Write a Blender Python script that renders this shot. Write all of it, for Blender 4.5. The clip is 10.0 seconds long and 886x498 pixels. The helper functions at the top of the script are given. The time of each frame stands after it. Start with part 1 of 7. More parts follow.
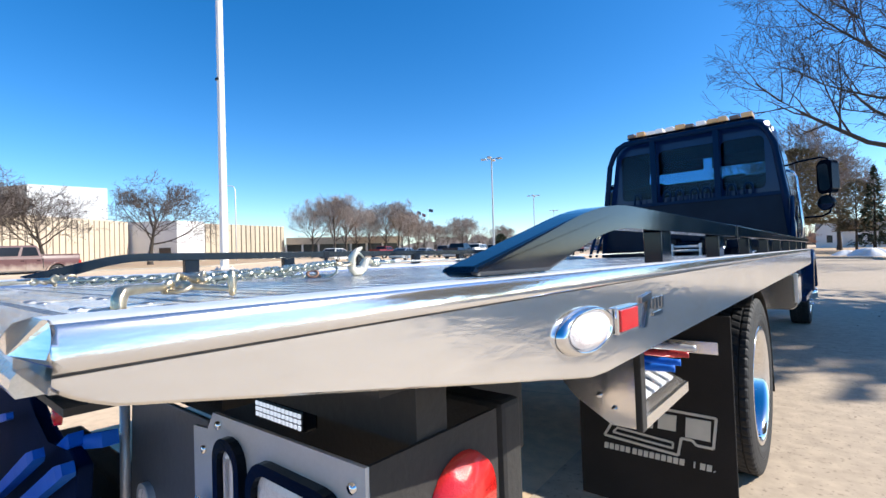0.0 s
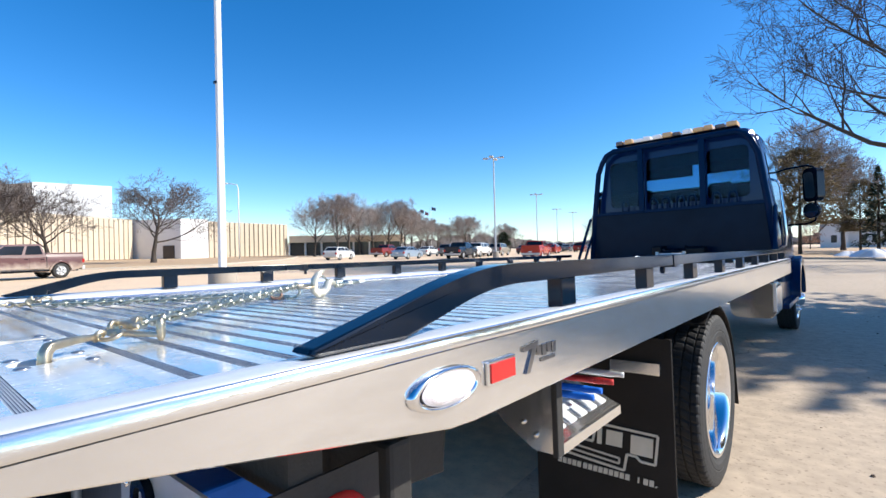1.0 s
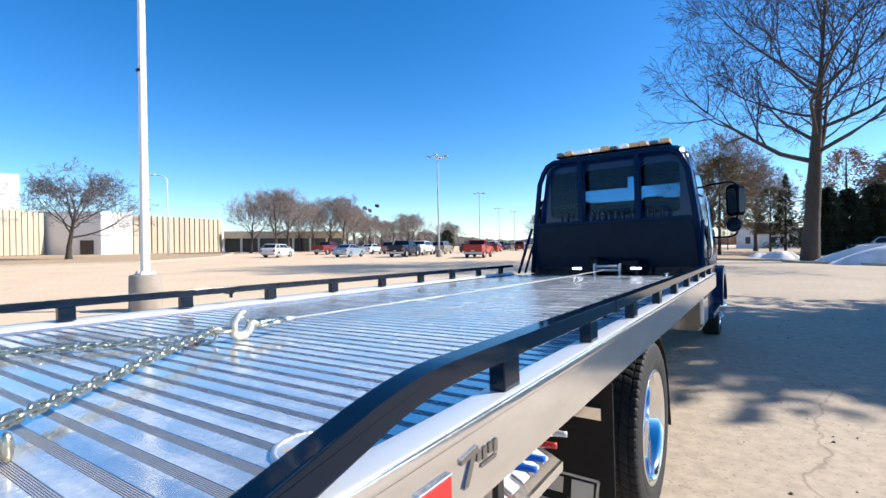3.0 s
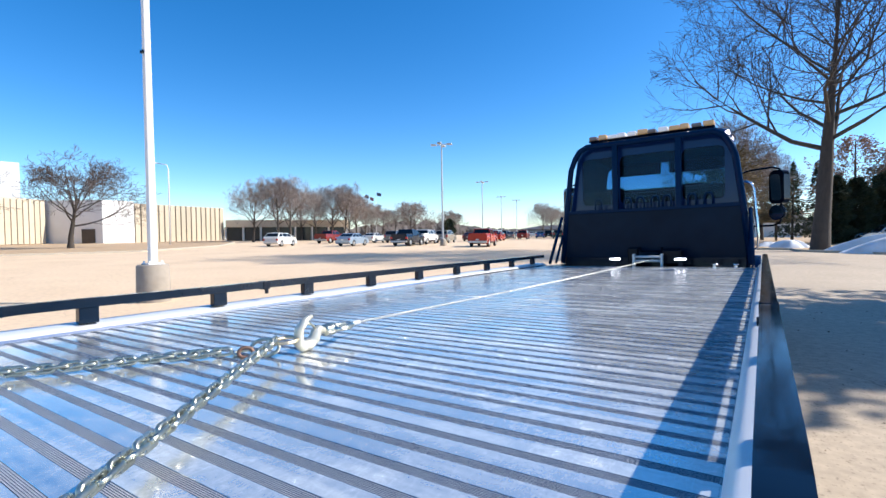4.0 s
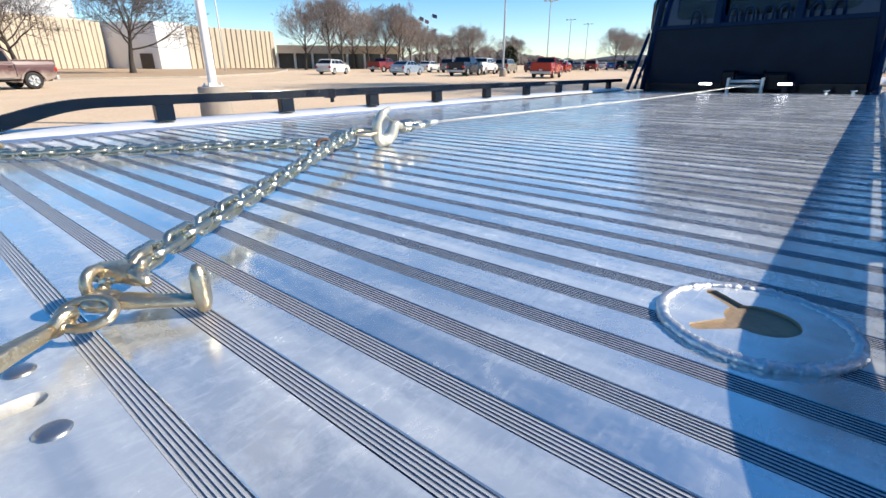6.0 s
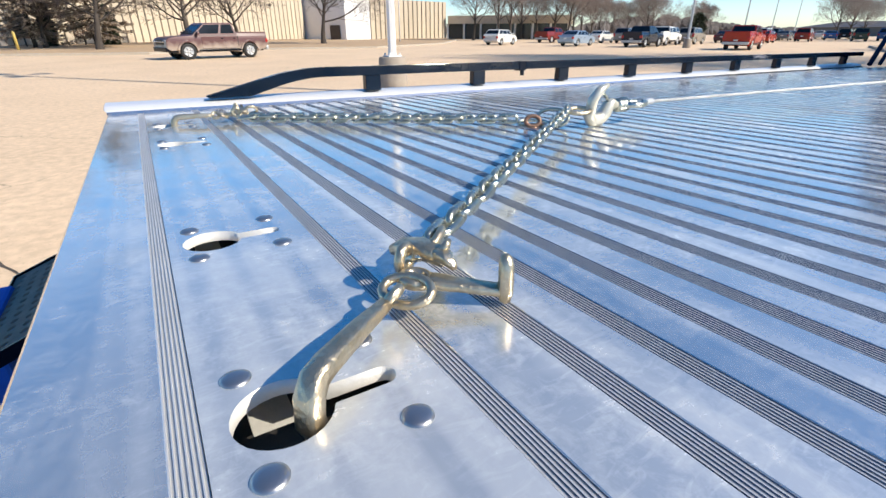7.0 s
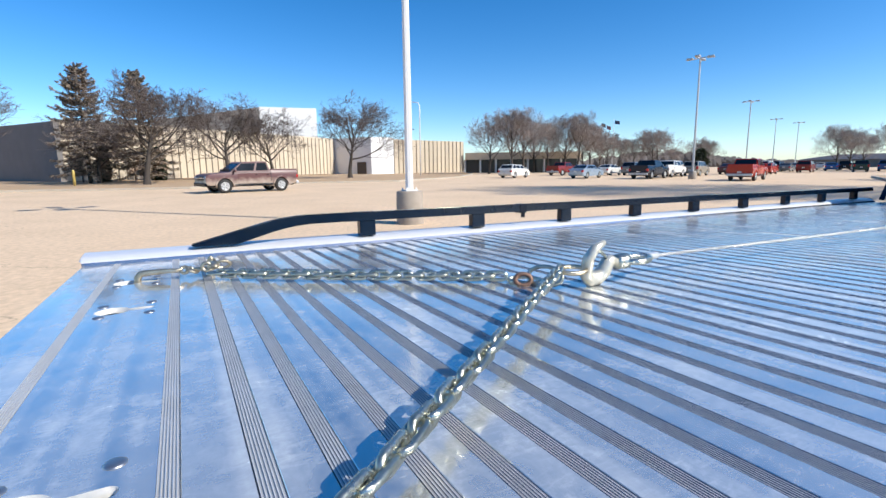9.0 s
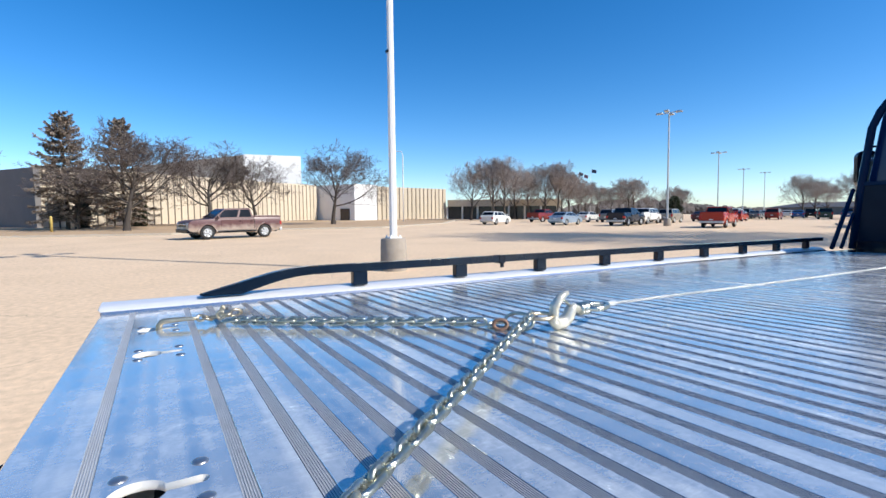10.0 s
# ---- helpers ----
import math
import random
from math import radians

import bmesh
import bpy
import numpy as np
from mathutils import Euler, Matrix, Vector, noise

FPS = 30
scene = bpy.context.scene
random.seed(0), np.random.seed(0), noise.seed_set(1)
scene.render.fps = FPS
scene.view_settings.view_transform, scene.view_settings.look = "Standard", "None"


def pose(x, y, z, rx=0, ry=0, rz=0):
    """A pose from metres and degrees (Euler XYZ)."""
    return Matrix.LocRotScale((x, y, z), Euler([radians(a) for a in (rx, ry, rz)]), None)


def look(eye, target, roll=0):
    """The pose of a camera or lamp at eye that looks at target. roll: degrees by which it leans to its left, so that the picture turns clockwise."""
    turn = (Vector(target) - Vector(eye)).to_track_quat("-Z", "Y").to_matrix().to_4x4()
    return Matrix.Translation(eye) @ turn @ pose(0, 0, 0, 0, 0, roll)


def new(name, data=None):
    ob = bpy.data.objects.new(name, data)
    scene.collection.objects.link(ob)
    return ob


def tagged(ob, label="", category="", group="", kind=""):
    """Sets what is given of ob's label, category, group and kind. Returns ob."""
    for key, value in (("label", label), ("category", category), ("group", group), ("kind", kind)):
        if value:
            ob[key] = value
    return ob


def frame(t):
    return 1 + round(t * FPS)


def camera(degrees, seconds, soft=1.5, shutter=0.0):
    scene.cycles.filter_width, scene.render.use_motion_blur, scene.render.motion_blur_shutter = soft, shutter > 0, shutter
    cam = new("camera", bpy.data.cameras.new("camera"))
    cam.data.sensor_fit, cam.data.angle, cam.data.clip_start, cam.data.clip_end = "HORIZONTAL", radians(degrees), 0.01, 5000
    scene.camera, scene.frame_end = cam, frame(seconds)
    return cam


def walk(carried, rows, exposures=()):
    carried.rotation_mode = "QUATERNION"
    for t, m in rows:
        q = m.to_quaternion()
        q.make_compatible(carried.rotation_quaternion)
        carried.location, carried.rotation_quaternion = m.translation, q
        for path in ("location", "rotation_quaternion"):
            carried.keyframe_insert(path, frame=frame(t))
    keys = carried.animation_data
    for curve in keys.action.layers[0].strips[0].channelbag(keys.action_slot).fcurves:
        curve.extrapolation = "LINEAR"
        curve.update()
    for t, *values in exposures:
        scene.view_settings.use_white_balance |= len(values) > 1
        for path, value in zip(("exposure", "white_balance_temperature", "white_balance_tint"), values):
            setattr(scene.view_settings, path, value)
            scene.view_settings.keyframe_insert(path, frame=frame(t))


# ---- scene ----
# The truck stands on a slightly crowned lot: its own frame leans a little.
TRUCK = pose(0, 0, -0.063, -0.4, -1.5, 0)

# ---- camera ----
cam = camera(86.0, 10.0)
PATH = [
    (0, (1.575, -0.048, 1.257), (0.284, 1.478, 1.301), -2.0),
    (0.2, (1.637, -0.029, 1.257), (0.344, 1.495, 1.298), -2.1),
    (0.5, (1.702, -0.004, 1.304), (0.403, 1.516, 1.346), -1.9),
    (1, (1.79, 0.011, 1.358), (0.487, 1.528, 1.394), -1.8),
    (1.5, (1.867, 0.04, 1.412), (0.591, 1.579, 1.445), -1.7),
    (2, (1.957, 0.075, 1.464), (0.752, 1.671, 1.49), -1.7),
    (2.2, (1.98, 0.092, 1.468), (0.81, 1.714, 1.493), -1.6),
    (3.5, (1.451, 0.161, 1.561), (0.34, 1.824, 1.576), -1.4),
    (4, (1.246, 0.218, 1.55), (0.128, 1.876, 1.519), -1.4),
    (4.5, (1.215, 0.273, 1.485), (0.074, 1.886, 1.177), -1.1),
    (5, (1.223, 0.269, 1.455), (0.102, 1.839, 0.928), -0.9),
    (5.2, (1.226, 0.271, 1.44), (0.115, 1.824, 0.844), -0.8),
    (6.3, (1.077, 0.185, 1.415), (-0.258, 1.476, 0.672), -0.5),
    (6.5, (1.048, 0.162, 1.415), (-0.38, 1.328, 0.639), -0.4),
    (7, (0.991, 0.132, 1.423), (-0.588, 1.076, 0.637), -0.5),
    (7.5, (0.982, 0.139, 1.428), (-0.658, 0.987, 0.659), -0.6),
    (8, (0.96, 0.182, 1.434), (-0.721, 1.014, 0.738), -0.5),
    (8.5, (0.901, 0.265, 1.464), (-0.847, 1.152, 1.068), -0.8),
    (9, (0.873, 0.323, 1.484), (-0.862, 1.275, 1.192), -0.9),
    (9.5, (0.863, 0.343, 1.503), (-0.85, 1.354, 1.298), -0.8),
    (10, (1.053, 0.203, 1.528), (-0.66, 1.23, 1.426), -0.8),
]
walk(cam, [(t, TRUCK @ look(eye, target, roll)) for t, eye, target, roll in PATH],
     exposures=[(0, 0.62, 6050, 10), (3.5, 0.62, 6050, 10), (5.2, 0.55, 6150, 10), (6.4, 0.42, 6450, 10), (8.0, 0.38, 6350, 10), (8.7, 0.34, 6050, 10), (10, 0.32, 6000, 10)])

# ---- light ----
SUN_AZ, SUN_EL = radians(51), radians(37)
world = bpy.data.worlds.new("sky")
scene.world = world
world.use_nodes = True
wn = world.node_tree
sky = wn.nodes.new("ShaderNodeTexSky")
sky.sky_type = "NISHITA"
sky.sun_disc = False
sky.sun_elevation, sky.sun_rotation = SUN_EL, SUN_AZ
sky.air_density, sky.dust_density, sky.ozone_density, sky.altitude = 0.75, 0.4, 1.4, 300
vivid = wn.nodes.new("ShaderNodeHueSaturation")
vivid.inputs["Saturation"].default_value = 1.4
wn.links.new(sky.outputs[0], vivid.inputs["Color"])
wn.links.new(vivid.outputs[0], wn.nodes["Background"].inputs[0])
wn.nodes["Background"].inputs[1].default_value = 0.14
sun = new("sun", bpy.data.lights.new("sun", "SUN"))
sun.data.energy, sun.data.angle, sun.data.color = 5.0, radians(0.53), (1.0, 0.92, 0.79)
sun.matrix_world = look((math.sin(SUN_AZ) * math.cos(SUN_EL) * 50, math.cos(SUN_AZ) * math.cos(SUN_EL) * 50, math.sin(SUN_EL) * 50), (0, 0, 0))


# ---- materials ----
def material(name, colour, rough=0.6, metal=0.0, colour2=None, scale=4.0, amount=0.6, bump=0.0, bump_scale=60.0,
             rough_var=0.1, stretch=(1, 1, 1), island=0.0, obj_var=0.0, coat=0.0, spec=0.5, where="Object"):
    """Base colour mixed with a second one by noise at two scales, uneven gloss and fine relief."""
    m = bpy.data.materials.new(name)
    m.use_nodes = True
    n, l = m.node_tree.nodes, m.node_tree.links
    b = n["Principled BSDF"]
    b.inputs["Metallic"].default_value = metal
    b.inputs["Coat Weight"].default_value = coat
    b.inputs["Coat Roughness"].default_value = 0.04
    b.inputs["Specular IOR Level"].default_value = spec
    co = n.new("ShaderNodeTexCoord")
    mp = n.new("ShaderNodeMapping")
    mp.inputs["Scale"].default_value = stretch
    l.new(co.outputs[where], mp.inputs[0])
    big = n.new("ShaderNodeTexNoise")
    big.inputs["Scale"].default_value, big.inputs["Detail"].default_value = scale, 5
    fine = n.new("ShaderNodeTexNoise")
    fine.inputs["Scale"].default_value, fine.inputs["Detail"].default_value = bump_scale, 4
    for t in (big, fine):
        l.new(mp.outputs[0], t.inputs[0])
    c2 = colour2 or tuple(c * 0.78 for c in colour)
    both = n.new("ShaderNodeMath")
    both.operation = "MULTIPLY_ADD"
    l.new(fine.outputs[0], both.inputs[0])
    both.inputs[1].default_value = 0.5
    sub = n.new("ShaderNodeMath")
    sub.operation = "MULTIPLY_ADD"
    l.new(big.outputs[0], sub.inputs[0])
    sub.inputs[1].default_value, sub.inputs[2].default_value = 1.6, -0.55
    l.new(sub.outputs[0], both.inputs[2])
    amt = n.new("ShaderNodeMath")
    amt.operation, amt.use_clamp = "MULTIPLY", True
    l.new(both.outputs[0], amt.inputs[0])
    amt.inputs[1].default_value = amount
    mix = n.new("ShaderNodeMix")
    mix.data_type = "RGBA"
    mix.inputs["A"].default_value, mix.inputs["B"].default_value = (*colour, 1), (*c2, 1)
    l.new(amt.outputs[0], mix.inputs["Factor"])
    out = mix.outputs["Result"]
    if island or obj_var:
        src = n.new("ShaderNodeNewGeometry").outputs["Random Per Island"] if island else n.new("ShaderNodeObjectInfo").outputs["Random"]
        rng = n.new("ShaderNodeMapRange")
        v = island or obj_var
        rng.inputs["To Min"].default_value, rng.inputs["To Max"].default_value = 1 - v, 1 + v
        l.new(src, rng.inputs[0])
        hsv = n.new("ShaderNodeHueSaturation")
        l.new(out, hsv.inputs["Color"])
        l.new(rng.outputs[0], hsv.inputs["Value"])
        out = hsv.outputs[0]
    l.new(out, b.inputs["Base Color"])
    rr = n.new("ShaderNodeMapRange")
    rr.inputs["To Min"].default_value, rr.inputs["To Max"].default_value = max(0.02, rough - rough_var), min(1, rough + rough_var)
    l.new(big.outputs[0], rr.inputs[0])
    l.new(rr.outputs[0], b.inputs["Roughness"])
    if bump:
        bp = n.new("ShaderNodeBump")
        bp.inputs["Strength"].default_value, bp.inputs["Distance"].default_value = bump, 0.01
        l.new(fine.outputs[0], bp.inputs["Height"])
        l.new(bp.outputs[0], b.inputs["Normal"])
    return m


def glowing(name, colour, strength, base=(0.8, 0.8, 0.8)):
    m = material(name, base, 0.2)
    b = m.node_tree.nodes["Principled BSDF"]
    b.inputs["Emission Color"].default_value, b.inputs["Emission Strength"].default_value = (*colour, 1), strength
    return m


M_GROOVE = material("mid_grey_groove_floor", (0.62, 0.60, 0.57), 0.4, 0.4, (0.40, 0.38, 0.35), 16, 0.7, 0.05, 160, 0.08)
# steep rib faces: shade and reflected blue sky painted in as navy
M_GROOVESHADE = material("navy_groove_shade", (0.070, 0.108, 0.185), 0.45, 0.15, (0.045, 0.068, 0.118), 20, 0.7, 0.05, 200, 0.08, spec=0.12)
M_RIDGE = material("bright_bare_ridge", (0.86, 0.85, 0.82), 0.34, 0.55, (0.66, 0.63, 0.57), 14, 0.7, 0.05, 160, 0.08)
M_POLISH = material("polished_aluminium", (0.90, 0.89, 0.87), 0.15, 0.93, (0.74, 0.725, 0.70), 5, 0.6, 0.10, 6, 0.08)
M_TOPSTRIP = material("bare_aluminium_lip", (0.88, 0.88, 0.88), 0.4, 0.45, (0.74, 0.74, 0.75), 9, 0.5, 0.05, 220, 0.08)
M_CHROME = material("chrome", (0.86, 0.87, 0.88), 0.09, 1.0, (0.78, 0.78, 0.8), 8, 0.3, 0.0, 50, 0.04)
M_RIVET = material("dull_rivet_head", (0.46, 0.46, 0.47), 0.34, 0.9, (0.32, 0.32, 0.33), 60, 0.6, 0.05, 200, 0.06)
M_STEEL = material("painted_grey_steel", (0.62, 0.63, 0.64), 0.34, 0.3, (0.44, 0.45, 0.45), 7, 0.7, 0.08, 120, 0.12)
M_BLACK = material("black_gloss_paint", (0.003, 0.006, 0.014), 0.10, 0.0, (0.005, 0.009, 0.02), 9, 0.5, 0.0, 150, 0.04, spec=0.22)
M_SATIN = material("black_satin_paint", (0.002, 0.004, 0.009), 0.22, 0.0, (0.005, 0.007, 0.012), 5, 0.7, 0.02, 150, 0.08, spec=0.12)
M_UNDER = material("dirty_black_underside", (0.018, 0.017, 0.016), 0.7, 0.0, (0.05, 0.045, 0.04), 6, 0.7, 0.2, 70, 0.15)
M_DIRTYGREY = material("dusty_dark_grey_paint", (0.085, 0.09, 0.10), 0.5, 0.0, (0.05, 0.05, 0.052), 5, 0.7, 0.08, 70, 0.15)
M_RUBBER = material("tyre_rubber", (0.012, 0.012, 0.0125), 0.72, 0.0, (0.034, 0.031, 0.028), 8, 0.7, 0.15, 120, 0.12)
M_NAVY = material("dark_blue_truck_paint", (0.004, 0.018, 0.070), 0.14, 0.0, (0.006, 0.022, 0.080), 4, 0.5, 0.0, 90, 0.05, coat=0.12, spec=0.3)
M_FLATNAVY = material("dusty_flat_navy_paint", (0.004, 0.013, 0.05), 0.85, 0.0, (0.006, 0.012, 0.03), 6, 0.7, 0.1, 70, 0.05, spec=0.05)
M_BLUE = material("blue_wheel_lift_paint", (0.014, 0.15, 0.66), 0.55, 0.0, (0.01, 0.09, 0.44), 6, 0.6, 0.05, 90, 0.1, spec=0.25)
M_CABGLASS = material("tinted_cab_glass", (0.10, 0.25, 0.43), 0.02, 0.0, (0.08, 0.21, 0.37), 2, 0.2, 0.0, 50, 0.0)
M_GUARD = material("midnight_blue_gloss_paint", (0.0022, 0.015, 0.050), 0.15, 0.0, (0.003, 0.018, 0.056), 5, 0.6, 0.01, 120, 0.05, spec=0.06)
M_GUARDPANEL = material("blue_black_panel_paint", (0.0010, 0.0062, 0.020), 0.22, 0.0, (0.012, 0.028, 0.052), 1.7, 0.55, 0.02, 6, 0.12, spec=0.08)
M_BADGE = material("smoked_chrome_badge", (0.40, 0.40, 0.41), 0.16, 1.0, (0.25, 0.25, 0.26), 30, 0.6)
M_RAIL = material("black_rail_paint", (0.0015, 0.006, 0.015), 0.09, 0.0, (0.003, 0.010, 0.024), 9, 0.8, 0.010, 40, 0.06, spec=0.30)
M_MARKER = glowing("lit_roof_marker", (0.9, 0.8, 1.0), 4.0)
M_CABGLASS.node_tree.nodes["Principled BSDF"].inputs["Transmission Weight"].default_value = 1.0
M_CABGLASS.node_tree.nodes["Principled BSDF"].inputs["IOR"].default_value = 1.3
M_MIRROR = material("mirror_glass", (0.42, 0.44, 0.43), 0.05, 1.0, (0.36, 0.38, 0.37), 3, 0.3, 0.0, 40, 0.01)
M_SEAT = material("dark_cab_upholstery", (0.022, 0.024, 0.030), 0.85, 0.0, (0.015, 0.016, 0.02), 8)
M_GLASS = material("dark_vehicle_glass", (0.010, 0.013, 0.017), 0.05, 0.0, (0.018, 0.021, 0.025), 2, 0.4, 0.0, 50, 0.02, spec=0.35)
M_ZINC = material("yellow_zinc_steel", (0.72, 0.62, 0.44), 0.31, 0.9, (0.40, 0.32, 0.21), 30, 1.0, 0.2, 190, 0.1)
M_LINK = material("zinc_chain_steel", (0.64, 0.64, 0.56), 0.28, 0.95, (0.40, 0.40, 0.30), 34, 0.9, 0.14, 200, 0.08, obj_var=0.12)
M_CABLE = material("wire_rope", (0.62, 0.62, 0.60), 0.4, 1.0, (0.4, 0.4, 0.38), 60, 0.7, 0.5, 400, 0.1)
M_RED = material("red_reflector", (0.65, 0.015, 0.012), 0.16, 0.0, (0.45, 0.01, 0.01), 60, 0.6, 0.2, 300, 0.05, coat=0.5)
M_REDPAINT = material("red_handle", (0.5, 0.03, 0.03), 0.3, 0.2, (0.35, 0.02, 0.02), 20)
M_LENS = material("clear_lamp_lens", (0.85, 0.80, 0.78), 0.25, 0.0, (0.66, 0.56, 0.55), 90, 0.7, 0.25, 260, 0.05, coat=0.3)
M_AMBER = glowing("amber_beacon_lens", (1.0, 0.5, 0.12), 0.06, (0.72, 0.47, 0.22))
M_CLEAR = glowing("white_beacon_lens", (1.0, 0.95, 0.9), 0.15, (0.82, 0.79, 0.76))
M_LED = glowing("lit_work_lamp", (0.93, 0.92, 1.0), 6.0)
M_FLAP = material("black_rubber_flap", (0.016, 0.0145, 0.0135), 0.6, 0.0, (0.034, 0.030, 0.027), 5, 0.7, 0.1, 120, 0.1, spec=0.15)
M_FLAPWHITE = material("printed_cream_mark", (0.68, 0.64, 0.54), 0.5, 0.0, (0.5, 0.46, 0.38), 12)
M_LINER = material("cast_hole_liner", (0.80, 0.77, 0.70), 0.42, 0.3, (0.62, 0.59, 0.52), 30, 0.6, 0.1, 200)
M_SOCKET = material("shaded_brown_socket", (0.36, 0.26, 0.16), 0.6, 0.1, (0.20, 0.14, 0.09), 30, 0.7, 0.2, 150)
M_WELD = material("bright_weld", (0.82, 0.82, 0.82), 0.34, 0.7, (0.46, 0.46, 0.48), 60, 0.7, 0.25, 260)
M_CONCRETE = material("pole_base_concrete", (0.36, 0.31, 0.25), 0.85, 0.0, (0.24, 0.2, 0.16), 5, 0.8, 0.3, 60)
M_POLE = material("white_painted_pole", (0.80, 0.79, 0.77), 0.4, 0.0, (0.66, 0.65, 0.63), 3, 0.5, 0.04, 80)
M_GALV = material("galvanised_pole", (0.55, 0.56, 0.56), 0.45, 0.6, (0.42, 0.43, 0.43), 4, 0.6)
M_PANEL = material("tan_precast_panel", (0.56, 0.475, 0.355), 0.85, 0.0, (0.47, 0.39, 0.28), 1.2, 0.6, 0.25, 24, obj_var=0.06)
M_JOINT = material("dark_panel_joint", (0.10, 0.08, 0.06), 0.9, 0.0, (0.06, 0.05, 0.04), 3)
M_WHITEWALL = material("white_metal_wall", (0.78, 0.77, 0.74), 0.6, 0.0, (0.66, 0.65, 0.62), 0.8, 0.5, 0.05, 20)
M_GREYWALL = material("grey_block_wall", (0.20, 0.185, 0.175), 0.85, 0.0, (0.15, 0.14, 0.13), 0.7, 0.6, 0.1, 20)
M_ROOF = material("dark_roof_edge", (0.07, 0.07, 0.075), 0.7, 0.0, (0.04, 0.04, 0.045), 2)
M_DARKGLASS = material("dark_shopfront_glass", (0.03, 0.035, 0.04), 0.08, 0.0, (0.05, 0.05, 0.05), 1, 0.6)
M_BARK = material("grey_brown_bark", (0.075, 0.060, 0.047), 0.9, 0.0, (0.045, 0.037, 0.031), 7, 0.9, 0.8, 38, 0.06, (1, 1, 0.35))
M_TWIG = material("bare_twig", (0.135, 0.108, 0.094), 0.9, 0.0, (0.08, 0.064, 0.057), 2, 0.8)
M_OAKTWIG = material("reddish_oak_twig", (0.075, 0.057, 0.051), 0.9, 0.0, (0.045, 0.035, 0.032), 2, 0.8)
# paler twigs for far trees, distance haze mixed into the colour
M_HAZETWIG = material("haze_paled_twig", (0.30, 0.252, 0.225), 0.9, 0.0, (0.21, 0.172, 0.15), 2, 0.8)
M_NEEDLE = material("spruce_needles", (0.24, 0.20, 0.155), 0.85, 0.0, (0.34, 0.26, 0.19), 1.2, 0.9, island=0.35)
M_DRYLEAF = material("dry_brown_leaves", (0.42, 0.25, 0.16), 0.85, 0.0, (0.27, 0.16, 0.105), 1.5, 0.8, island=0.3)
M_HEDGE = material("dark_green_foliage", (0.035, 0.052, 0.026), 0.85, 0.0, (0.06, 0.068, 0.035), 1.0, 0.8, island=0.35)
M_PINE = material("olive_pine_needles", (0.19, 0.155, 0.075), 0.85, 0.0, (0.24, 0.17, 0.10), 1.0, 0.9, island=0.35)
M_FARWOOD = material("hazy_distant_woods", (0.16, 0.14, 0.13), 0.95, 0.0, (0.11, 0.10, 0.09), 0.1, 0.8, island=0.2)
M_FLAG = material("dark_flag_cloth", (0.06, 0.07, 0.12), 0.8)
M_FLAGRED = material("red_white_flag_cloth", (0.45, 0.16, 0.15), 0.8)
M_SNOW = material("old_snow", (0.84, 0.86, 0.90), 0.7, 0.0, (0.56, 0.53, 0.48), 1.4, 0.75, 0.5, 14)
M_GRASS = material("winter_grass", (0.52, 0.36, 0.21), 0.95, 0.0, (0.38, 0.26, 0.15), 0.5, 0.9, 0.6, 30)
M_KERB = material("worn_kerb", (0.46, 0.40, 0.32), 0.85, 0.0, (0.34, 0.29, 0.22), 1.5, 0.7, 0.2, 40)


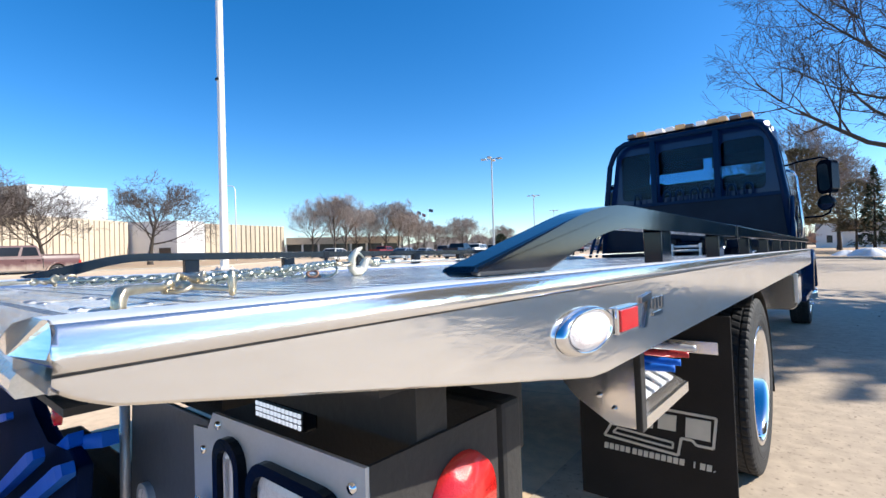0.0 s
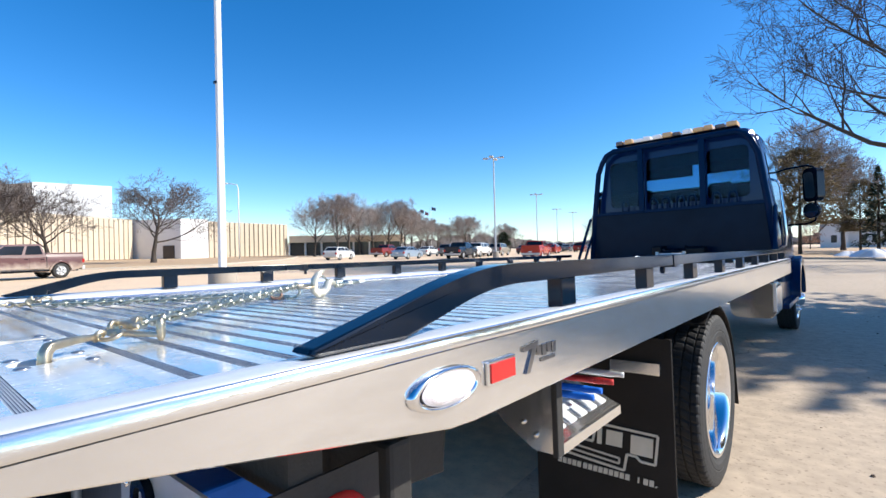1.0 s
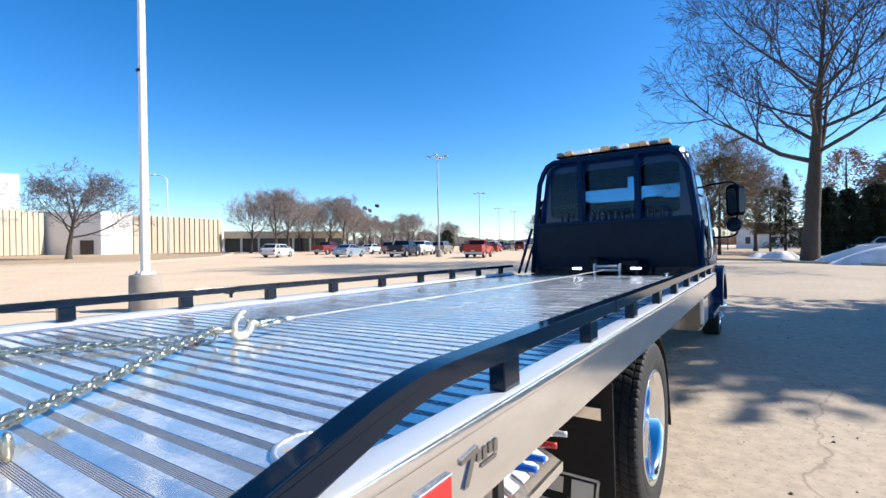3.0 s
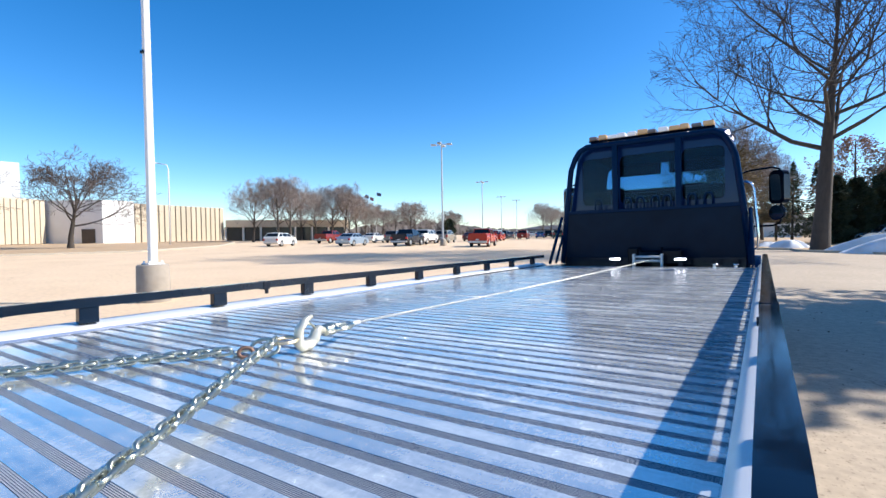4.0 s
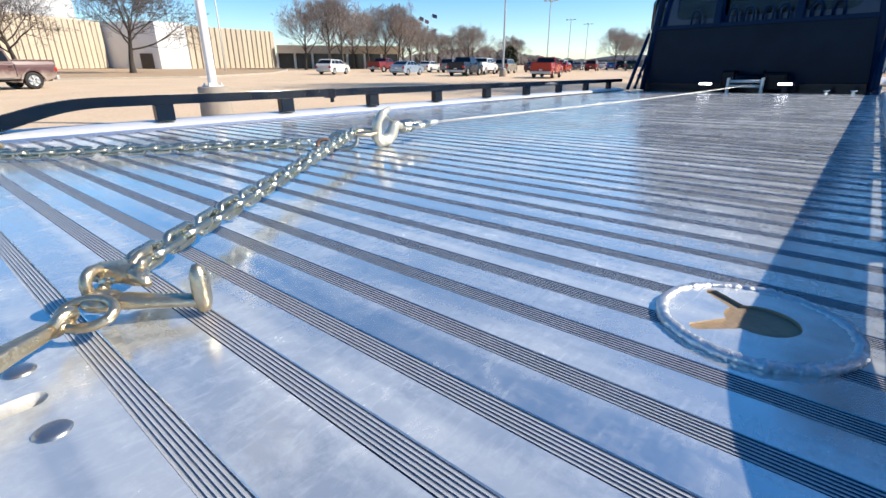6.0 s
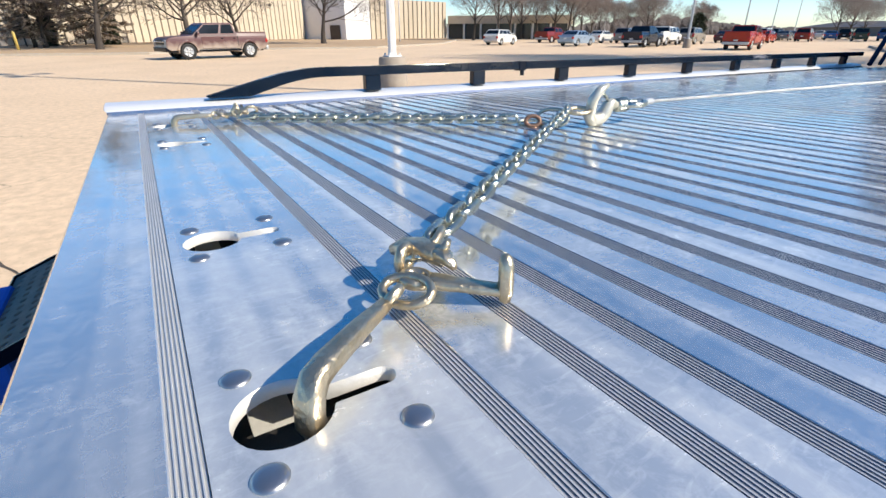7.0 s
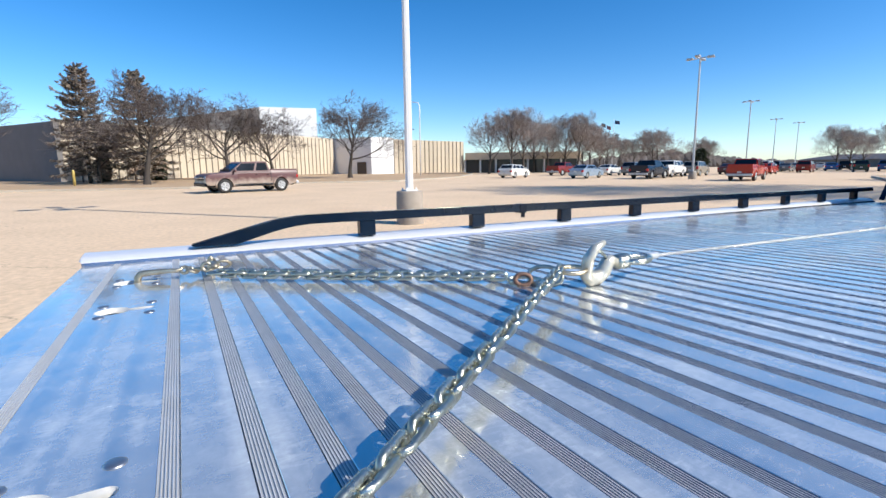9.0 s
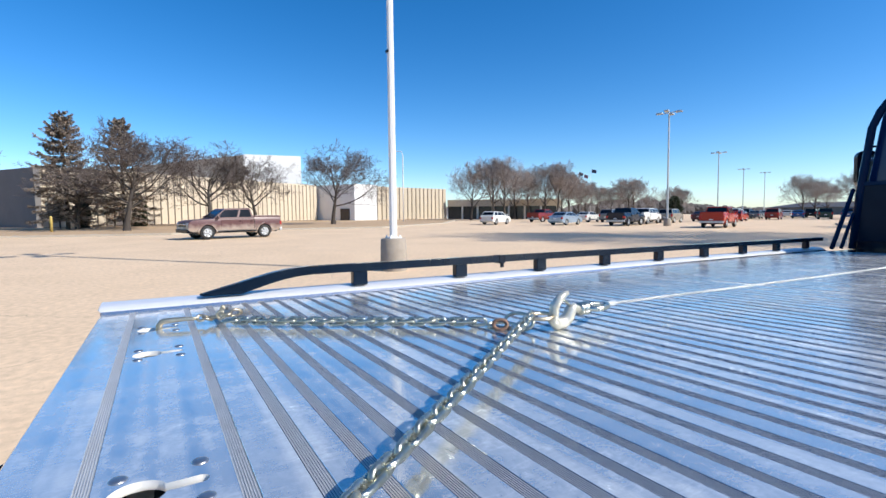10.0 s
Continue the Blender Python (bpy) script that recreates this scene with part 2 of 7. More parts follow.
def plank_material(name="mill_aluminium_plank", clean=0.95, dull=0.30, gloss=0.07):
    """Mill-finish aluminium: mirror-like where worn clean, milky where oxidised, with smears, stains and small scratches."""
    m = bpy.data.materials.new(name)
    m.use_nodes = True
    n, l = m.node_tree.nodes, m.node_tree.links
    b = n["Principled BSDF"]
    b.inputs["Specular IOR Level"].default_value = 0.05
    geo = n.new("ShaderNodeNewGeometry")
    info = n.new("ShaderNodeObjectInfo")

    def tex(scale, detail, stretch=(1, 1, 1), rough=0.6, warp=0.0, own=False):
        mp = n.new("ShaderNodeMapping")
        mp.inputs["Scale"].default_value = stretch
        l.new(geo.outputs["Position"], mp.inputs[0])
        t = n.new("ShaderNodeTexNoise")
        t.inputs["Scale"].default_value, t.inputs["Detail"].default_value = scale, detail
        t.inputs["Roughness"].default_value, t.inputs["Distortion"].default_value = rough, warp
        l.new(mp.outputs[0], t.inputs[0])
        if own:
            # each plank wears in its own way
            t.noise_dimensions = "4D"
            shift = n.new("ShaderNodeMath")
            shift.operation = "MULTIPLY"
            shift.inputs[1].default_value = 3.0
            l.new(info.outputs["Random"], shift.inputs[0])
            l.new(shift.outputs[0], t.inputs["W"])
        return t.outputs[0]

    def ramp(src, a, c, lo, hi):
        r = n.new("ShaderNodeMapRange")
        r.inputs["From Min"].default_value, r.inputs["From Max"].default_value = a, c
        r.inputs["To Min"].default_value, r.inputs["To Max"].default_value = lo, hi
        l.new(src, r.inputs[0])
        return r.outputs[0]

    def calc(op, a, c):
        k = n.new("ShaderNodeMath")
        k.operation, k.use_clamp = op, op != "MULTIPLY_ADD"
        for i, v in enumerate((a, c)):
            if isinstance(v, float):
                k.inputs[i].default_value = v
            else:
                l.new(v, k.inputs[i])
        return k.outputs[0]

    band = ramp(tex(1.0, 2, (0.22, 17, 1), 0.5, 0.0), 0.46, 0.58, 0.0, 1.0)
    streak = ramp(tex(2.0, 3, (2.6, 0.30, 1), 0.5, 0.15), 0.46, 0.64, 0.0, 1.0)
    cloud = ramp(tex(3.0, 5, (1, 0.55, 1), 0.6, 0.4, True), 0.44, 0.66, 0.0, 1.0)
    patch = ramp(tex(6.5, 3, (1, 1, 1), 0.5, 0.6), 0.40, 0.64, 0.35, 1.0)
    frost = calc("MULTIPLY", ramp(tex(30, 6, (0.8, 1.2, 1), 0.72, 0.3, True), 0.44, 0.70, 0.0, 1.0), patch)
    rub = calc("MULTIPLY", ramp(tex(75, 4, (1.4, 0.45, 1), 0.6, 1.1), 0.50, 0.70, 0.0, 1.0), patch)
    plank = ramp(info.outputs["Random"], 0.0, 1.0, 0.02, 0.13)
    milky = calc("ADD", calc("ADD", calc("MULTIPLY", cloud, 0.24), calc("MULTIPLY", frost, 0.30)), calc("ADD", plank, calc("ADD", calc("ADD", calc("MULTIPLY", rub, 0.16), calc("MULTIPLY", band, 0.17)), calc("MULTIPLY", streak, 0.08))))
    # milkiness grows toward the cab and toward the right side
    place = n.new("ShaderNodeSeparateXYZ")
    l.new(geo.outputs["Position"], place.inputs[0])
    milky = calc("ADD", milky, calc("ADD", ramp(place.outputs["Y"], 0.5, 2.6, 0.0, 0.16), ramp(place.outputs["X"], -0.2, 0.7, 0.0, 0.07)))
    col = n.new("ShaderNodeMix")
    col.data_type = "RGBA"
    col.inputs["A"].default_value, col.inputs["B"].default_value = (0.79, 0.795, 0.765, 1), (0.82, 0.82, 0.79, 1)
    l.new(milky, col.inputs["Factor"])
    stain = n.new("ShaderNodeMix")
    stain.data_type = "RGBA"
    stain.inputs["B"].default_value = (0.46, 0.40, 0.31, 1)
    l.new(col.outputs["Result"], stain.inputs["A"])
    l.new(ramp(tex(1.9, 4, (1, 1, 1), 0.5, 0.5), 0.60, 0.74, 0.0, 0.4), stain.inputs["Factor"])
    l.new(stain.outputs["Result"], b.inputs["Base Color"])
    l.new(ramp(milky, 0.0, 1.0, clean, dull), b.inputs["Metallic"])
    l.new(ramp(milky, 0.0, 1.0, gloss, gloss + 0.30), b.inputs["Roughness"])
    bp = n.new("ShaderNodeBump")
    bp.inputs["Strength"].default_value, bp.inputs["Distance"].default_value = 0.25, 0.004
    l.new(calc("ADD", calc("MULTIPLY", tex(9, 3, (0.6, 1.6, 1)), 0.5), calc("MULTIPLY", frost, 0.03)), bp.inputs["Height"])
    l.new(bp.outputs[0], b.inputs["Normal"])
    return m


M_PLANK = plank_material()
M_FOLD = material("fold_gap_shade", (0.20, 0.17, 0.14), 0.6, 0.2, (0.11, 0.095, 0.08), 30, 0.8)
M_SKIRT = material("clouded_aluminium_skirt", (0.93, 0.925, 0.915), 0.13, 0.93, (0.62, 0.605, 0.58), 3.6, 0.7, 0.05, 26, 0.10, (1, 0.7, 3.2))


def ground_material(name="bleached_lot_surface", tone=(0.78, 0.575, 0.375), tone2=(0.62, 0.45, 0.285), crack=0.16, grit=0.16):
    """Sun-bleached lot: sandy grey, blotched, with hairline cracks and dark seams."""
    m = material(name, tone, 0.9, 0.0, tone2, 0.35, 0.9, 0.09, 40, 0.05)
    n, l = m.node_tree.nodes, m.node_tree.links
    b = n["Principled BSDF"]
    base = b.inputs["Base Color"].links[0].from_socket
    co = n.new("ShaderNodeTexCoord")
    warp = n.new("ShaderNodeTexNoise")
    warp.inputs["Scale"].default_value, warp.inputs["Detail"].default_value = 0.8, 4
    l.new(co.outputs["Object"], warp.inputs[0])
    add = n.new("ShaderNodeMix")
    add.data_type = "RGBA"
    add.blend_type = "LINEAR_LIGHT"
    add.inputs["Factor"].default_value = 0.55
    l.new(co.outputs["Object"], add.inputs["A"])
    l.new(warp.outputs["Color"], add.inputs["B"])
    vor = n.new("ShaderNodeTexVoronoi")
    vor.feature = "DISTANCE_TO_EDGE"
    vor.inputs["Scale"].default_value = crack
    l.new(add.outputs["Result"], vor.inputs[0])
    edge = n.new("ShaderNodeMapRange")
    edge.inputs["From Min"].default_value, edge.inputs["From Max"].default_value = 0.0004, 0.0018
    edge.inputs["To Min"].default_value, edge.inputs["To Max"].default_value = 0.4, 0.0
    l.new(vor.outputs["Distance"], edge.inputs[0])
    peb = n.new("ShaderNodeTexNoise")
    peb.inputs["Scale"].default_value, peb.inputs["Detail"].default_value = 9.0, 8
    l.new(co.outputs["Object"], peb.inputs[0])
    pr = n.new("ShaderNodeMapRange")
    pr.inputs["From Min"].default_value, pr.inputs["From Max"].default_value = 0.35, 0.7
    pr.inputs["To Min"].default_value, pr.inputs["To Max"].default_value = 0.86, 1.10
    l.new(peb.outputs[0], pr.inputs[0])
    hsv = n.new("ShaderNodeHueSaturation")
    l.new(base, hsv.inputs["Color"])
    l.new(pr.outputs[0], hsv.inputs["Value"])
    mix = n.new("ShaderNodeMix")
    mix.data_type = "RGBA"
    mix.inputs["B"].default_value = (0.09, 0.07, 0.05, 1)
    chip = n.new("ShaderNodeTexNoise")
    chip.inputs["Scale"].default_value, chip.inputs["Detail"].default_value = 34.0, 3
    l.new(co.outputs["Object"], chip.inputs[0])
    cr = n.new("ShaderNodeMapRange")
    cr.inputs["From Min"].default_value, cr.inputs["From Max"].default_value = 0.60, 0.70
    cr.inputs["To Min"].default_value, cr.inputs["To Max"].default_value = 0.0, grit
    l.new(chip.outputs[0], cr.inputs[0])
    most = n.new("ShaderNodeMath")
    most.operation = "MAXIMUM"
    l.new(edge.outputs[0], most.inputs[0])
    l.new(cr.outputs[0], most.inputs[1])
    l.new(most.outputs[0], mix.inputs["Factor"])
    l.new(hsv.outputs[0], mix.inputs["A"])
    l.new(mix.outputs["Result"], b.inputs["Base Color"])
    return m


M_LOT = ground_material()
M_DRIVE = ground_material("darker_drive_surface", (0.53, 0.42, 0.305), (0.40, 0.315, 0.225), 0.11, 0.5)


# ---- mesh helpers ----
def box(bm, x0, x1, y0, y1, z0, z1, bevel=0.0, mat=0):
    vs = [bm.verts.new((x, y, z)) for z in (z0, z1) for y in (y0, y1) for x in (x0, x1)]
    fs = [bm.faces.new([vs[i] for i in f]) for f in ((0, 2, 3, 1), (4, 5, 7, 6), (0, 1, 5, 4), (2, 6, 7, 3), (0, 4, 6, 2), (1, 3, 7, 5))]
    for f in fs:
        f.material_index = mat
    if bevel:
        es = list({e for f in fs for e in f.edges})
        bmesh.ops.bevel(bm, geom=es, offset=bevel, segments=2, affect="EDGES", profile=0.5)
    return vs


def loft(bm, rings, closed=True, caps=True, mat=0, smooth=False):
    """Skin between rings of points with the same count."""
    vr = [[bm.verts.new(p) for p in r] for r in rings]
    k = len(rings[0])
    for a, b in zip(vr, vr[1:]):
        for i in range(k if closed else k - 1):
            f = bm.faces.new((a[i], a[(i + 1) % k], b[(i + 1) % k], b[i]))
            f.material_index, f.smooth = mat, smooth
    if caps and closed:
        for r in (vr[0][::-1], vr[-1]):
            f = bm.faces.new(r)
            f.material_index = mat
    return vr


def tube(bm, pts, r, sides=8, mat=0, caps=True, smooth=True, close=False):
    """A round bar along a line of points; r is one radius or one for each point."""
    pts = [Vector(p) for p in pts]
    rings, n = [], len(pts)
    up = None
    for i, p in enumerate(pts):
        a = pts[i - 1] if (i or close) else p
        b = pts[(i + 1) % n] if (i < n - 1 or close) else p
        d = (b - a).normalized()
        if up is None:
            up = d.orthogonal().normalized()
        up = (up - d * up.dot(d)).normalized()
        side = d.cross(up)
        rad = r[i] if isinstance(r, (list, tuple)) else r
        rings.append([p + (up * math.cos(t) + side * math.sin(t)) * rad for t in (2 * math.pi * k / sides for k in range(sides))])
    if close:
        vr = [[bm.verts.new(q) for q in ring] for ring in rings]
        for i in range(n):
            a, b = vr[i], vr[(i + 1) % n]
            # match the start of the last ring to the first
            shift = min(range(sides), key=lambda s: (a[0].co - b[s].co).length) if i == n - 1 else 0
            for k in range(sides):
                f = bm.faces.new((a[k], a[(k + 1) % sides], b[(k + 1 + shift) % sides], b[(k + shift) % sides]))
                f.material_index, f.smooth = mat, smooth
        return
    loft(bm, rings, True, caps, mat, smooth)


def lathe(bm, profile, centre, axis="x", sides=32, mat=0, smooth=True):
    """Turn (radius, offset along the axis) points about an axis through centre."""
    c = Vector(centre)
    rings = []
    for r, o in profile:
        ring = []
        for k in range(sides):
            t = 2 * math.pi * k / sides
            u, v = math.cos(t) * r, math.sin(t) * r
            ring.append(c + (Vector((o, u, v)) if axis == "x" else Vector((u, o, v)) if axis == "y" else Vector((u, v, o))))
        rings.append(ring)
    loft(bm, rings, True, False, mat, smooth)


def prism(bm, poly, axis, a, b, mat=0, bevel=0.0):
    """Extrude a polygon of 2D points along an axis from a to b."""
    def at(p, v):
        return (v, p[0], p[1]) if axis == "x" else (p[0], v, p[1]) if axis == "y" else (p[0], p[1], v)
    before = set(bm.edges)
    loft(bm, [[at(p, a) for p in poly], [at(p, b) for p in poly]], True, True, mat)
    if bevel:
        bmesh.ops.bevel(bm, geom=[e for e in bm.edges if e not in before], offset=bevel, segments=2, affect="EDGES", profile=0.5)


def rounded(x0, x1, z0, z1, r, n=5):
    pts = []
    for cx, cz, t0 in ((x1 - r, z0 + r, -90), (x1 - r, z1 - r, 0), (x0 + r, z1 - r, 90), (x0 + r, z0 + r, 180)):
        pts += [(cx + r * math.cos(radians(t0 + 90 * k / n)), cz + r * math.sin(radians(t0 + 90 * k / n))) for k in range(n + 1)]
    return pts


def circle(x, y, r, n=24, start=0.0, sweep=360.0):
    return [(x + r * math.cos(radians(start + sweep * k / n)), y + r * math.sin(radians(start + sweep * k / n))) for k in range(n if sweep == 360 else n + 1)]


def sheet_with_holes(bm, outer, holes, z, depth, mat=0, wall_mat=0):
    """A flat plate with real openings; the walls of each opening go down by depth."""
    loops = [[bm.verts.new((x, y, z)) for x, y in loop] for loop in (outer, *holes)]
    edges = [bm.edges.new((lp[i], lp[(i + 1) % len(lp)])) for lp in loops for i in range(len(lp))]
    res = bmesh.ops.triangle_fill(bm, use_beauty=True, use_dissolve=False, edges=edges, normal=(0, 0, 1))
    for f in res["geom"]:
        if isinstance(f, bmesh.types.BMFace):
            f.material_index = mat
    for lp in loops:
        low = [bm.verts.new((v.co.x, v.co.y, z - depth)) for v in lp]
        for i in range(len(lp)):
            j = (i + 1) % len(lp)
            f = bm.faces.new((lp[i], low[i], low[j], lp[j]))
            f.material_index = mat if lp is loops[0] else wall_mat
            f.smooth = lp is not loops[0]


def finish(name, bm, mats):
    bmesh.ops.recalc_face_normals(bm, faces=bm.faces)
    me = bpy.data.meshes.new(name)
    bm.to_mesh(me)
    bm.free()
    for m in mats if isinstance(mats, (list, tuple)) else (mats,):
        me.materials.append(m)
    return me


def part(name, bm, mats, parent, label=""):
    ob = new(name, bm if isinstance(bm, bpy.types.Mesh) else finish(name, bm, mats))
    ob.parent = parent
    if label:
        ob["label"] = label
    return ob


def thing(name, label, category, m=None, group="", kind=""):
    ob = new(name)
    ob.empty_display_size = 0.1
    ob.matrix_world = m if m is not None else Matrix()
    return tagged(ob, label, category, group, kind)


def setting(name, bm, mats, label):
    return tagged(new(name, finish(name, bm, mats)), label, name.split("_")[0], kind="structure")


def made(fn, *a, **k):
    bm = bmesh.new()
    fn(bm, *a, **k)
    return bm


# ---- ground ----
bm = bmesh.new()
rings = [[(r * math.cos(t), r * math.sin(t), 0) for t in (2 * math.pi * k / 48 for k in range(48))] for r in (8, 40, 160, 600, 2500)]
vr = loft(bm, rings, True, False)
bm.faces.new(vr[0])
setting("ground", bm, M_LOT, "sun-bleached sandy parking lot surface with hairline cracks")
# one open joint in the lot, beside the tail
bm = bmesh.new()
rnd = random.Random(21)
row = []
for k in range(61):
    x = -9.5 + 0.135 * k
    y = 0.42 * x + 0.30 + 0.05 * math.sin(1.9 * x) + rnd.uniform(-0.012, 0.012)
    w = rnd.uniform(0.005, 0.013)
    row.append((bm.verts.new((x, y - w, 0.004)), bm.verts.new((x, y + w, 0.004))))
for (a, b), (c, d) in zip(row, row[1:]):
    bm.faces.new((a, c, d, b))
setting("ground_joint", bm, M_JOINT, "narrow dark open joint in the lot surface")
# separate sheet added to make the lot darker and greyer on this side
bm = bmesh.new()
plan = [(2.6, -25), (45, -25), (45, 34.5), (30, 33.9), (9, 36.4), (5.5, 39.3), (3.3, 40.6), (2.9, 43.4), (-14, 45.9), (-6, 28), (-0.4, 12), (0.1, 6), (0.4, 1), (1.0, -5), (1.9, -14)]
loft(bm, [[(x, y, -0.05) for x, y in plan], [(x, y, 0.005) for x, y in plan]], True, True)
setting("pavement_drive", bm, M_DRIVE, "darker greyer sheet with exposed aggregate laid over the lot beside the truck")

# ---- tow truck ----
truck = thing("tow_truck", "dark blue rollback tow truck with a polished aluminium flatbed", "truck", TRUCK)
Z = 1.2                     # top of the deck, in the truck's frame
LEFT, RIGHT = -1.165, 1.192  # where the deck meets the side lips
PITCH, STRIP = 0.0685, 0.021
FRONT = 6.16


def ribs(y0, y1, n, depth=0.0013):
    """Profile of a strip of fine ridges between y0 and y1."""
    w = (y1 - y0) / n
    pts = []
    for k in range(n):
        a = y0 + k * w
        # flat ridge, sloping drop to a narrow floor, steep wall back up
        pts += [(a, Z - 0.0002), (a + w * 0.26, Z - 0.0002), (a + w * 0.40, Z - depth), (a + w * 0.95, Z - depth)]
    return pts + [(y1, Z - 0.0003)]


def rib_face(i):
    """Material slot of the i-th face of a ribbed strip: ridge and drop bright, floor mid-grey, steep wall painted
    shade-navy.
    """
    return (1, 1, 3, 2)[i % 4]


bm = bmesh.new()
box(bm, -1.16, 1.16, 0.32, FRONT - 0.02, 1.10, 1.165)
deck = part("deck", bm, M_UNDER, truck, "flatbed deck of transverse aluminium planks")
# dark plate added below the hook slots so they look shaded inside
part("tail_plate", made(box, -1.0, 0.86, 0.09, 0.30, 1.085, 1.095), M_UNDER, deck)
part("tail_angle", made(box, -1.0, 0.86, 0.150, 0.184, 1.138, 1.146), M_LINER, deck, "tan dusty angle under the hook slots")
for x in (-1.0, -0.57, -0.02, 0.48, 0.72):
    part("tail_stiffener", made(box, x - 0.03, x + 0.03, 0.06, 0.318, 1.10, 1.16), M_UNDER, deck)
for x in (-0.43, 0.43):
    part("sill", made(box, x - 0.05, x + 0.05, 0.45, FRONT, 0.93, 1.02), M_UNDER, deck)
for k in range(13):
    y = 0.42 + k * 0.46
    part("crossmember", made(box, -1.15, 1.15, y - 0.03, y + 0.03, 1.02, 1.098), M_UNDER, deck)


def flat_plank(name, y0, y1, n_ribs, y2):
    """One extrusion: a flat from y0 to y1, then a ribbed strip to y2."""
    b = bmesh.new()
    top = [(y0, Z - 0.03), (y0, Z - 0.0008), (y0 + 0.0008, Z), (y1 - 0.0022, Z)]
    nflat = len(top)
    # an open seam, then the ribs
    prof = top + [(y1 - 0.0020, Z - 0.0035), (y1 - 0.0008, Z - 0.0035)] + ribs(y1 - 0.0006, y2, n_ribs) + [(y2, Z - 0.03)]
    a = [b.verts.new((LEFT, *p)) for p in prof]
    c = [b.verts.new((RIGHT, *p)) for p in prof]
    for i in range(len(prof) - 1):
        f = b.faces.new((a[i], a[i + 1], c[i + 1], c[i]))
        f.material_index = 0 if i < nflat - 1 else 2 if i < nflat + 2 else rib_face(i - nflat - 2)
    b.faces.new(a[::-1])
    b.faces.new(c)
    return finish(name, b, (M_PLANK, M_RIDGE, M_GROOVESHADE, M_GROOVE))


# tail plank with rounded edge, hook plank with keyholes, then the repeat
b = bmesh.new()
prof = [(0.03, Z - 0.018), (0.003, Z - 0.018), (0.0, Z - 0.012), (0.001, Z - 0.006), (0.006, Z), (0.098, Z)]
prof2 = prof + ribs(0.0983, 0.118, 6) + [(0.118, Z - 0.03)]
a = [b.verts.new((LEFT, *p)) for p in prof2]
c = [b.verts.new((RIGHT, *p)) for p in prof2]
for i in range(len(prof2) - 1):
    f = b.faces.new((a[i], a[i + 1], c[i + 1], c[i]))
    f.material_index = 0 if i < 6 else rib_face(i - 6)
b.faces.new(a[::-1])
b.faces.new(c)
part("plank", finish("tail_plank", b, (M_PLANK, M_RIDGE, M_GROOVESHADE, M_GROOVE)), None, deck)

KEYHOLES = (0.722, 0.366, -0.40, -0.75)


def keyhole(x, y=0.168, r=0.034, slot=0.0105, tip=0.250):
    a0 = math.degrees(math.asin(slot / r))
    big = circle(x, y, r, 26, 90 + a0, 360 - 2 * a0)
    end = circle(x, tip - slot, slot, 8, 0, 180)
    return big + end


b = bmesh.new()
sheet_with_holes(b, [(LEFT, 0.1185), (RIGHT, 0.1185), (RIGHT, 0.280), (LEFT, 0.280)], [keyhole(x) for x in KEYHOLES], Z, 0.013, 0, 2)
pr = ribs(0.2803, 0.3005, 6) + [(0.3005, Z - 0.03)]
a = [b.verts.new((LEFT, *p)) for p in pr]
c = [b.verts.new((RIGHT, *p)) for p in pr]
for i in range(len(pr) - 1):
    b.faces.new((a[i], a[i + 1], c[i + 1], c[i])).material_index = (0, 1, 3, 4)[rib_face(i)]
part("plank", finish("hook_plank", b, (M_PLANK, M_RIDGE, M_LINER, M_GROOVESHADE, M_GROOVE)), None, deck, "plank with keyhole hook slots")

me = flat_plank("plank", 0.3185, 0.3185 + PITCH - STRIP - 0.0005, 6, 0.3185 + PITCH - 0.0005)
part("plank", flat_plank("first_plank", 0.301, 0.3185 + PITCH - STRIP - 0.0005, 6, 0.3185 + PITCH - 0.0005), None, deck)
count = int((FRONT - 0.3185) / PITCH)
for k in range(1, count):
    ob = part("plank", me, None, deck)
    ob.location = (0, k * PITCH, random.uniform(-0.0003, 0.0003) if k else 0.0)

# rivets round the keyholes
b = bmesh.new()
lathe(b, [(0.0115, -0.001), (0.0112, 0.0008), (0.009, 0.0022), (0.005, 0.003), (0.0001, 0.0031)], (0, 0, 0), "z", 20)
rivet_me = finish("rivet", b, M_RIVET)
for x in KEYHOLES:
    for dx in (-0.052, 0.051):
        for y in (0.14 if dx < 0 else 0.142, 0.242):
            ob = part("rivet", rivet_me, None, deck)
            ob.location = (x + dx, y + 0.006 * (y < 0.2), Z)

# welded anchor disc near the corner
DX, DY = 1.0925, 0.6885
disc = bmesh.new()
HX, HY, HR = 0.006, 0.004, 0.0300
spot = []
for k in range(48):
    a = 7.5 * k
    near_slot = [(d, n) for d, n in ((228, 0.066), (142, 0.064)) if abs(a - d) < 13]
    if near_slot:
        d, n = near_slot[0]
        if abs(a - d) < 4.0:
            # two corners of a narrow slot running out from the hole
            c, q = math.cos(radians(d)), math.sin(radians(d))
            spot += [(HX + c * n + q * 0.0062, HY + q * n - c * 0.0062), (HX + c * (n + 0.004), HY + q * (n + 0.004)), (HX + c * n - q * 0.0062, HY + q * n + c * 0.0062)]
        continue
    spot.append((HX + HR * math.cos(radians(a)), HY + HR * math.sin(radians(a))))
sheet_with_holes(disc, circle(0, 0, 0.0735, 56), [spot], 0.0042, 0.0036, 0, 1)
for v in disc.verts:
    v.co += Vector((DX, DY, Z))
anchor = part("anchor_disc", disc, (M_PLANK, M_SOCKET), truck, "round aluminium anchor plate welded into the deck")
# shallow brown disc over the planks, darkened for the shade of a hole
sb = bmesh.new()
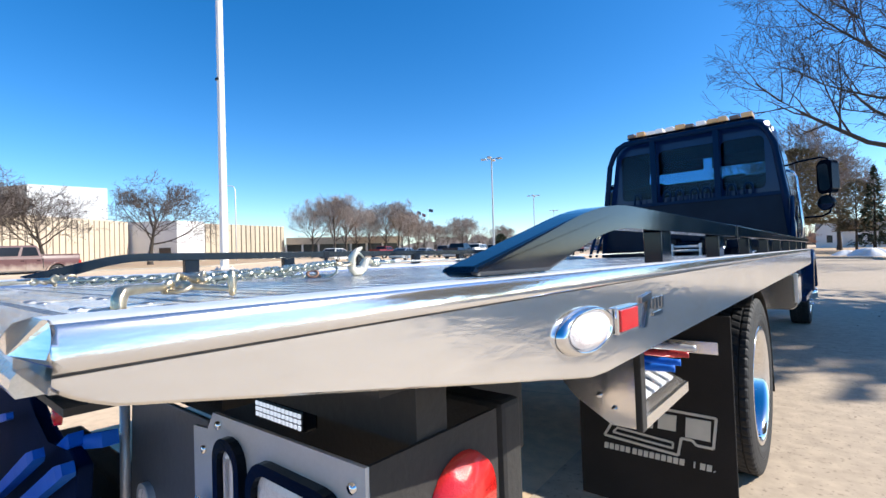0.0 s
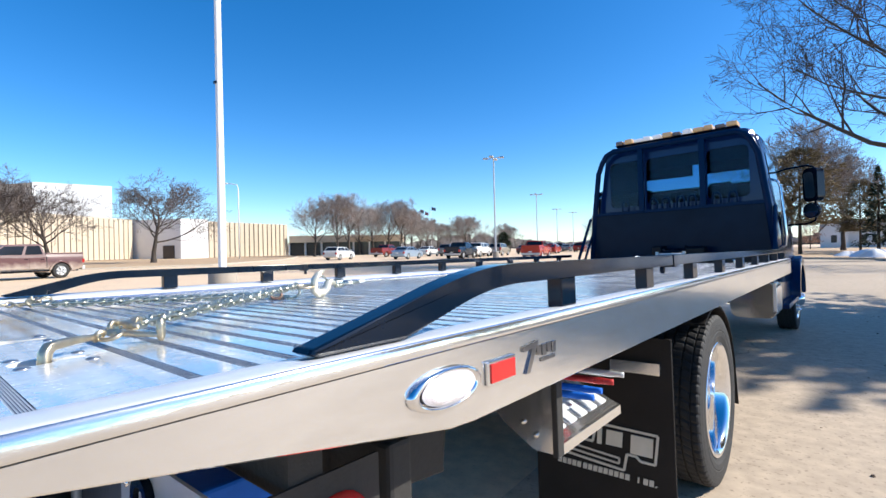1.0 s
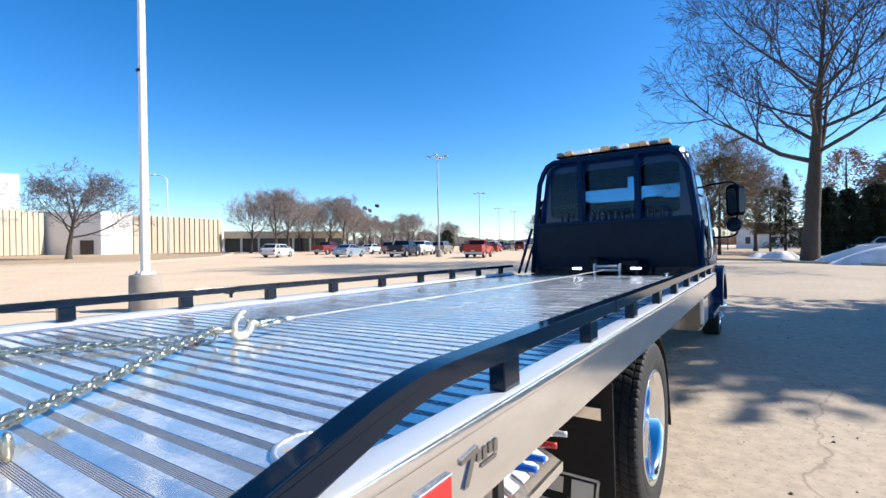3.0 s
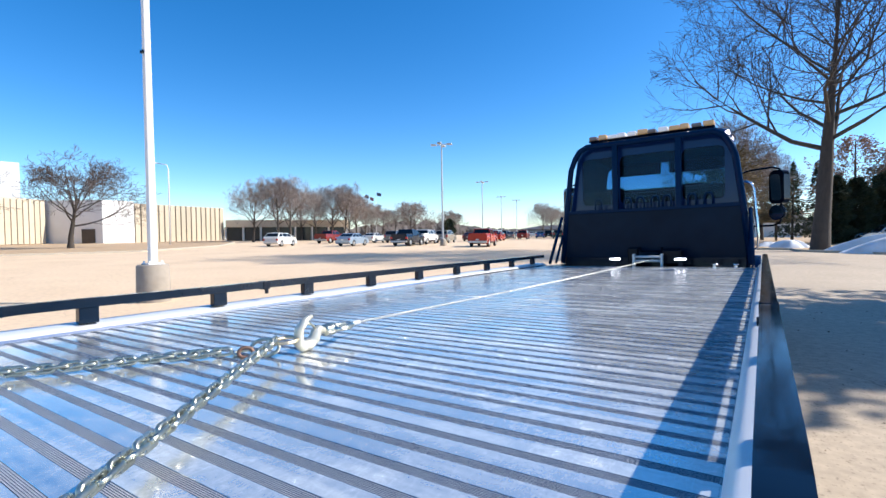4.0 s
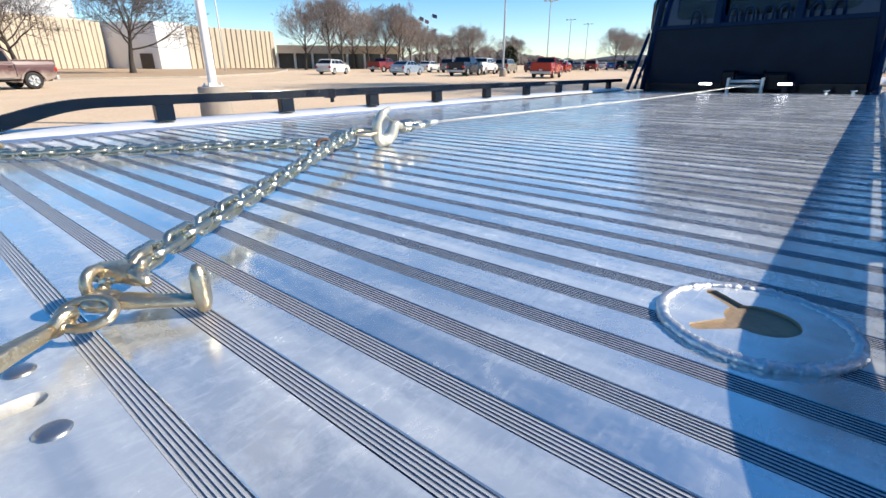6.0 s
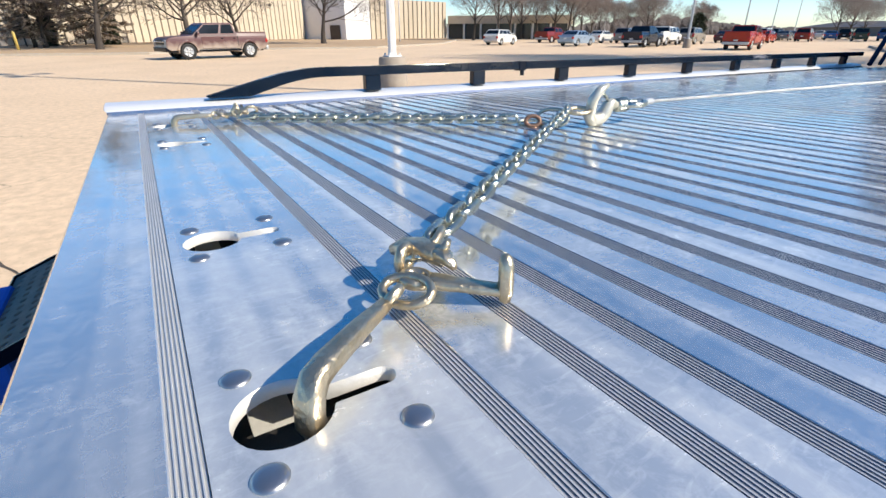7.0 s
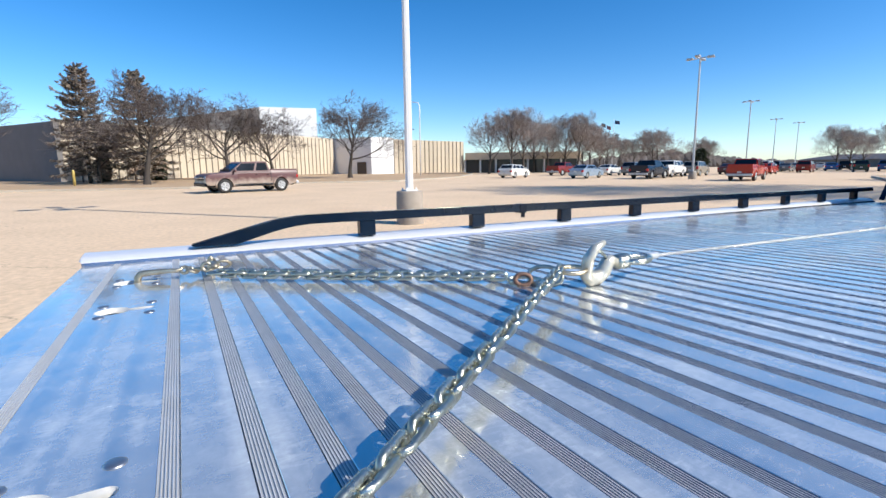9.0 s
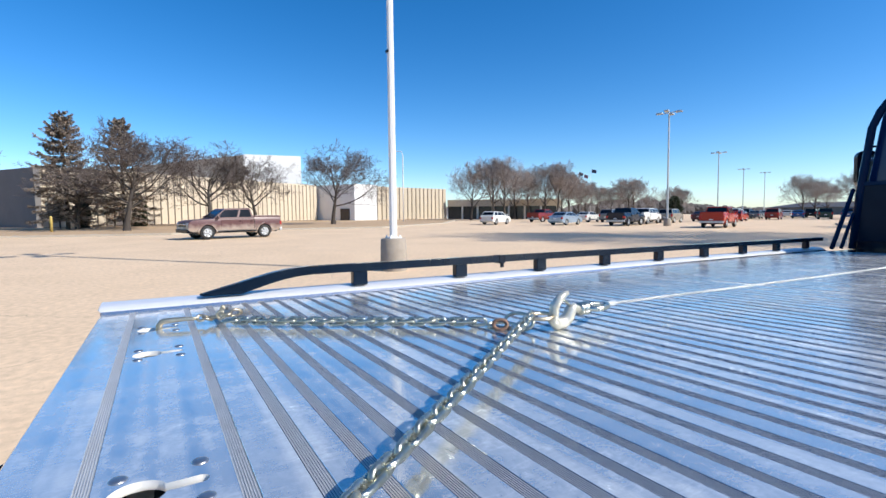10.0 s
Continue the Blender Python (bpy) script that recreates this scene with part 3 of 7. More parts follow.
lathe(sb, [(0.0001, 0.0), (0.072, 0.0)], (DX, DY, Z + 0.0009), "z", 28)
part("socket_floor", sb, M_SOCKET, anchor, "brown socket floor darkened for the shade of a deep hole")
wb = bmesh.new()
rnd = random.Random(14)
bead = [(0.0755 + rnd.uniform(-0.0011, 0.0011), 2 * math.pi * k / 150) for k in range(150)]
tube(wb, [(r * math.cos(t) + DX, r * math.sin(t) + DY, Z + 0.0022) for r, t in bead], [0.0056 + rnd.uniform(-0.0010, 0.0010) for _ in bead], 7, close=True)
part("weld_bead", wb, M_WELD, anchor, "rough weld bead")


def skirt_foot(y):
    """Height of the skirt's lower edge: a rounded corner at the tail, then a long taper."""
    if y < 0.035:
        return 1.207 - 0.0205 * (y / 0.035) ** 0.55
    return max(1.078, 1.194 - 0.187 * y)


CREASE = 1.2175             # where the slanted end cap turns under


def tail_slant(x, z):
    """How far the tail end stands back from the square: up-facing cap above the crease, down-facing below."""
    if z < CREASE:
        return tail_slant(x, CREASE) + 1.3 * (CREASE - z)
    if x < 1.282:
        return 0.384 * (z - 1.2352) + 0.0008
    return 0.427 * (x - 1.28) + 0.384 * (z - 1.224) - 0.0048


def side_panel(sign):
    """Lip with a rolled edge, fold line and outer skirt of one deck side, cut off at a slant at the tail."""
    bm = bmesh.new()
    ys = [0.0, 0.002, 0.005, 0.009, 0.014, 0.02, 0.028, 0.035, 0.065, 0.1, 0.2, 0.35, 0.5, 0.6, 0.66] + [1.0 + 0.5 * k for k in range(11)] + [6.25]
    rings = []
    for y in ys:
        zb = skirt_foot(y)
        low = max(1.17, min(1.1995, zb + 0.003))
        e, k = (RIGHT, 0.6) if sign > 0 else (-LEFT, 1.0)
        prof = [(e + 0.0003, low), (e + 0.0003, 1.2), (e + 0.007 * k, 1.210), (e + 0.0185 * k, CREASE), (e + 0.030 * k, 1.225), (e + 0.045 * k, 1.230), (1.262, 1.2352), (1.283, 1.2352), (1.2885, 1.2346), (1.2922, 1.2330), (1.2944, 1.2302),
                (1.2951, 1.2262), (1.2959, 1.2228), (1.2965, CREASE), (1.2967, 1.2112), (1.2960, 1.2102), (1.2930, 1.2099), (1.2930, 1.2085), (1.2945, 1.2081), (1.2940, min(1.2068, zb + 0.002)), (1.2915, min(1.2064, zb)), (1.287, min(1.2064, zb)), (1.287, low)]
        rings.append([(sign * x, y + (tail_slant(x, z) if y == 0.0 else 0.0), z) for x, z in prof])
    vr = loft(bm, rings, True, False, 0)
    bm.faces.new(vr[-1])
    end = vr[0]
    mid = bm.verts.new((sign * 1.2605, tail_slant(1.2605, CREASE) - 0.003, CREASE))
    bm.faces.new(end[3:8] + [mid])
    bm.faces.new(end[7:14] + [mid])
    bm.faces.new(end[13:] + end[:4] + [mid])
    for f in bm.faces:
        c = f.calc_center_median()
        f.material_index = 1 if c.z > 1.2112 and abs(c.x) < 1.2910 and len(f.verts) == 4 else 0
        # recess faces coloured dark, standing in for shade in the fold gap
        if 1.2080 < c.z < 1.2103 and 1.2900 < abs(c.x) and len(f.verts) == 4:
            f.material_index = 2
        f.smooth = c.z > 1.2110 and len(f.verts) == 4
    return bm


panels = [part("side_panel", side_panel(s), (M_SKIRT, M_TOPSTRIP, M_FOLD), truck, "polished aluminium side skirt") for s in (1, -1)]

# guard rails on posts
for s in (1, -1):
    bm = bmesh.new()
    x0, x1 = (1.235, 1.281) if s > 0 else (-1.230, -1.182)
    # sloping tail end, rounded knee, long straight run
    def knee(a, c, d, n=7):
        return [tuple((1 - u) ** 2 * p + 2 * u * (1 - u) * q + u * u * r for p, q, r in zip(a, c, d)) for u in (k / n for k in range(n + 1))]

    poly = [(0.357, 1.2365), (0.515, 1.2365)] + knee((0.625, 1.2705), (0.730, 1.302), (0.840, 1.302)) + [(6.24, 1.302), (6.24, 1.339)]
    poly += knee((0.838, 1.342), (0.720, 1.342), (0.607, 1.3135)) + [(0.350, 1.2475), (0.347, 1.2435)]
    prism(bm, poly, "x", x0, x1, 0, 0.006)
    rail = part("guard_rail", bm, M_RAIL, truck, "black square-tube guard rail with a sloping tail end")
    pb = bmesh.new()
    box(pb, x0 + 0.004, x1 - 0.004, -0.0375, 0.0375, 1.233, 1.3025, 0.003)
    post = finish("post", pb, M_RAIL)
    for k in range(9):
        ob = part("post", post, None, rail)
        ob.location = (0, 1.064 + 0.6035 * k, 0)
    cb = bmesh.new()
    box(cb, x0 - 0.003, x1 + 0.003, 1.93, 1.975, 1.294, 1.343, 0.003)
    lathe(cb, [(0.0001, -0.012), (0.009, -0.012), (0.009, 0.012), (0.0001, 0.012)], (s * 1.21 + 0.025, 1.952, 1.283), "z", 8)
    box(cb, s * 1.21 + 0.017, s * 1.21 + 0.033, 1.945, 1.96, 1.27, 1.296)
    part("rail_splice", cb, M_BLACK, rail)

# marker lamp, reflector and badge on the skirt
def skirt_fittings():
    bm = bmesh.new()
    rings = []
    for f, o in ((1.0, 0.0), (0.98, 0.006), (0.93, 0.010), (0.87, 0.0115), (0.80, 0.010), (0.76, 0.006)):
        rings.append([(1.295 + o, 0.583 + f * 0.088 * math.cos(t), 1.152 + f * 0.033 * math.sin(t)) for t in (2 * math.pi * k / 36 for k in range(36))])
    loft(bm, rings, True, False, 0, True)
    lamp = part("marker_lamp", bm, M_CHROME, truck, "oval chrome marker lamp")
    bm = bmesh.new()
    rings = []
    for f, o in ((1.0, 0.006), (0.9, 0.0105), (0.6, 0.013), (0.25, 0.0142), (0.001, 0.0144)):
        rings.append([(1.295 + o, 0.588 + f * 0.066 * math.cos(t), 1.152 + f * 0.0255 * math.sin(t)) for t in (2 * math.pi * k / 30 for k in range(30))])
    loft(bm, rings, True, False, 0, True)
    part("lens", bm, M_LENS, lamp, "clear lens with pinkish diodes")
    bm = bmesh.new()
    box(bm, 1.295, 1.302, 0.690, 0.781, 1.129, 1.172, 0.002)
    refl = part("side_reflector", bm, M_CHROME, truck, "red reflector in a chrome frame")
    bm = bmesh.new()
    box(bm, 1.301, 1.3045, 0.697, 0.775, 1.1335, 1.1675, 0.001)
    part("reflector_face", bm, M_RED, refl)
    badge = bmesh.new()
    # slanted figure and small lettering worn to plain strokes
    prism(badge, [(0.815, 1.178), (0.872, 1.184), (0.872, 1.172), (0.815, 1.168)], "x", 1.295, 1.299)
    prism(badge, [(0.852, 1.176), (0.868, 1.176), (0.838, 1.124), (0.822, 1.124)], "x", 1.295, 1.2985)
    for k in range(4):
        y = 0.872 + 0.021 * k
        box(badge, 1.295, 1.298, y, y + 0.014, 1.152 - 0.004 * (k % 2), 1.172, 0.001)
    box(badge, 1.295, 1.297, 0.885, 0.945, 1.137, 1.144)
    part("badge", badge, M_BADGE, truck, "chrome badge of slanted strokes")


skirt_fittings()

# ---- wheels ----
def wheel(x, y, z, r=0.465, width=0.25, out=1, dish=True):
    """Truck wheel: treaded tyre, polished dished rim, hub with nuts. out: the side that faces outward."""
    hub = new("wheel")
    hub.parent = truck
    hub.location = (x, y, z)
    bm = bmesh.new()
    w = width / 2
    # beaded sidewall, rounded shoulder, flat tread with four grooves
    prof = [(0.300, -0.78), (0.318, -0.90), (0.345, -0.985), (0.372, -1.0), (0.377, -0.985), (0.382, -1.0), (0.415, -0.985), (r - 0.022, -0.95), (r - 0.006, -0.90), (r, -0.84),
            (r, -0.66), (r - 0.011, -0.64), (r - 0.011, -0.59), (r, -0.57), (r, -0.27), (r - 0.011, -0.25), (r - 0.011, -0.20), (r, -0.18), (r, 0.0)]
    prof += [(pr, -po) for pr, po in prof[-2::-1]]
    rings = []
    for k in range(240):
        # fine sipes across the ribs, notches on the shoulder
        ring = []
        for pr, po in prof:
            t = 2 * math.pi * (k + 1.4 * po) / 240
            cut = 0.007 if (k + (1 if abs(po) < 0.4 else 0)) % 4 == 0 and pr > r - 0.007 else 0.0
            q = pr - cut
            ring.append((po * w, q * math.cos(t), q * math.sin(t)))
        rings.append(ring)
    loft(bm, rings + [rings[0]], False, False, 0, False)
    bmesh.ops.remove_doubles(bm, verts=bm.verts, dist=0.0001)
    part("tyre", bm, M_RUBBER, hub, "black treaded truck tyre")
    bm = bmesh.new()
    e = out * w
    if dish:
        lathe(bm, [(0.305, e * 0.80), (0.316, e * 0.9), (0.314, e * 0.955), (0.306, e * 0.96), (0.298, e * 0.90), (0.284, e * 0.84), (0.276, e * 0.70), (0.268, e * 0.1), (0.262, -e * 0.40), (0.245, -e * 0.55), (0.2, -e * 0.62), (0.12, -e * 0.55), (0.115, -e * 0.5)], (0, 0, 0), "x", 56)
    else:
        lathe(bm, [(0.305, e * 0.80), (0.316, e * 0.9), (0.310, e * 0.95), (0.296, e * 0.86), (0.28, e * 0.7), (0.24, e * 0.9), (0.12, e * 1.05), (0.115, e * 1.0)], (0, 0, 0), "x", 56)
    part("rim", bm, M_CHROME, hub, "polished aluminium rim")
    bm = bmesh.new()
    h0 = -e * 0.52 if dish else e * 1.0
    lathe(bm, [(0.115, h0), (0.11, h0 + out * 0.03), (0.085, h0 + out * 0.06), (0.06, h0 + out * 0.085), (0.0001, h0 + out * 0.09)], (0, 0, 0), "x", 24)
    for k in range(10):
        t = 2 * math.pi * k / 10
        lathe(bm, [(0.016, h0), (0.016, h0 + out * 0.03), (0.0001, h0 + out * 0.04)], (0, 0.175 * math.cos(t), 0.175 * math.sin(t)), "x", 6)
    part("hub", bm, M_CHROME, hub)
    return hub


WY, WZ = 3.03, 0.520
for s in (1, -1):
    wheel(s * 1.083, WY, WZ, out=s)
    wheel(s * 0.775, WY, WZ, out=s)
    wheel(s * 1.02, 9.05, 0.562, out=s, dish=False)

# flaps, guards, chassis, boxes
for s in (1, -1):
    bm = bmesh.new()
    box(bm, min(s * 0.60, s * 1.228), max(s * 0.60, s * 1.228), 2.05, 2.062, 0.16, 1.0, 0.003)
    flap = part("mud_flap", bm, M_FLAP, truck, "black mud flap with a cream printed mark")
    def outline(bm, loop, w=0.010):
        # thin printed strokes along a closed line
        for (xa, za), (xb, zb) in zip(loop, loop[1:] + loop[:1]):
            d = Vector((xb - xa, zb - za)).normalized()
            nx, nz = -d.y * w / 2, d.x * w / 2
            prism(bm, [(s * (xa + nx), za + nz), (s * (xb + nx), zb + nz), (s * (xb - nx), zb - nz), (s * (xa - nx), za - nz)], "y", 2.046, 2.05)

    bm = bmesh.new()
    outline(bm, [(0.715, 0.445), (1.02, 0.425), (1.035, 0.497), (1.075, 0.497), (1.09, 0.480), (1.15, 0.480), (1.165, 0.600), (0.905, 0.605), (0.885, 0.520), (0.76, 0.520)])
    outline(bm, [(0.755, 0.465), (1.0, 0.449), (1.003, 0.472), (0.775, 0.488)], 0.008)
    for x0, x1, z0, z1 in ((0.905, 0.925, 0.515, 0.585), (0.945, 1.015, 0.520, 0.585), (1.05, 1.14, 0.505, 0.585)):
        prism(bm, [(s * x0, z0), (s * x1, z0), (s * (x1 + 0.006), z1), (s * (x0 + 0.006), z1)], "y", 2.0455, 2.0495)
    part("printed_mark", bm, M_FLAPWHITE, flap, "cream outlined block-shaped mark")
    for a0, count in ((0.712, 5), (0.835, 9), (1.075, 4)):
        for k in range(count):
            bm = bmesh.new()
            xa = a0 + 0.0235 * k
            wide = 0.006 if (a0 > 1.0 and k in (0, 3)) else 0.018
            prism(bm, [(s * xa, 0.388), (s * (xa + wide), 0.388), (s * (xa + wide + 0.003), 0.394 if (a0 > 1.0 and k == 3) else 0.413), (s * (xa + 0.003), 0.394 if (a0 > 1.0 and k == 3) else 0.413)], "y", 2.046, 2.05)
            part("printed_bar", bm, M_FLAPWHITE, flap)
    bm = bmesh.new()
    box(bm, min(s * 0.98, s * 1.185), max(s * 0.98, s * 1.185), 2.034, 2.05, 0.85, 0.90, 0.002)
    part("flap_clamp", bm, M_POLISH, flap, "bare metal clamp strip")
    # arched guard over the wheel, with a drop behind it
    bm = bmesh.new()
    arc = [(WY - 0.52 * math.cos(radians(t)), WZ + 0.010 + 0.51 * math.sin(radians(t))) for t in range(60, 176, 8)]
    arc += [(WY + 0.57, WZ - 0.17)]
    inner = [(y + (0.012 if i == len(arc) - 1 else 0), z - 0.012) for i, (y, z) in enumerate(arc)]
    inner[-1] = (arc[-1][0] - 0.012, arc[-1][1])
    prism(bm, arc + inner[::-1], "x", min(s * 0.66, s * 1.2), max(s * 0.66, s * 1.2))
    part("wheel_guard", bm, M_FLAP, truck, "black plastic wheel guard")
    bm = bmesh.new()
    x0, x1 = sorted((s * 0.78, s * 1.19))
    prism(bm, rounded(x0, x1, 0.625, 0.99, 0.07), "y", 5.9, 6.45, 0, 0.006)
    tank = part("side_box", bm, M_POLISH, truck, "polished aluminium tank with rounded edges")
    part("edge_strap", made(box, min(s * 1.165, s * 1.198), max(s * 1.165, s * 1.198), 5.885, 5.90, 0.70, 0.99, 0.003), M_TOPSTRIP, tank, "bright edge strip")
bm = bmesh.new()
for x in (-0.4, 0.4):
    box(bm, x - 0.04, x + 0.04, 0.9, 9.6, 0.74, 0.95)
for y in (1.1, 2.3, 3.08, 3.9, 5.2, 6.8, 8.4, 9.5):
    box(bm, -0.4, 0.4, y - 0.04, y + 0.04, 0.76, 0.92)
tube(bm, [(-0.9, WY, WZ), (0.9, WY, WZ)], 0.075, 14)
tube(bm, [(-0.9, 9.05, WZ), (0.9, 9.05, WZ)], 0.06, 12)
part("chassis", bm, M_UNDER, truck, "black chassis rails and axles")

# ---- cab and headboard ----
def cab_section(y, zb, zt, wb, wt, r=0.16):
    """A closed ring across the cab at y: wide at the sill, narrower at the roof, rounded shoulders."""
    ring = [(-wb, y, zb), (wb, y, zb), (wb, y, 1.55)]
    top = wt - r
    for k in range(6):
        t = radians(90 * k / 5)
        ring.append((top + r * math.cos(t), y, zt - r + r * math.sin(t)))
    for k in range(6):
        t = radians(90 + 90 * k / 5)
        ring.append((-top + r * math.cos(t), y, zt - r + r * math.sin(t)))
    return ring + [(-wb, y, 1.55)]


CY = 6.97
# lining tinted blue in place of sky light in the windows
M_LINING = material("dark_cab_lining", (0.016, 0.030, 0.055), 0.95, 0.0, (0.024, 0.04, 0.068), 6, spec=0.1)
M_SCREEN = material("clear_windscreen_glass", (0.75, 0.82, 0.84), 0.02, 0.0, (0.7, 0.78, 0.8), 2, 0.2, 0.0, 50, 0.0)
M_SCREEN.node_tree.nodes["Principled BSDF"].inputs["Transmission Weight"].default_value = 1.0
M_SCREEN.node_tree.nodes["Principled BSDF"].inputs["IOR"].default_value = 1.2
bm = bmesh.new()
loft(bm, [cab_section(CY, 0.95, 2.83, 1.1, 0.93), cab_section(CY + 0.03, 0.93, 2.87, 1.12, 0.95), cab_section(7.6, 0.9, 2.90, 1.13, 0.96), cab_section(8.2, 0.9, 2.86, 1.13, 0.95),
          cab_section(8.42, 0.9, 2.74, 1.13, 0.93), cab_section(8.85, 0.9, 1.95, 1.13, 1.0, 0.1)], True, True, 0, True)
# open the back wall and the windscreen, then frame them again
gone = [f for f in bm.faces if len(f.verts) > 4 or (f.calc_center_median().y > 8.45 and f.calc_center_median().z > 2.0)]
bmesh.ops.delete(bm, geom=gone, context="FACES")
cab = part("cab", bm, M_NAVY, truck, "dark blue glossy truck cab")
for f in cab.data.polygons:
    f.use_smooth = True
PANES = ((-0.87, -0.40), (-0.36, 0.36), (0.40, 0.87))
bm = bmesh.new()
ring = [(p[0], p[2]) for p in cab_section(CY, 0.95, 2.83, 1.1, 0.93)]
sheet_with_holes(bm, ring, [rounded(a, c, 2.0, 2.65, 0.07) for a, c in PANES], 0, 0.03)
for v in bm.verts:
    v.co = Vector((v.co.x, CY - v.co.z - 0.03, v.co.y))
part("rear_wall", bm, M_NAVY, cab)
bm = bmesh.new()
box(bm, -1.05, 1.05, 8.05, 8.6, 1.2, 2.10, 0.05)
part("dashboard", bm, M_SEAT, cab)
bm = bmesh.new()
loft(bm, [cab_section(y, 1.0, zt, 1.07, wt, 0.14) for y, zt, wt in ((CY + 0.01, 2.80, 0.90), (7.6, 2.86, 0.93), (8.2, 2.82, 0.92), (8.40, 2.71, 0.90))], True, False, 0, True)
part("cab_lining", bm, M_LINING, cab, "dark cloth cab lining")
bm = bmesh.new()
box(bm, -0.86, 0.86, 7.05, 8.30, 2.70, 2.75, 0.02)
box(bm, -0.80, -0.06, 8.24, 8.27, 2.52, 2.74, 0.01)
box(bm, 0.06, 0.80, 8.24, 8.27, 2.52, 2.74, 0.01)
part("headliner", bm, M_SEAT, cab, "dark headliner with folded sun visors")
bm = bmesh.new()
tube(bm, [(-0.5 + 0.22 * math.cos(t), 7.95 - 0.08 * math.sin(t), 2.02 + 0.2 * math.sin(t)) for t in (2 * math.pi * k / 24 for k in range(24))], 0.016, 7, close=True)
tube(bm, [(-0.5, 8.1, 1.9), (-0.5, 7.95, 2.02)], 0.03, 7)
part("steering_wheel", bm, M_SEAT, cab)
bm = bmesh.new()
box(bm, -0.92, 0.92, 7.06, 7.22, 1.4, 2.20, 0.05)
part("bunk_backrest", bm, M_SEAT, cab, "dark padded bunk backrest")
for x in (-0.5, 0.5):
    bm = bmesh.new()
    box(bm, x - 0.25, x + 0.25, 7.15, 7.32, 1.3, 2.05, 0.06)
    box(bm, x - 0.14, x + 0.14, 7.17, 7.27, 2.07, 2.24, 0.04)
    box(bm, x - 0.25, x + 0.25, 7.2, 7.75, 1.2, 1.42, 0.06)
    part("seat", bm, M_SEAT, cab)
bm = bmesh.new()
loft(bm, [[(-1.02, 8.85, 1.95), (1.02, 8.85, 1.95), (0.90, 8.42, 2.73), (-0.90, 8.42, 2.73)], [(-1.02, 8.862, 1.95), (1.02, 8.862, 1.95), (0.90, 8.432, 2.73), (-0.90, 8.432, 2.73)]])
part("windscreen", bm, M_SCREEN, cab)
bm = bmesh.new()
rings = []
for y, w, zt in ((8.8, 1.0, 1.72), (9.3, 0.98, 1.66), (9.9, 0.92, 1.56), (10.15, 0.86, 1.40), (10.2, 0.8, 1.2)):
    rings.append([(-w, y, 0.85), (w, y, 0.85), (w, y, zt - 0.18), (w - 0.16, y, zt), (-w + 0.16, y, zt), (-w, y, zt - 0.18)])
loft(bm, rings, True, True)
part("hood", bm, M_NAVY, truck, "dark blue sloping hood")
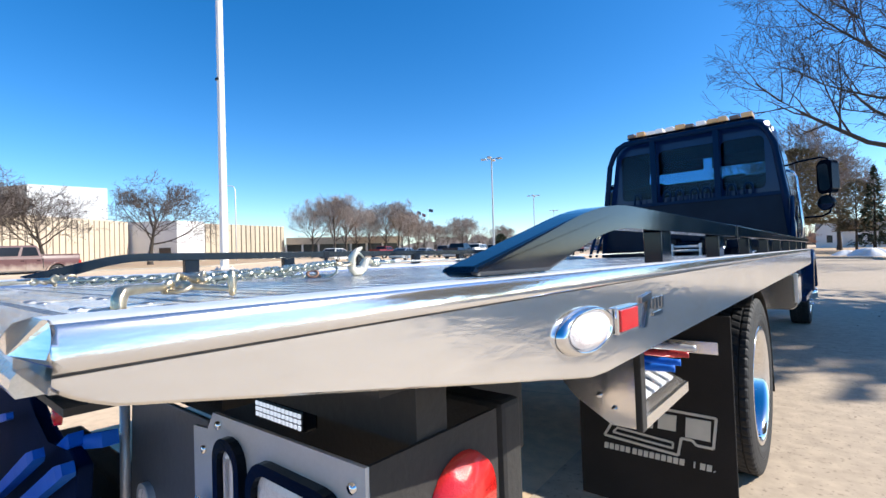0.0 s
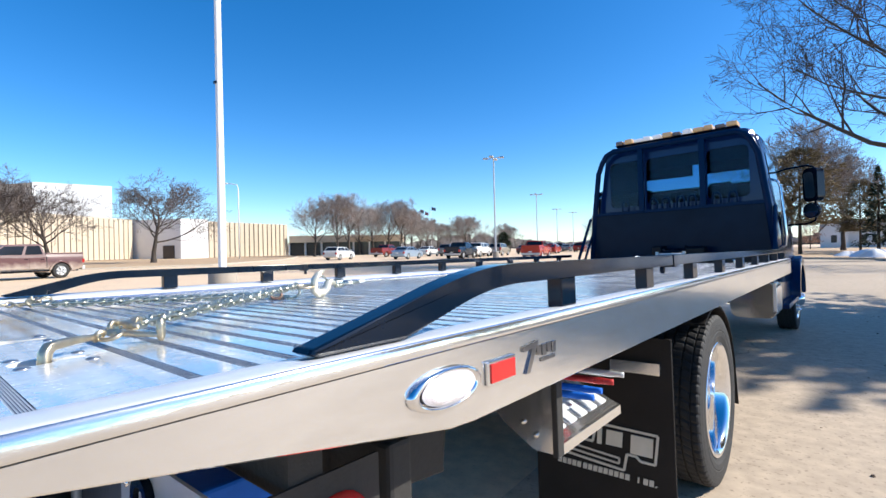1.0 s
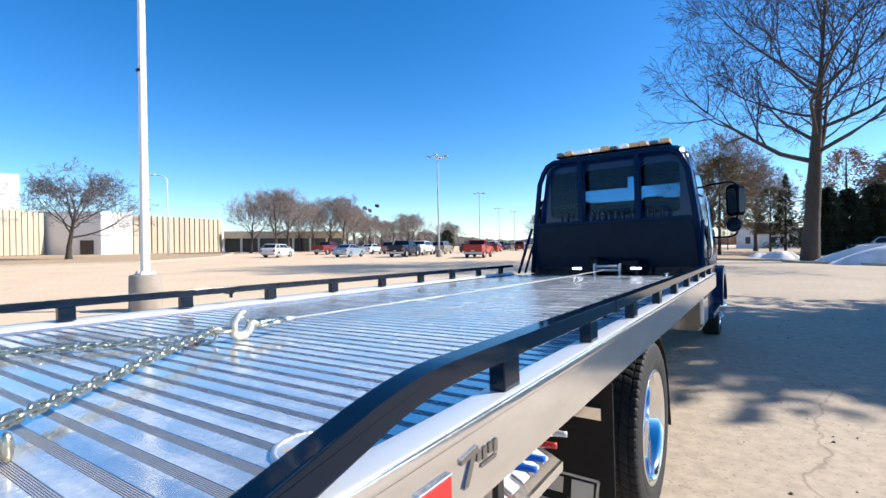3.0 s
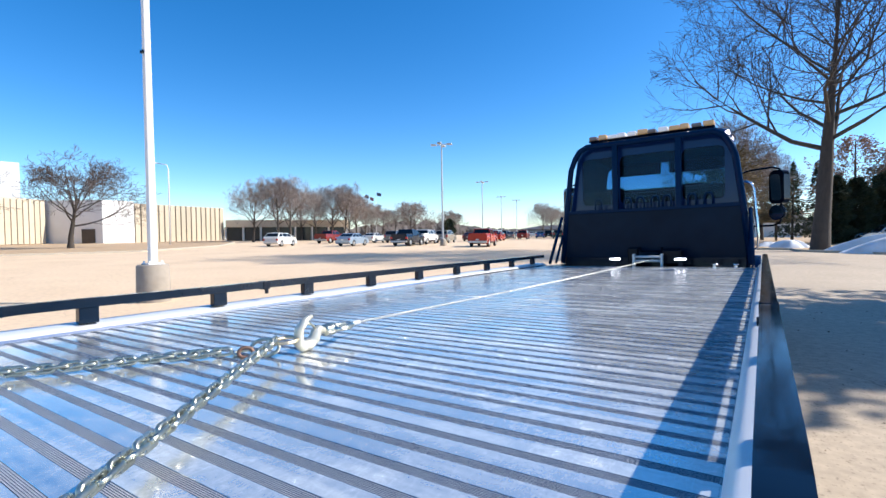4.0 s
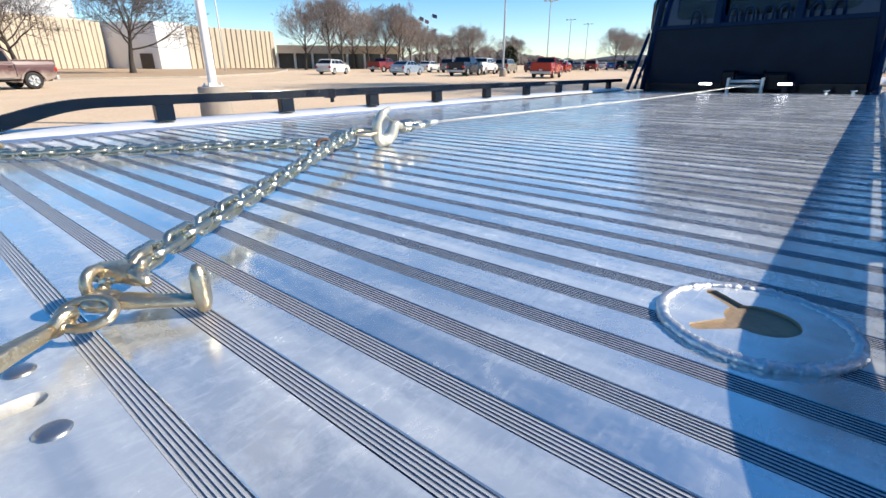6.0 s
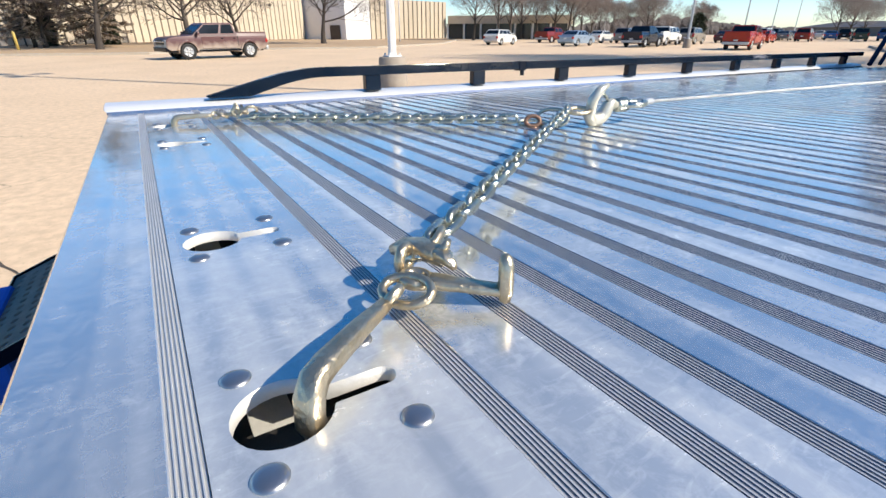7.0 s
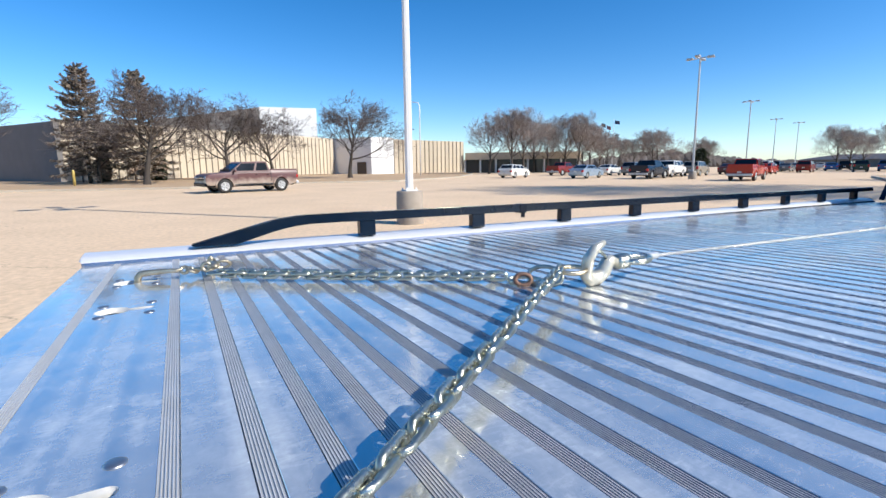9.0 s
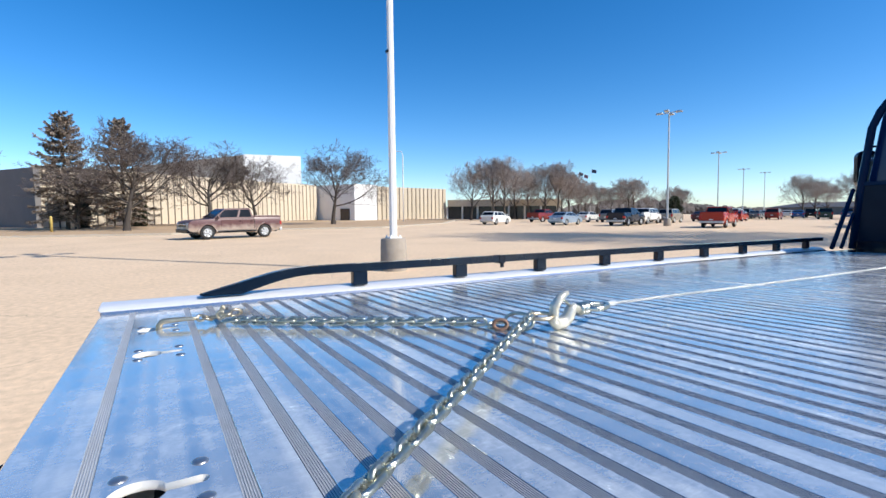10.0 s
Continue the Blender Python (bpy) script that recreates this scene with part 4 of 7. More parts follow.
for s in (1, -1):
    bm = bmesh.new()
    arc = [(9.05 - 0.56 * math.cos(radians(t)), 0.62 + 0.60 * math.sin(radians(t))) for t in range(0, 181, 10)]
    inn = [(9.05 - 0.47 * math.cos(radians(t)), 0.62 + 0.48 * math.sin(radians(t))) for t in range(0, 181, 10)]
    prism(bm, arc + inn[::-1], "x", min(s * 0.85, s * 1.22), max(s * 0.85, s * 1.22), 0, 0.02)
    part("fender", bm, M_NAVY, truck, "dark blue bulging front fender")
    # door with window, grab handle and step
    bm = bmesh.new()
    x = s * 1.128
    prism(bm, [(7.35, 1.0), (8.5, 1.0), (8.52, 1.75), (8.35, 1.78), (7.35, 1.78)], "x", min(x, x + s * 0.012), max(x, x + s * 0.012), 0, 0.004)
    door = part("cab_door", bm, M_NAVY, truck, "dark blue cab door")
    bm = bmesh.new()
    ring = [(7.4, 1.82), (8.42, 1.82), (8.22, 2.55), (7.4, 2.58)]
    loft(bm, [[(s * (1.118 - (z - 1.55) * 0.137 + o), y, z) for y, z in ring] for o in (0.0, 0.012)], True, True)
    part("door_window", bm, M_GLASS, door, "dark door glass")
    bm = bmesh.new()
    tube(bm, [(s * 1.09, 7.1, 1.35), (s * 1.19, 7.1, 1.38), (s * 1.2, 7.1, 1.5), (s * 1.16, 7.1, 2.1), (s * 1.13, 7.1, 2.17), (s * 1.06, 7.1, 2.2)], 0.016, 10)
    part("grab_handle", bm, M_CHROME, truck, "chrome grab handle")
    bm = bmesh.new()
    box(bm, min(s * 0.85, s * 1.2), max(s * 0.85, s * 1.2), 7.1, 8.45, 0.60, 0.66, 0.01)
    box(bm, min(s * 0.85, s * 1.12), max(s * 0.85, s * 1.12), 7.0, 8.45, 0.66, 0.95, 0.02)
    part("cab_step", bm, M_NAVY, truck)
    # mirror
    mirror = new("side_mirror")
    mirror.parent = truck
    tagged(mirror, "black side mirror with a small round mirror beneath")
    bm = bmesh.new()
    prism(bm, [(s * px, pz) for px, pz in rounded(1.34, 1.535, 1.95, 2.40, 0.06)], "y", 8.0, 8.13, 0, 0.012)
    head = part("mirror_housing", bm, M_BLACK, mirror)
    swing = Matrix.Translation((s * 1.45, 8.07, 0)) @ Matrix.Rotation(radians(s * -34), 4, "Z") @ Matrix.Translation((-s * 1.45, -8.07, 0))
    head.matrix_basis = swing
    bm = bmesh.new()
    prism(bm, [(s * px, pz) for px, pz in rounded(1.372, 1.503, 1.995, 2.345, 0.045)], "y", 7.992, 7.998)
    glass = part("mirror_glass", bm, M_MIRROR, head, "silvered mirror glass")
    glass.matrix_basis = Matrix.Translation((0, 7.995, 2.17)) @ Matrix.Rotation(radians(5), 4, "X") @ Matrix.Translation((0, -8.003, -2.17))
    bm = bmesh.new()
    lathe(bm, [(0.0001, 0.13), (0.07, 0.11), (0.1, 0.05), (0.103, 0.0), (0.098, -0.004)], (s * 1.44, 7.99, 1.83), "y", 24)
    spot_head = part("spot_mirror", bm, M_BLACK, mirror)
    spot_head.matrix_basis = swing
    bm = bmesh.new()
    lathe(bm, [(0.096, 0.0), (0.06, -0.010), (0.0001, -0.014)], (s * 1.44, 7.988, 1.83), "y", 24)
    part("mirror_glass", bm, M_MIRROR, spot_head)
    bm = bmesh.new()
    tube(bm, [(s * 0.98, 8.3, 2.42), (s * 1.12, 8.25, 2.45), (s * 1.36, 8.1, 2.45), (s * 1.44, 8.08, 2.42), (s * 1.45, 8.07, 2.3)], 0.014, 8)
    tube(bm, [(s * 1.45, 8.07, 1.75), (s * 1.44, 8.08, 1.70), (s * 1.36, 8.1, 1.66), (s * 1.1, 8.25, 1.66)], 0.014, 8)
    tube(bm, [(s * 1.45, 8.07, 2.3), (s * 1.45, 8.07, 1.75)], 0.014, 8)
    part("mirror_arm", bm, M_BLACK, mirror)

# rear window glass of the cab, three panes behind the guard
for x0, x1 in PANES:
    bm = bmesh.new()
    prism(bm, rounded(x0 - 0.01, x1 + 0.01, 1.99, 2.66, 0.07), "y", CY - 0.016, CY - 0.008)
    part("rear_window", bm, M_CABGLASS, cab, "tinted rear window")

# cab guard: outline tubes, two uprights, flat lower panel, side braces
GY = 6.80


def guard_outline(bm):
    hw0, hw1, zt = 1.125, 0.93, 2.80
    right = [(hw0, GY, 1.20), (1.06, GY, 1.9), (0.985, GY, 2.5), (hw1 - 0.01, GY, 2.66), (0.86, GY, 2.75), (0.76, GY, zt)]
    pts = right + [(-x, y, z) for x, y, z in right[::-1]]
    tube(bm, pts, 0.038, 10)


guard = new("cab_guard")
guard.parent = truck
tagged(guard, "midnight-blue cab guard with three window openings and a flat lower panel")
bm = bmesh.new()
guard_outline(bm)
part("guard_frame", bm, M_GUARD, guard)
for x in (-0.386, 0.378):
    bm = bmesh.new()
    box(bm, x - 0.035, x + 0.035, GY - 0.03, GY + 0.03, 1.9, 2.80, 0.008)
    part("guard_upright", bm, M_GUARD, guard)
bm = bmesh.new()
loft(bm, [[(-1.10, GY - 0.01, 1.28), (1.10, GY - 0.01, 1.28), (1.04, GY - 0.01, 1.90), (-1.04, GY - 0.01, 1.90)], [(-1.10, GY + 0.01, 1.28), (1.10, GY + 0.01, 1.28), (1.04, GY + 0.01, 1.90), (-1.04, GY + 0.01, 1.90)]])
part("guard_panel", bm, M_GUARDPANEL, guard, "flat blue-black panel")
bm = bmesh.new()
box(bm, -1.06, 1.06, GY - 0.025, GY + 0.025, 1.885, 1.93, 0.006)
part("guard_crossbar", bm, M_GUARD, guard)
for x in (-0.62, -0.24, -0.08, 0.10, 0.24, 0.52, 0.70):
    # looped hooks along the window's lower edge
    bm = bmesh.new()
    tube(bm, [(x - 0.045, GY + 0.03, 1.93), (x - 0.045, GY + 0.03, 2.03), (x - 0.025, GY + 0.03, 2.07), (x + 0.025, GY + 0.03, 2.07), (x + 0.045, GY + 0.03, 2.03), (x + 0.045, GY + 0.03, 1.93)], 0.013, 6)
    part("chain_loop", bm, M_GUARD, guard)
for s in (1, -1):
    bm = bmesh.new()
    tube(bm, [(s * 1.13, GY, 1.85), (s * 1.15, 6.35, 1.22)], 0.022, 8)
    tube(bm, [(s * 1.12, GY, 1.60), (s * 1.12, 6.5, 1.22)], 0.018, 8)
    part("guard_brace", bm, M_GUARD, guard)
bm = bmesh.new()
box(bm, -1.13, 1.13, 6.20, GY + 0.05, 1.06, 1.195, 0.01)
box(bm, -1.08, 1.08, GY - 0.04, GY + 0.04, 1.19, 1.285, 0.006)
part("bed_front_frame", bm, M_BLACK, truck)

# light bar on the roof, and roof marker lamps
M_BEACONDARK = material("smoked_beacon_lens", (0.16, 0.11, 0.09), 0.2, 0.0, (0.3, 0.2, 0.12), 20, 0.7, coat=0.5)
bar = new("light_bar")
bar.parent = truck
tagged(bar, "amber and white beacon light bar on the cab roof")
bm = bmesh.new()
box(bm, -0.77, 0.77, 6.915, 7.105, 2.886, 2.900, 0.006)
for x in (-0.55, 0.55):
    box(bm, x - 0.03, x + 0.03, 6.95, 7.08, 2.84, 2.886)
part("bar_base", bm, M_BLACK, bar)
for k in range(12):
    bm = bmesh.new()
    x = -0.765 + k * 0.1275
    top = (2.958, 2.968, 2.950, 2.962)[k % 4]
    box(bm, x + 0.006, x + 0.105 + 0.012 * (k % 3), 6.905, 7.115, 2.900, top, 0.014)
    part("beacon_module", bm, (M_BEACONDARK, M_AMBER, M_CLEAR, M_CLEAR, M_CLEAR, M_AMBER, M_BEACONDARK, M_CLEAR, M_AMBER, M_AMBER, M_BEACONDARK, M_AMBER)[k], bar)
for s in (1, -1):
    for y, x, z in ((7.0, 0.90, 2.80), (7.12, 0.93, 2.74)):
        bm = bmesh.new()
        lathe(bm, [(0.0001, 0.02), (0.02, 0.014), (0.026, 0.0), (0.026, -0.03)], (s * x, y - 0.03, z), "z", 12)
        part("roof_marker", bm, M_MARKER, truck)

# work lamps and cable guide at the deck's front edge
for x in (-0.255, 0.462):
    bm = bmesh.new()
    box(bm, x - 0.075, x + 0.075, 6.19, 6.25, 1.262, 1.31, 0.008)
    box(bm, x - 0.02, x + 0.02, 6.2, 6.24, 1.19, 1.265)
    lamp = part("work_lamp", bm, M_BLACK, truck, "lit rectangular work lamp")
    bm = bmesh.new()
    box(bm, x - 0.060, x + 0.060, 6.183, 6.192, 1.275, 1.297, 0.003)
    part("lit_face", bm, M_LED, lamp)
bm = bmesh.new()
for x in (-0.05, 0.26):
    box(bm, x - 0.012, x + 0.012, 6.22, 6.28, 1.19, 1.345, 0.004)
tube(bm, [(-0.05, 6.25, 1.31), (0.26, 6.25, 1.31)], 0.016, 12)
tube(bm, [(-0.05, 6.25, 1.262), (0.26, 6.25, 1.262)], 0.016, 12)
part("cable_guide", bm, M_STEEL, truck, "steel roller cable guide")
bm = bmesh.new()
lathe(bm, [(0.05, -0.13), (0.11, -0.13), (0.11, -0.12), (0.07, -0.12), (0.07, 0.12), (0.11, 0.12), (0.11, 0.13), (0.05, 0.13)], (0.1, 6.5, 1.31), "x", 22)
box(bm, -0.15, -0.03, 6.36, 6.64, 1.2, 1.42, 0.02)
box(bm, 0.23, 0.45, 6.40, 6.60, 1.2, 1.40, 0.03)
part("winch", bm, M_SATIN, truck, "black winch drum behind the deck")
for x in (0.80, 1.0):
    bm = bmesh.new()
    lathe(bm, [(0.02, 0.0), (0.018, 0.02), (0.03, 0.026), (0.03, 0.034), (0.0001, 0.036)], (x, 6.17, 1.2), "z", 10)
    part("latch_pin", bm, M_CHROME, truck)

# ---- far building ----
def wall_panels(owner, a, b, z0, z1, n, name="panel", depth=0.28, fill=0.9, mat=M_PANEL, skip=()):
    """Upright precast panels between two points on plan, each its own piece, proud of the wall behind."""
    a, b = Vector((*a, 0)), Vector((*b, 0))
    u = (b - a).normalized()
    w = (b - a).length / n
    bm = bmesh.new()
    box(bm, -w * fill / 2, w * fill / 2, -depth, depth * 0.3, z0, z1, 0.05)
    me = finish(name, bm, mat)
    ang = math.atan2(u.y, u.x)
    for k in range(n):
        if k in skip:
            continue
        ob = part(name, me, None, owner)
        p = a + u * (w * (k + 0.5))
        ob.matrix_basis = Matrix.Translation((p.x, p.y, 0)) @ Matrix.Rotation(ang + math.pi, 4, "Z")


def flat_wall(bm, pts, z0, z1, mat=0, thick=0.3, roof=True):
    """Footprint polygon as a solid."""
    loft(bm, [[(x, y, z0) for x, y in pts], [(x, y, z1) for x, y in pts]], True, True, mat)


hall = thing("warehouse", "long tan precast warehouse with ribbed walls and a white upper storey", "building")
WL, WM = (-64.5, -10.6), (-89.5, 26.5)
BC, BR, WE = (-82.3, 31.4), (-83.2, 36.2), (-86.6, 53.6)
bm = bmesh.new()
flat_wall(bm, [WL, WM, (-135, 10), (-112, -40)], 0, 6.35)
part("wall", bm, M_JOINT, hall, "dark recessed wall between panels")
wall_panels(hall, WL, WM, 0.15, 6.55, 46, depth=0.32, fill=0.84)
bm = bmesh.new()
flat_wall(bm, [(-64.2, -10.7), (-64.5, -10.25), (-110.5, -40.3), (-110.2, -40.8)], 0, 6.5)
part("end_wall", bm, M_GREYWALL, hall, "shaded grey end wall")
bm = bmesh.new()
flat_wall(bm, [(WL[0] + 0.1, WL[1] - 0.3), (WM[0] + 0.1, WM[1]), (WM[0] - 0.5, WM[1] - 0.4), (WL[0] - 0.5, WL[1] - 0.4)], 6.55, 6.75)
part("coping", bm, M_PANEL, hall)
bm = bmesh.new()
flat_wall(bm, [BC, BR, (-94.5, 34.0), (-91.5, 26.0)], 0, 6.75)
part("white_block", bm, M_WHITEWALL, hall, "plain white projecting block")
bm = bmesh.new()
u = (Vector(WM) - Vector(BC)).normalized()
p = Vector(BC) + u * 1.2
q = Vector(BC) + u * 3.2
n = Vector((u.y, -u.x)) * -0.06
flat_wall(bm, [tuple(p + n), tuple(q + n), tuple(q - n), tuple(p - n)], 0.1, 2.3)
part("service_door", bm, M_JOINT, hall, "dark louvred service door")
bm = bmesh.new()
flat_wall(bm, [BR, WE, (-100, 54), (-96, 34)], 0, 6.3)
part("wall", bm, M_JOINT, hall)
wall_panels(hall, BR, WE, 0.1, 6.45, 17, depth=0.42, fill=0.80)
bm = bmesh.new()
flat_wall(bm, [(-93, 14.3), (-91.4, 24.2), (-104, 26), (-105, 14)], 6.3, 12.3)
part("upper_storey", bm, M_WHITEWALL, hall, "white upper storey block")
bm = bmesh.new()
flat_wall(bm, [(-92, -1.5), (-93.2, 14.2), (-105, 13), (-104, -3)], 6.3, 12.2)
for v in bm.verts:
    if v.co.z > 8 and v.co.y < 0:
        v.co.z = 9.4
part("upper_storey", bm, M_GREYWALL, hall, "grey sloping upper block")
# louvre strip along the dark end wall
office = thing("office_wing", "low flat-roofed wing with dark glass and a beige fascia", "building")
bm = bmesh.new()
flat_wall(bm, [(-86.2, 53.9), (-70, 70), (-82, 82), (-98, 64)], 0, 2.7)
part("glass_wall", bm, M_DARKGLASS, office)
bm = bmesh.new()
flat_wall(bm, [(-85.6, 53.4), (-69, 69.6), (-82, 83), (-98.6, 64)], 2.7, 4.1)
part("fascia", bm, M_PANEL, office, "beige fascia band")
for k in range(8):
    bm = bmesh.new()
    x, y = -86.0 + 16.2 * k / 7, 53.6 + 16.2 * k / 7
    box(bm, x - 0.15, x + 0.15, y - 0.15, y + 0.15, 0, 2.7)
    part("column", bm, M_WHITEWALL, office)

# ---- tow gear on the deck ----
def link_mesh(pitch, wire):
    """One oval chain link in the xy plane, long axis along x."""
    bm = bmesh.new()
    w, half = wire * 1.02, pitch / 2 + wire * 0.25
    pts = [(half - w * 0.2 + w * 1.0 * math.cos(radians(t)), w * 1.0 * math.sin(radians(t)), 0) for t in range(-90, 91, 30)]
    pts += [(-half + w * 0.2 + w * 1.0 * math.cos(radians(t)), w * 1.0 * math.sin(radians(t)), 0) for t in range(90, 271, 30)]
    tube(bm, pts, wire / 2, 7, close=True)
    return finish("link", bm, M_LINK)


def chain(owner, pts, pitch=0.0315, wire=0.0098, turn=45):
    """Links along a line of points, every other one turned a quarter, none quite alike."""
    me = link_mesh(pitch, wire)
    pts = [Vector(p) for p in pts]
    total = sum((b - a).length for a, b in zip(pts, pts[1:]))
    n = int(total / pitch)
    for k in range(n):
        d = total * (k + 0.5) / n
        for a, b in zip(pts, pts[1:]):
            if d <= (b - a).length:
                break
            d -= (b - a).length
        u = (b - a).normalized()
        p = a + u * d
        ob = part("link", me, None, owner)
        q = u.to_track_quat("X", "Z").to_matrix().to_4x4()
        ob.matrix_basis = Matrix.Translation(p) @ q @ Matrix.Rotation(radians((turn if k % 2 else turn - 90) + random.uniform(-14, 14)), 4, "X") @ Matrix.Rotation(radians(random.uniform(-4, 4)), 4, "Y")


def ring_part(owner, centre, rx, ry, wire, tilt, yaw, name="ring", mat=M_ZINC):
    bm = bmesh.new()
    tube(bm, [(rx * math.cos(t), ry * math.sin(t), 0) for t in (2 * math.pi * k / 22 for k in range(22))], wire / 2, 9, close=True)
    ob = part(name, bm, mat, owner)
    ob.matrix_basis = Matrix.Translation(centre) @ Matrix.Rotation(radians(yaw), 4, "Z") @ Matrix.Rotation(radians(tilt), 4, "X")
    return ob


def flat_bar(bm, pts, widths, heights, across=None, n=14):
    """A forged bar of rounded flat section along a line of points."""
    pts = [Vector(p) for p in pts]
    rings = []
    for i, p in enumerate(pts):
        d = (pts[min(i + 1, len(pts) - 1)] - pts[max(i - 1, 0)]).normalized()
        side = across or d.cross(Vector((0, 0, 1))).normalized()
        top = side.cross(d).normalized()
        ring = []
        for k in range(n):
            t = 2 * math.pi * k / n
            c, q = math.cos(t), math.sin(t)
            ring.append(p + side * widths[i] * math.copysign(abs(c) ** 0.6, c) + top * heights[i] * math.copysign(abs(q) ** 0.6, q))
        rings.append(ring)
    loft(bm, rings, True, True, 0, True)


def eye_loop(bm, centre, along, across, r, wire):
    """A forged eye: a thick ring at the end of a hook."""
    tube(bm, [centre + along * (r * math.cos(t)) + across * (r * math.sin(t)) for t in (2 * math.pi * k / 18 for k in range(18))], wire, 9, close=True)


def hook_cluster(owner, eye, slot, side):
    """Three hooks on one ring: a long J hook down into the slot, a hammer-headed T hook and a forked R hook."""
    e, s = Vector(eye) + Vector((0, 0, 0.006)), Vector(slot)
    up = Vector((0, 0, 1))
    u = (s - e)
    u.z = 0
    u.normalize()
    v = Vector((-u.y, u.x, 0)) * side
    # J hook: long flat-sided shank, sharp bend and point under the deck
    bm = bmesh.new()
    tip = s + up * 0.012
    pts = [e + u * 0.008, e + u * 0.02, e.lerp(tip, 0.45) + up * 0.002, tip - u * 0.016 + up * 0.002, tip - u * 0.004, tip + u * 0.004 - up * 0.010, tip + u * 0.006 - up * 0.028, tip - u * 0.003 - up * 0.05, tip - u * 0.03 - up * 0.056]
    flat_bar(bm, pts, [0.0056, 0.0062, 0.0078, 0.0090, 0.0094, 0.0094, 0.0092, 0.009, 0.006], [0.0055, 0.006, 0.0072, 0.0085, 0.0092, 0.0095, 0.009, 0.008, 0.005], v)
    eye_loop(bm, e - u * 0.002, u, up * 0.8 + v * 0.6, 0.0105, 0.0048)
    part("j_hook", bm, M_ZINC, owner, "long yellow-zinc J hook")
    # ring through all three eyes
    ring_part(owner, e - u * 0.022 + v * 0.005 - up * 0.002, 0.0235, 0.0165, 0.0090, 24, math.degrees(math.atan2(v.y, v.x)))
    # T hook lying on the deck, hammer head upright
    bm = bmesh.new()
    c = e - u * 0.044 + v * 0.004 - up * 0.001
    h = e - u * 0.066 + v * 0.084 - up * 0.010
    d = (h - c).normalized()
    flat_bar(bm, [c + d * 0.008, c + d * 0.02, c.lerp(h, 0.5), h - d * 0.012, h], [0.0105, 0.0115, 0.0100, 0.0085, 0.0080], [0.0052, 0.0058, 0.0050, 0.0050, 0.0058])
    eye_loop(bm, c, d, Vector((-d.y, d.x, 0)), 0.0125, 0.0058)
    rings = []
    for o, f in ((-0.0065, 0.72), (-0.004, 0.95), (0.001, 1.0), (0.005, 0.9), (0.0075, 0.6)):
        rings.append([h + d * o + up * (0.012 + 0.0255 * f * math.copysign(abs(math.sin(t)) ** 0.8, math.sin(t))) + Vector((-d.y, d.x, 0)) * 0.0105 * f * math.cos(t) for t in (2 * math.pi * k / 20 for k in range(20))])
    loft(bm, rings, True, True, 0, True)
    part("t_hook", bm, M_ZINC, owner, "hammer-headed T hook")
    # R hook on top: thick body with an eye and two blunt prongs
    bm = bmesh.new()
    g = e - u * 0.086 - v * 0.014 + up * 0.010
    flat_bar(bm, [g - v * 0.026 - up * 0.004, g - v * 0.014, g + v * 0.004 + up * 0.001, g + v * 0.022 + u * 0.004, g + v * 0.036 + u * 0.010 - up * 0.004], [0.007, 0.0125, 0.0145, 0.0125, 0.008], [0.005, 0.0085, 0.0095, 0.0085, 0.006])
    for a, b, c2 in ((0.037, 0.004, 0.016), (0.050, 0.022, -0.004)):
        flat_bar(bm, [g + v * 0.020 + u * 0.003, g + v * (0.5 * a + 0.012) + u * b * 0.6 + up * 0.002, g + v * a + u * b + up * c2], [0.009, 0.0085, 0.0028], [0.007, 0.006, 0.0025])
    eye_loop(bm, g + u * 0.022 - v * 0.002 - up * 0.002, u, up, 0.012, 0.0055)
    part("r_hook", bm, M_ZINC, owner, "forked R hook")
    # clevis link that takes the chain
    ring_part(owner, e - u * 0.108 - v * 0.004 + up * 0.010, 0.021, 0.0145, 0.0095, 55, math.degrees(math.atan2(u.y, u.x)) + 10)


right_leg = thing("tow_chain", "tight zinc tow chain from a deck slot to the hook", "chain", TRUCK, "tow chain legs")
hook_cluster(right_leg, (0.662, 0.276, 1.219), (0.733, 0.186, 1.212), 1)
chain(right_leg, [(0.603, 0.335, 1.232), (0.30, 0.735, 1.242), (-0.012, 1.145, 1.258)], turn=72)
left_leg = thing("tow_chain", "slack zinc tow chain lying across the deck", "chain", TRUCK, "tow chain legs")
hook_cluster(left_leg, (-0.735, 0.315, 1.219), (-0.752, 0.200, 1.210), -1)
chain(left_leg, [(-0.655, 0.385, 1.222), (-0.42, 0.70, 1.221), (-0.17, 1.08, 1.218)], 0.0315, 0.0104, 80)
M_RUSTY = material("rusty_link_steel", (0.16, 0.085, 0.06), 0.5, 0.6, (0.30, 0.19, 0.13), 60, 0.8, 0.2, 220)
cluster = thing("chain_ring", "zinc master ring joining both chain legs, lying on the deck", "ring", TRUCK)
ring_part(cluster, (-0.135, 1.128, 1.2075), 0.045, 0.026, 0.010, 6, 40, mat=M_LINK)
ring_part(cluster, (-0.075, 1.148, 1.226), 0.05, 0.027, 0.011, 62, 20, mat=M_LINK)
ring_part(cluster, (-0.105, 1.10, 1.217), 0.021, 0.015, 0.012, 70, 60, "coupling_link", M_RUSTY)
ring_part(cluster, (0.0, 1.175, 1.252), 0.036, 0.02, 0.012, 15, 78, mat=M_ZINC)

hook = thing("winch_hook", "white-worn winch hook with swivel and wire-rope thimble", "hook", TRUCK)
bm = bmesh.new()
H0 = Vector((0.002, 1.255, 1.256))
ax = Vector((-0.08, 1, 0)).normalized()
upv = Vector((0.30, 0.0, 0.95)).normalized()
pts, rad = [], []
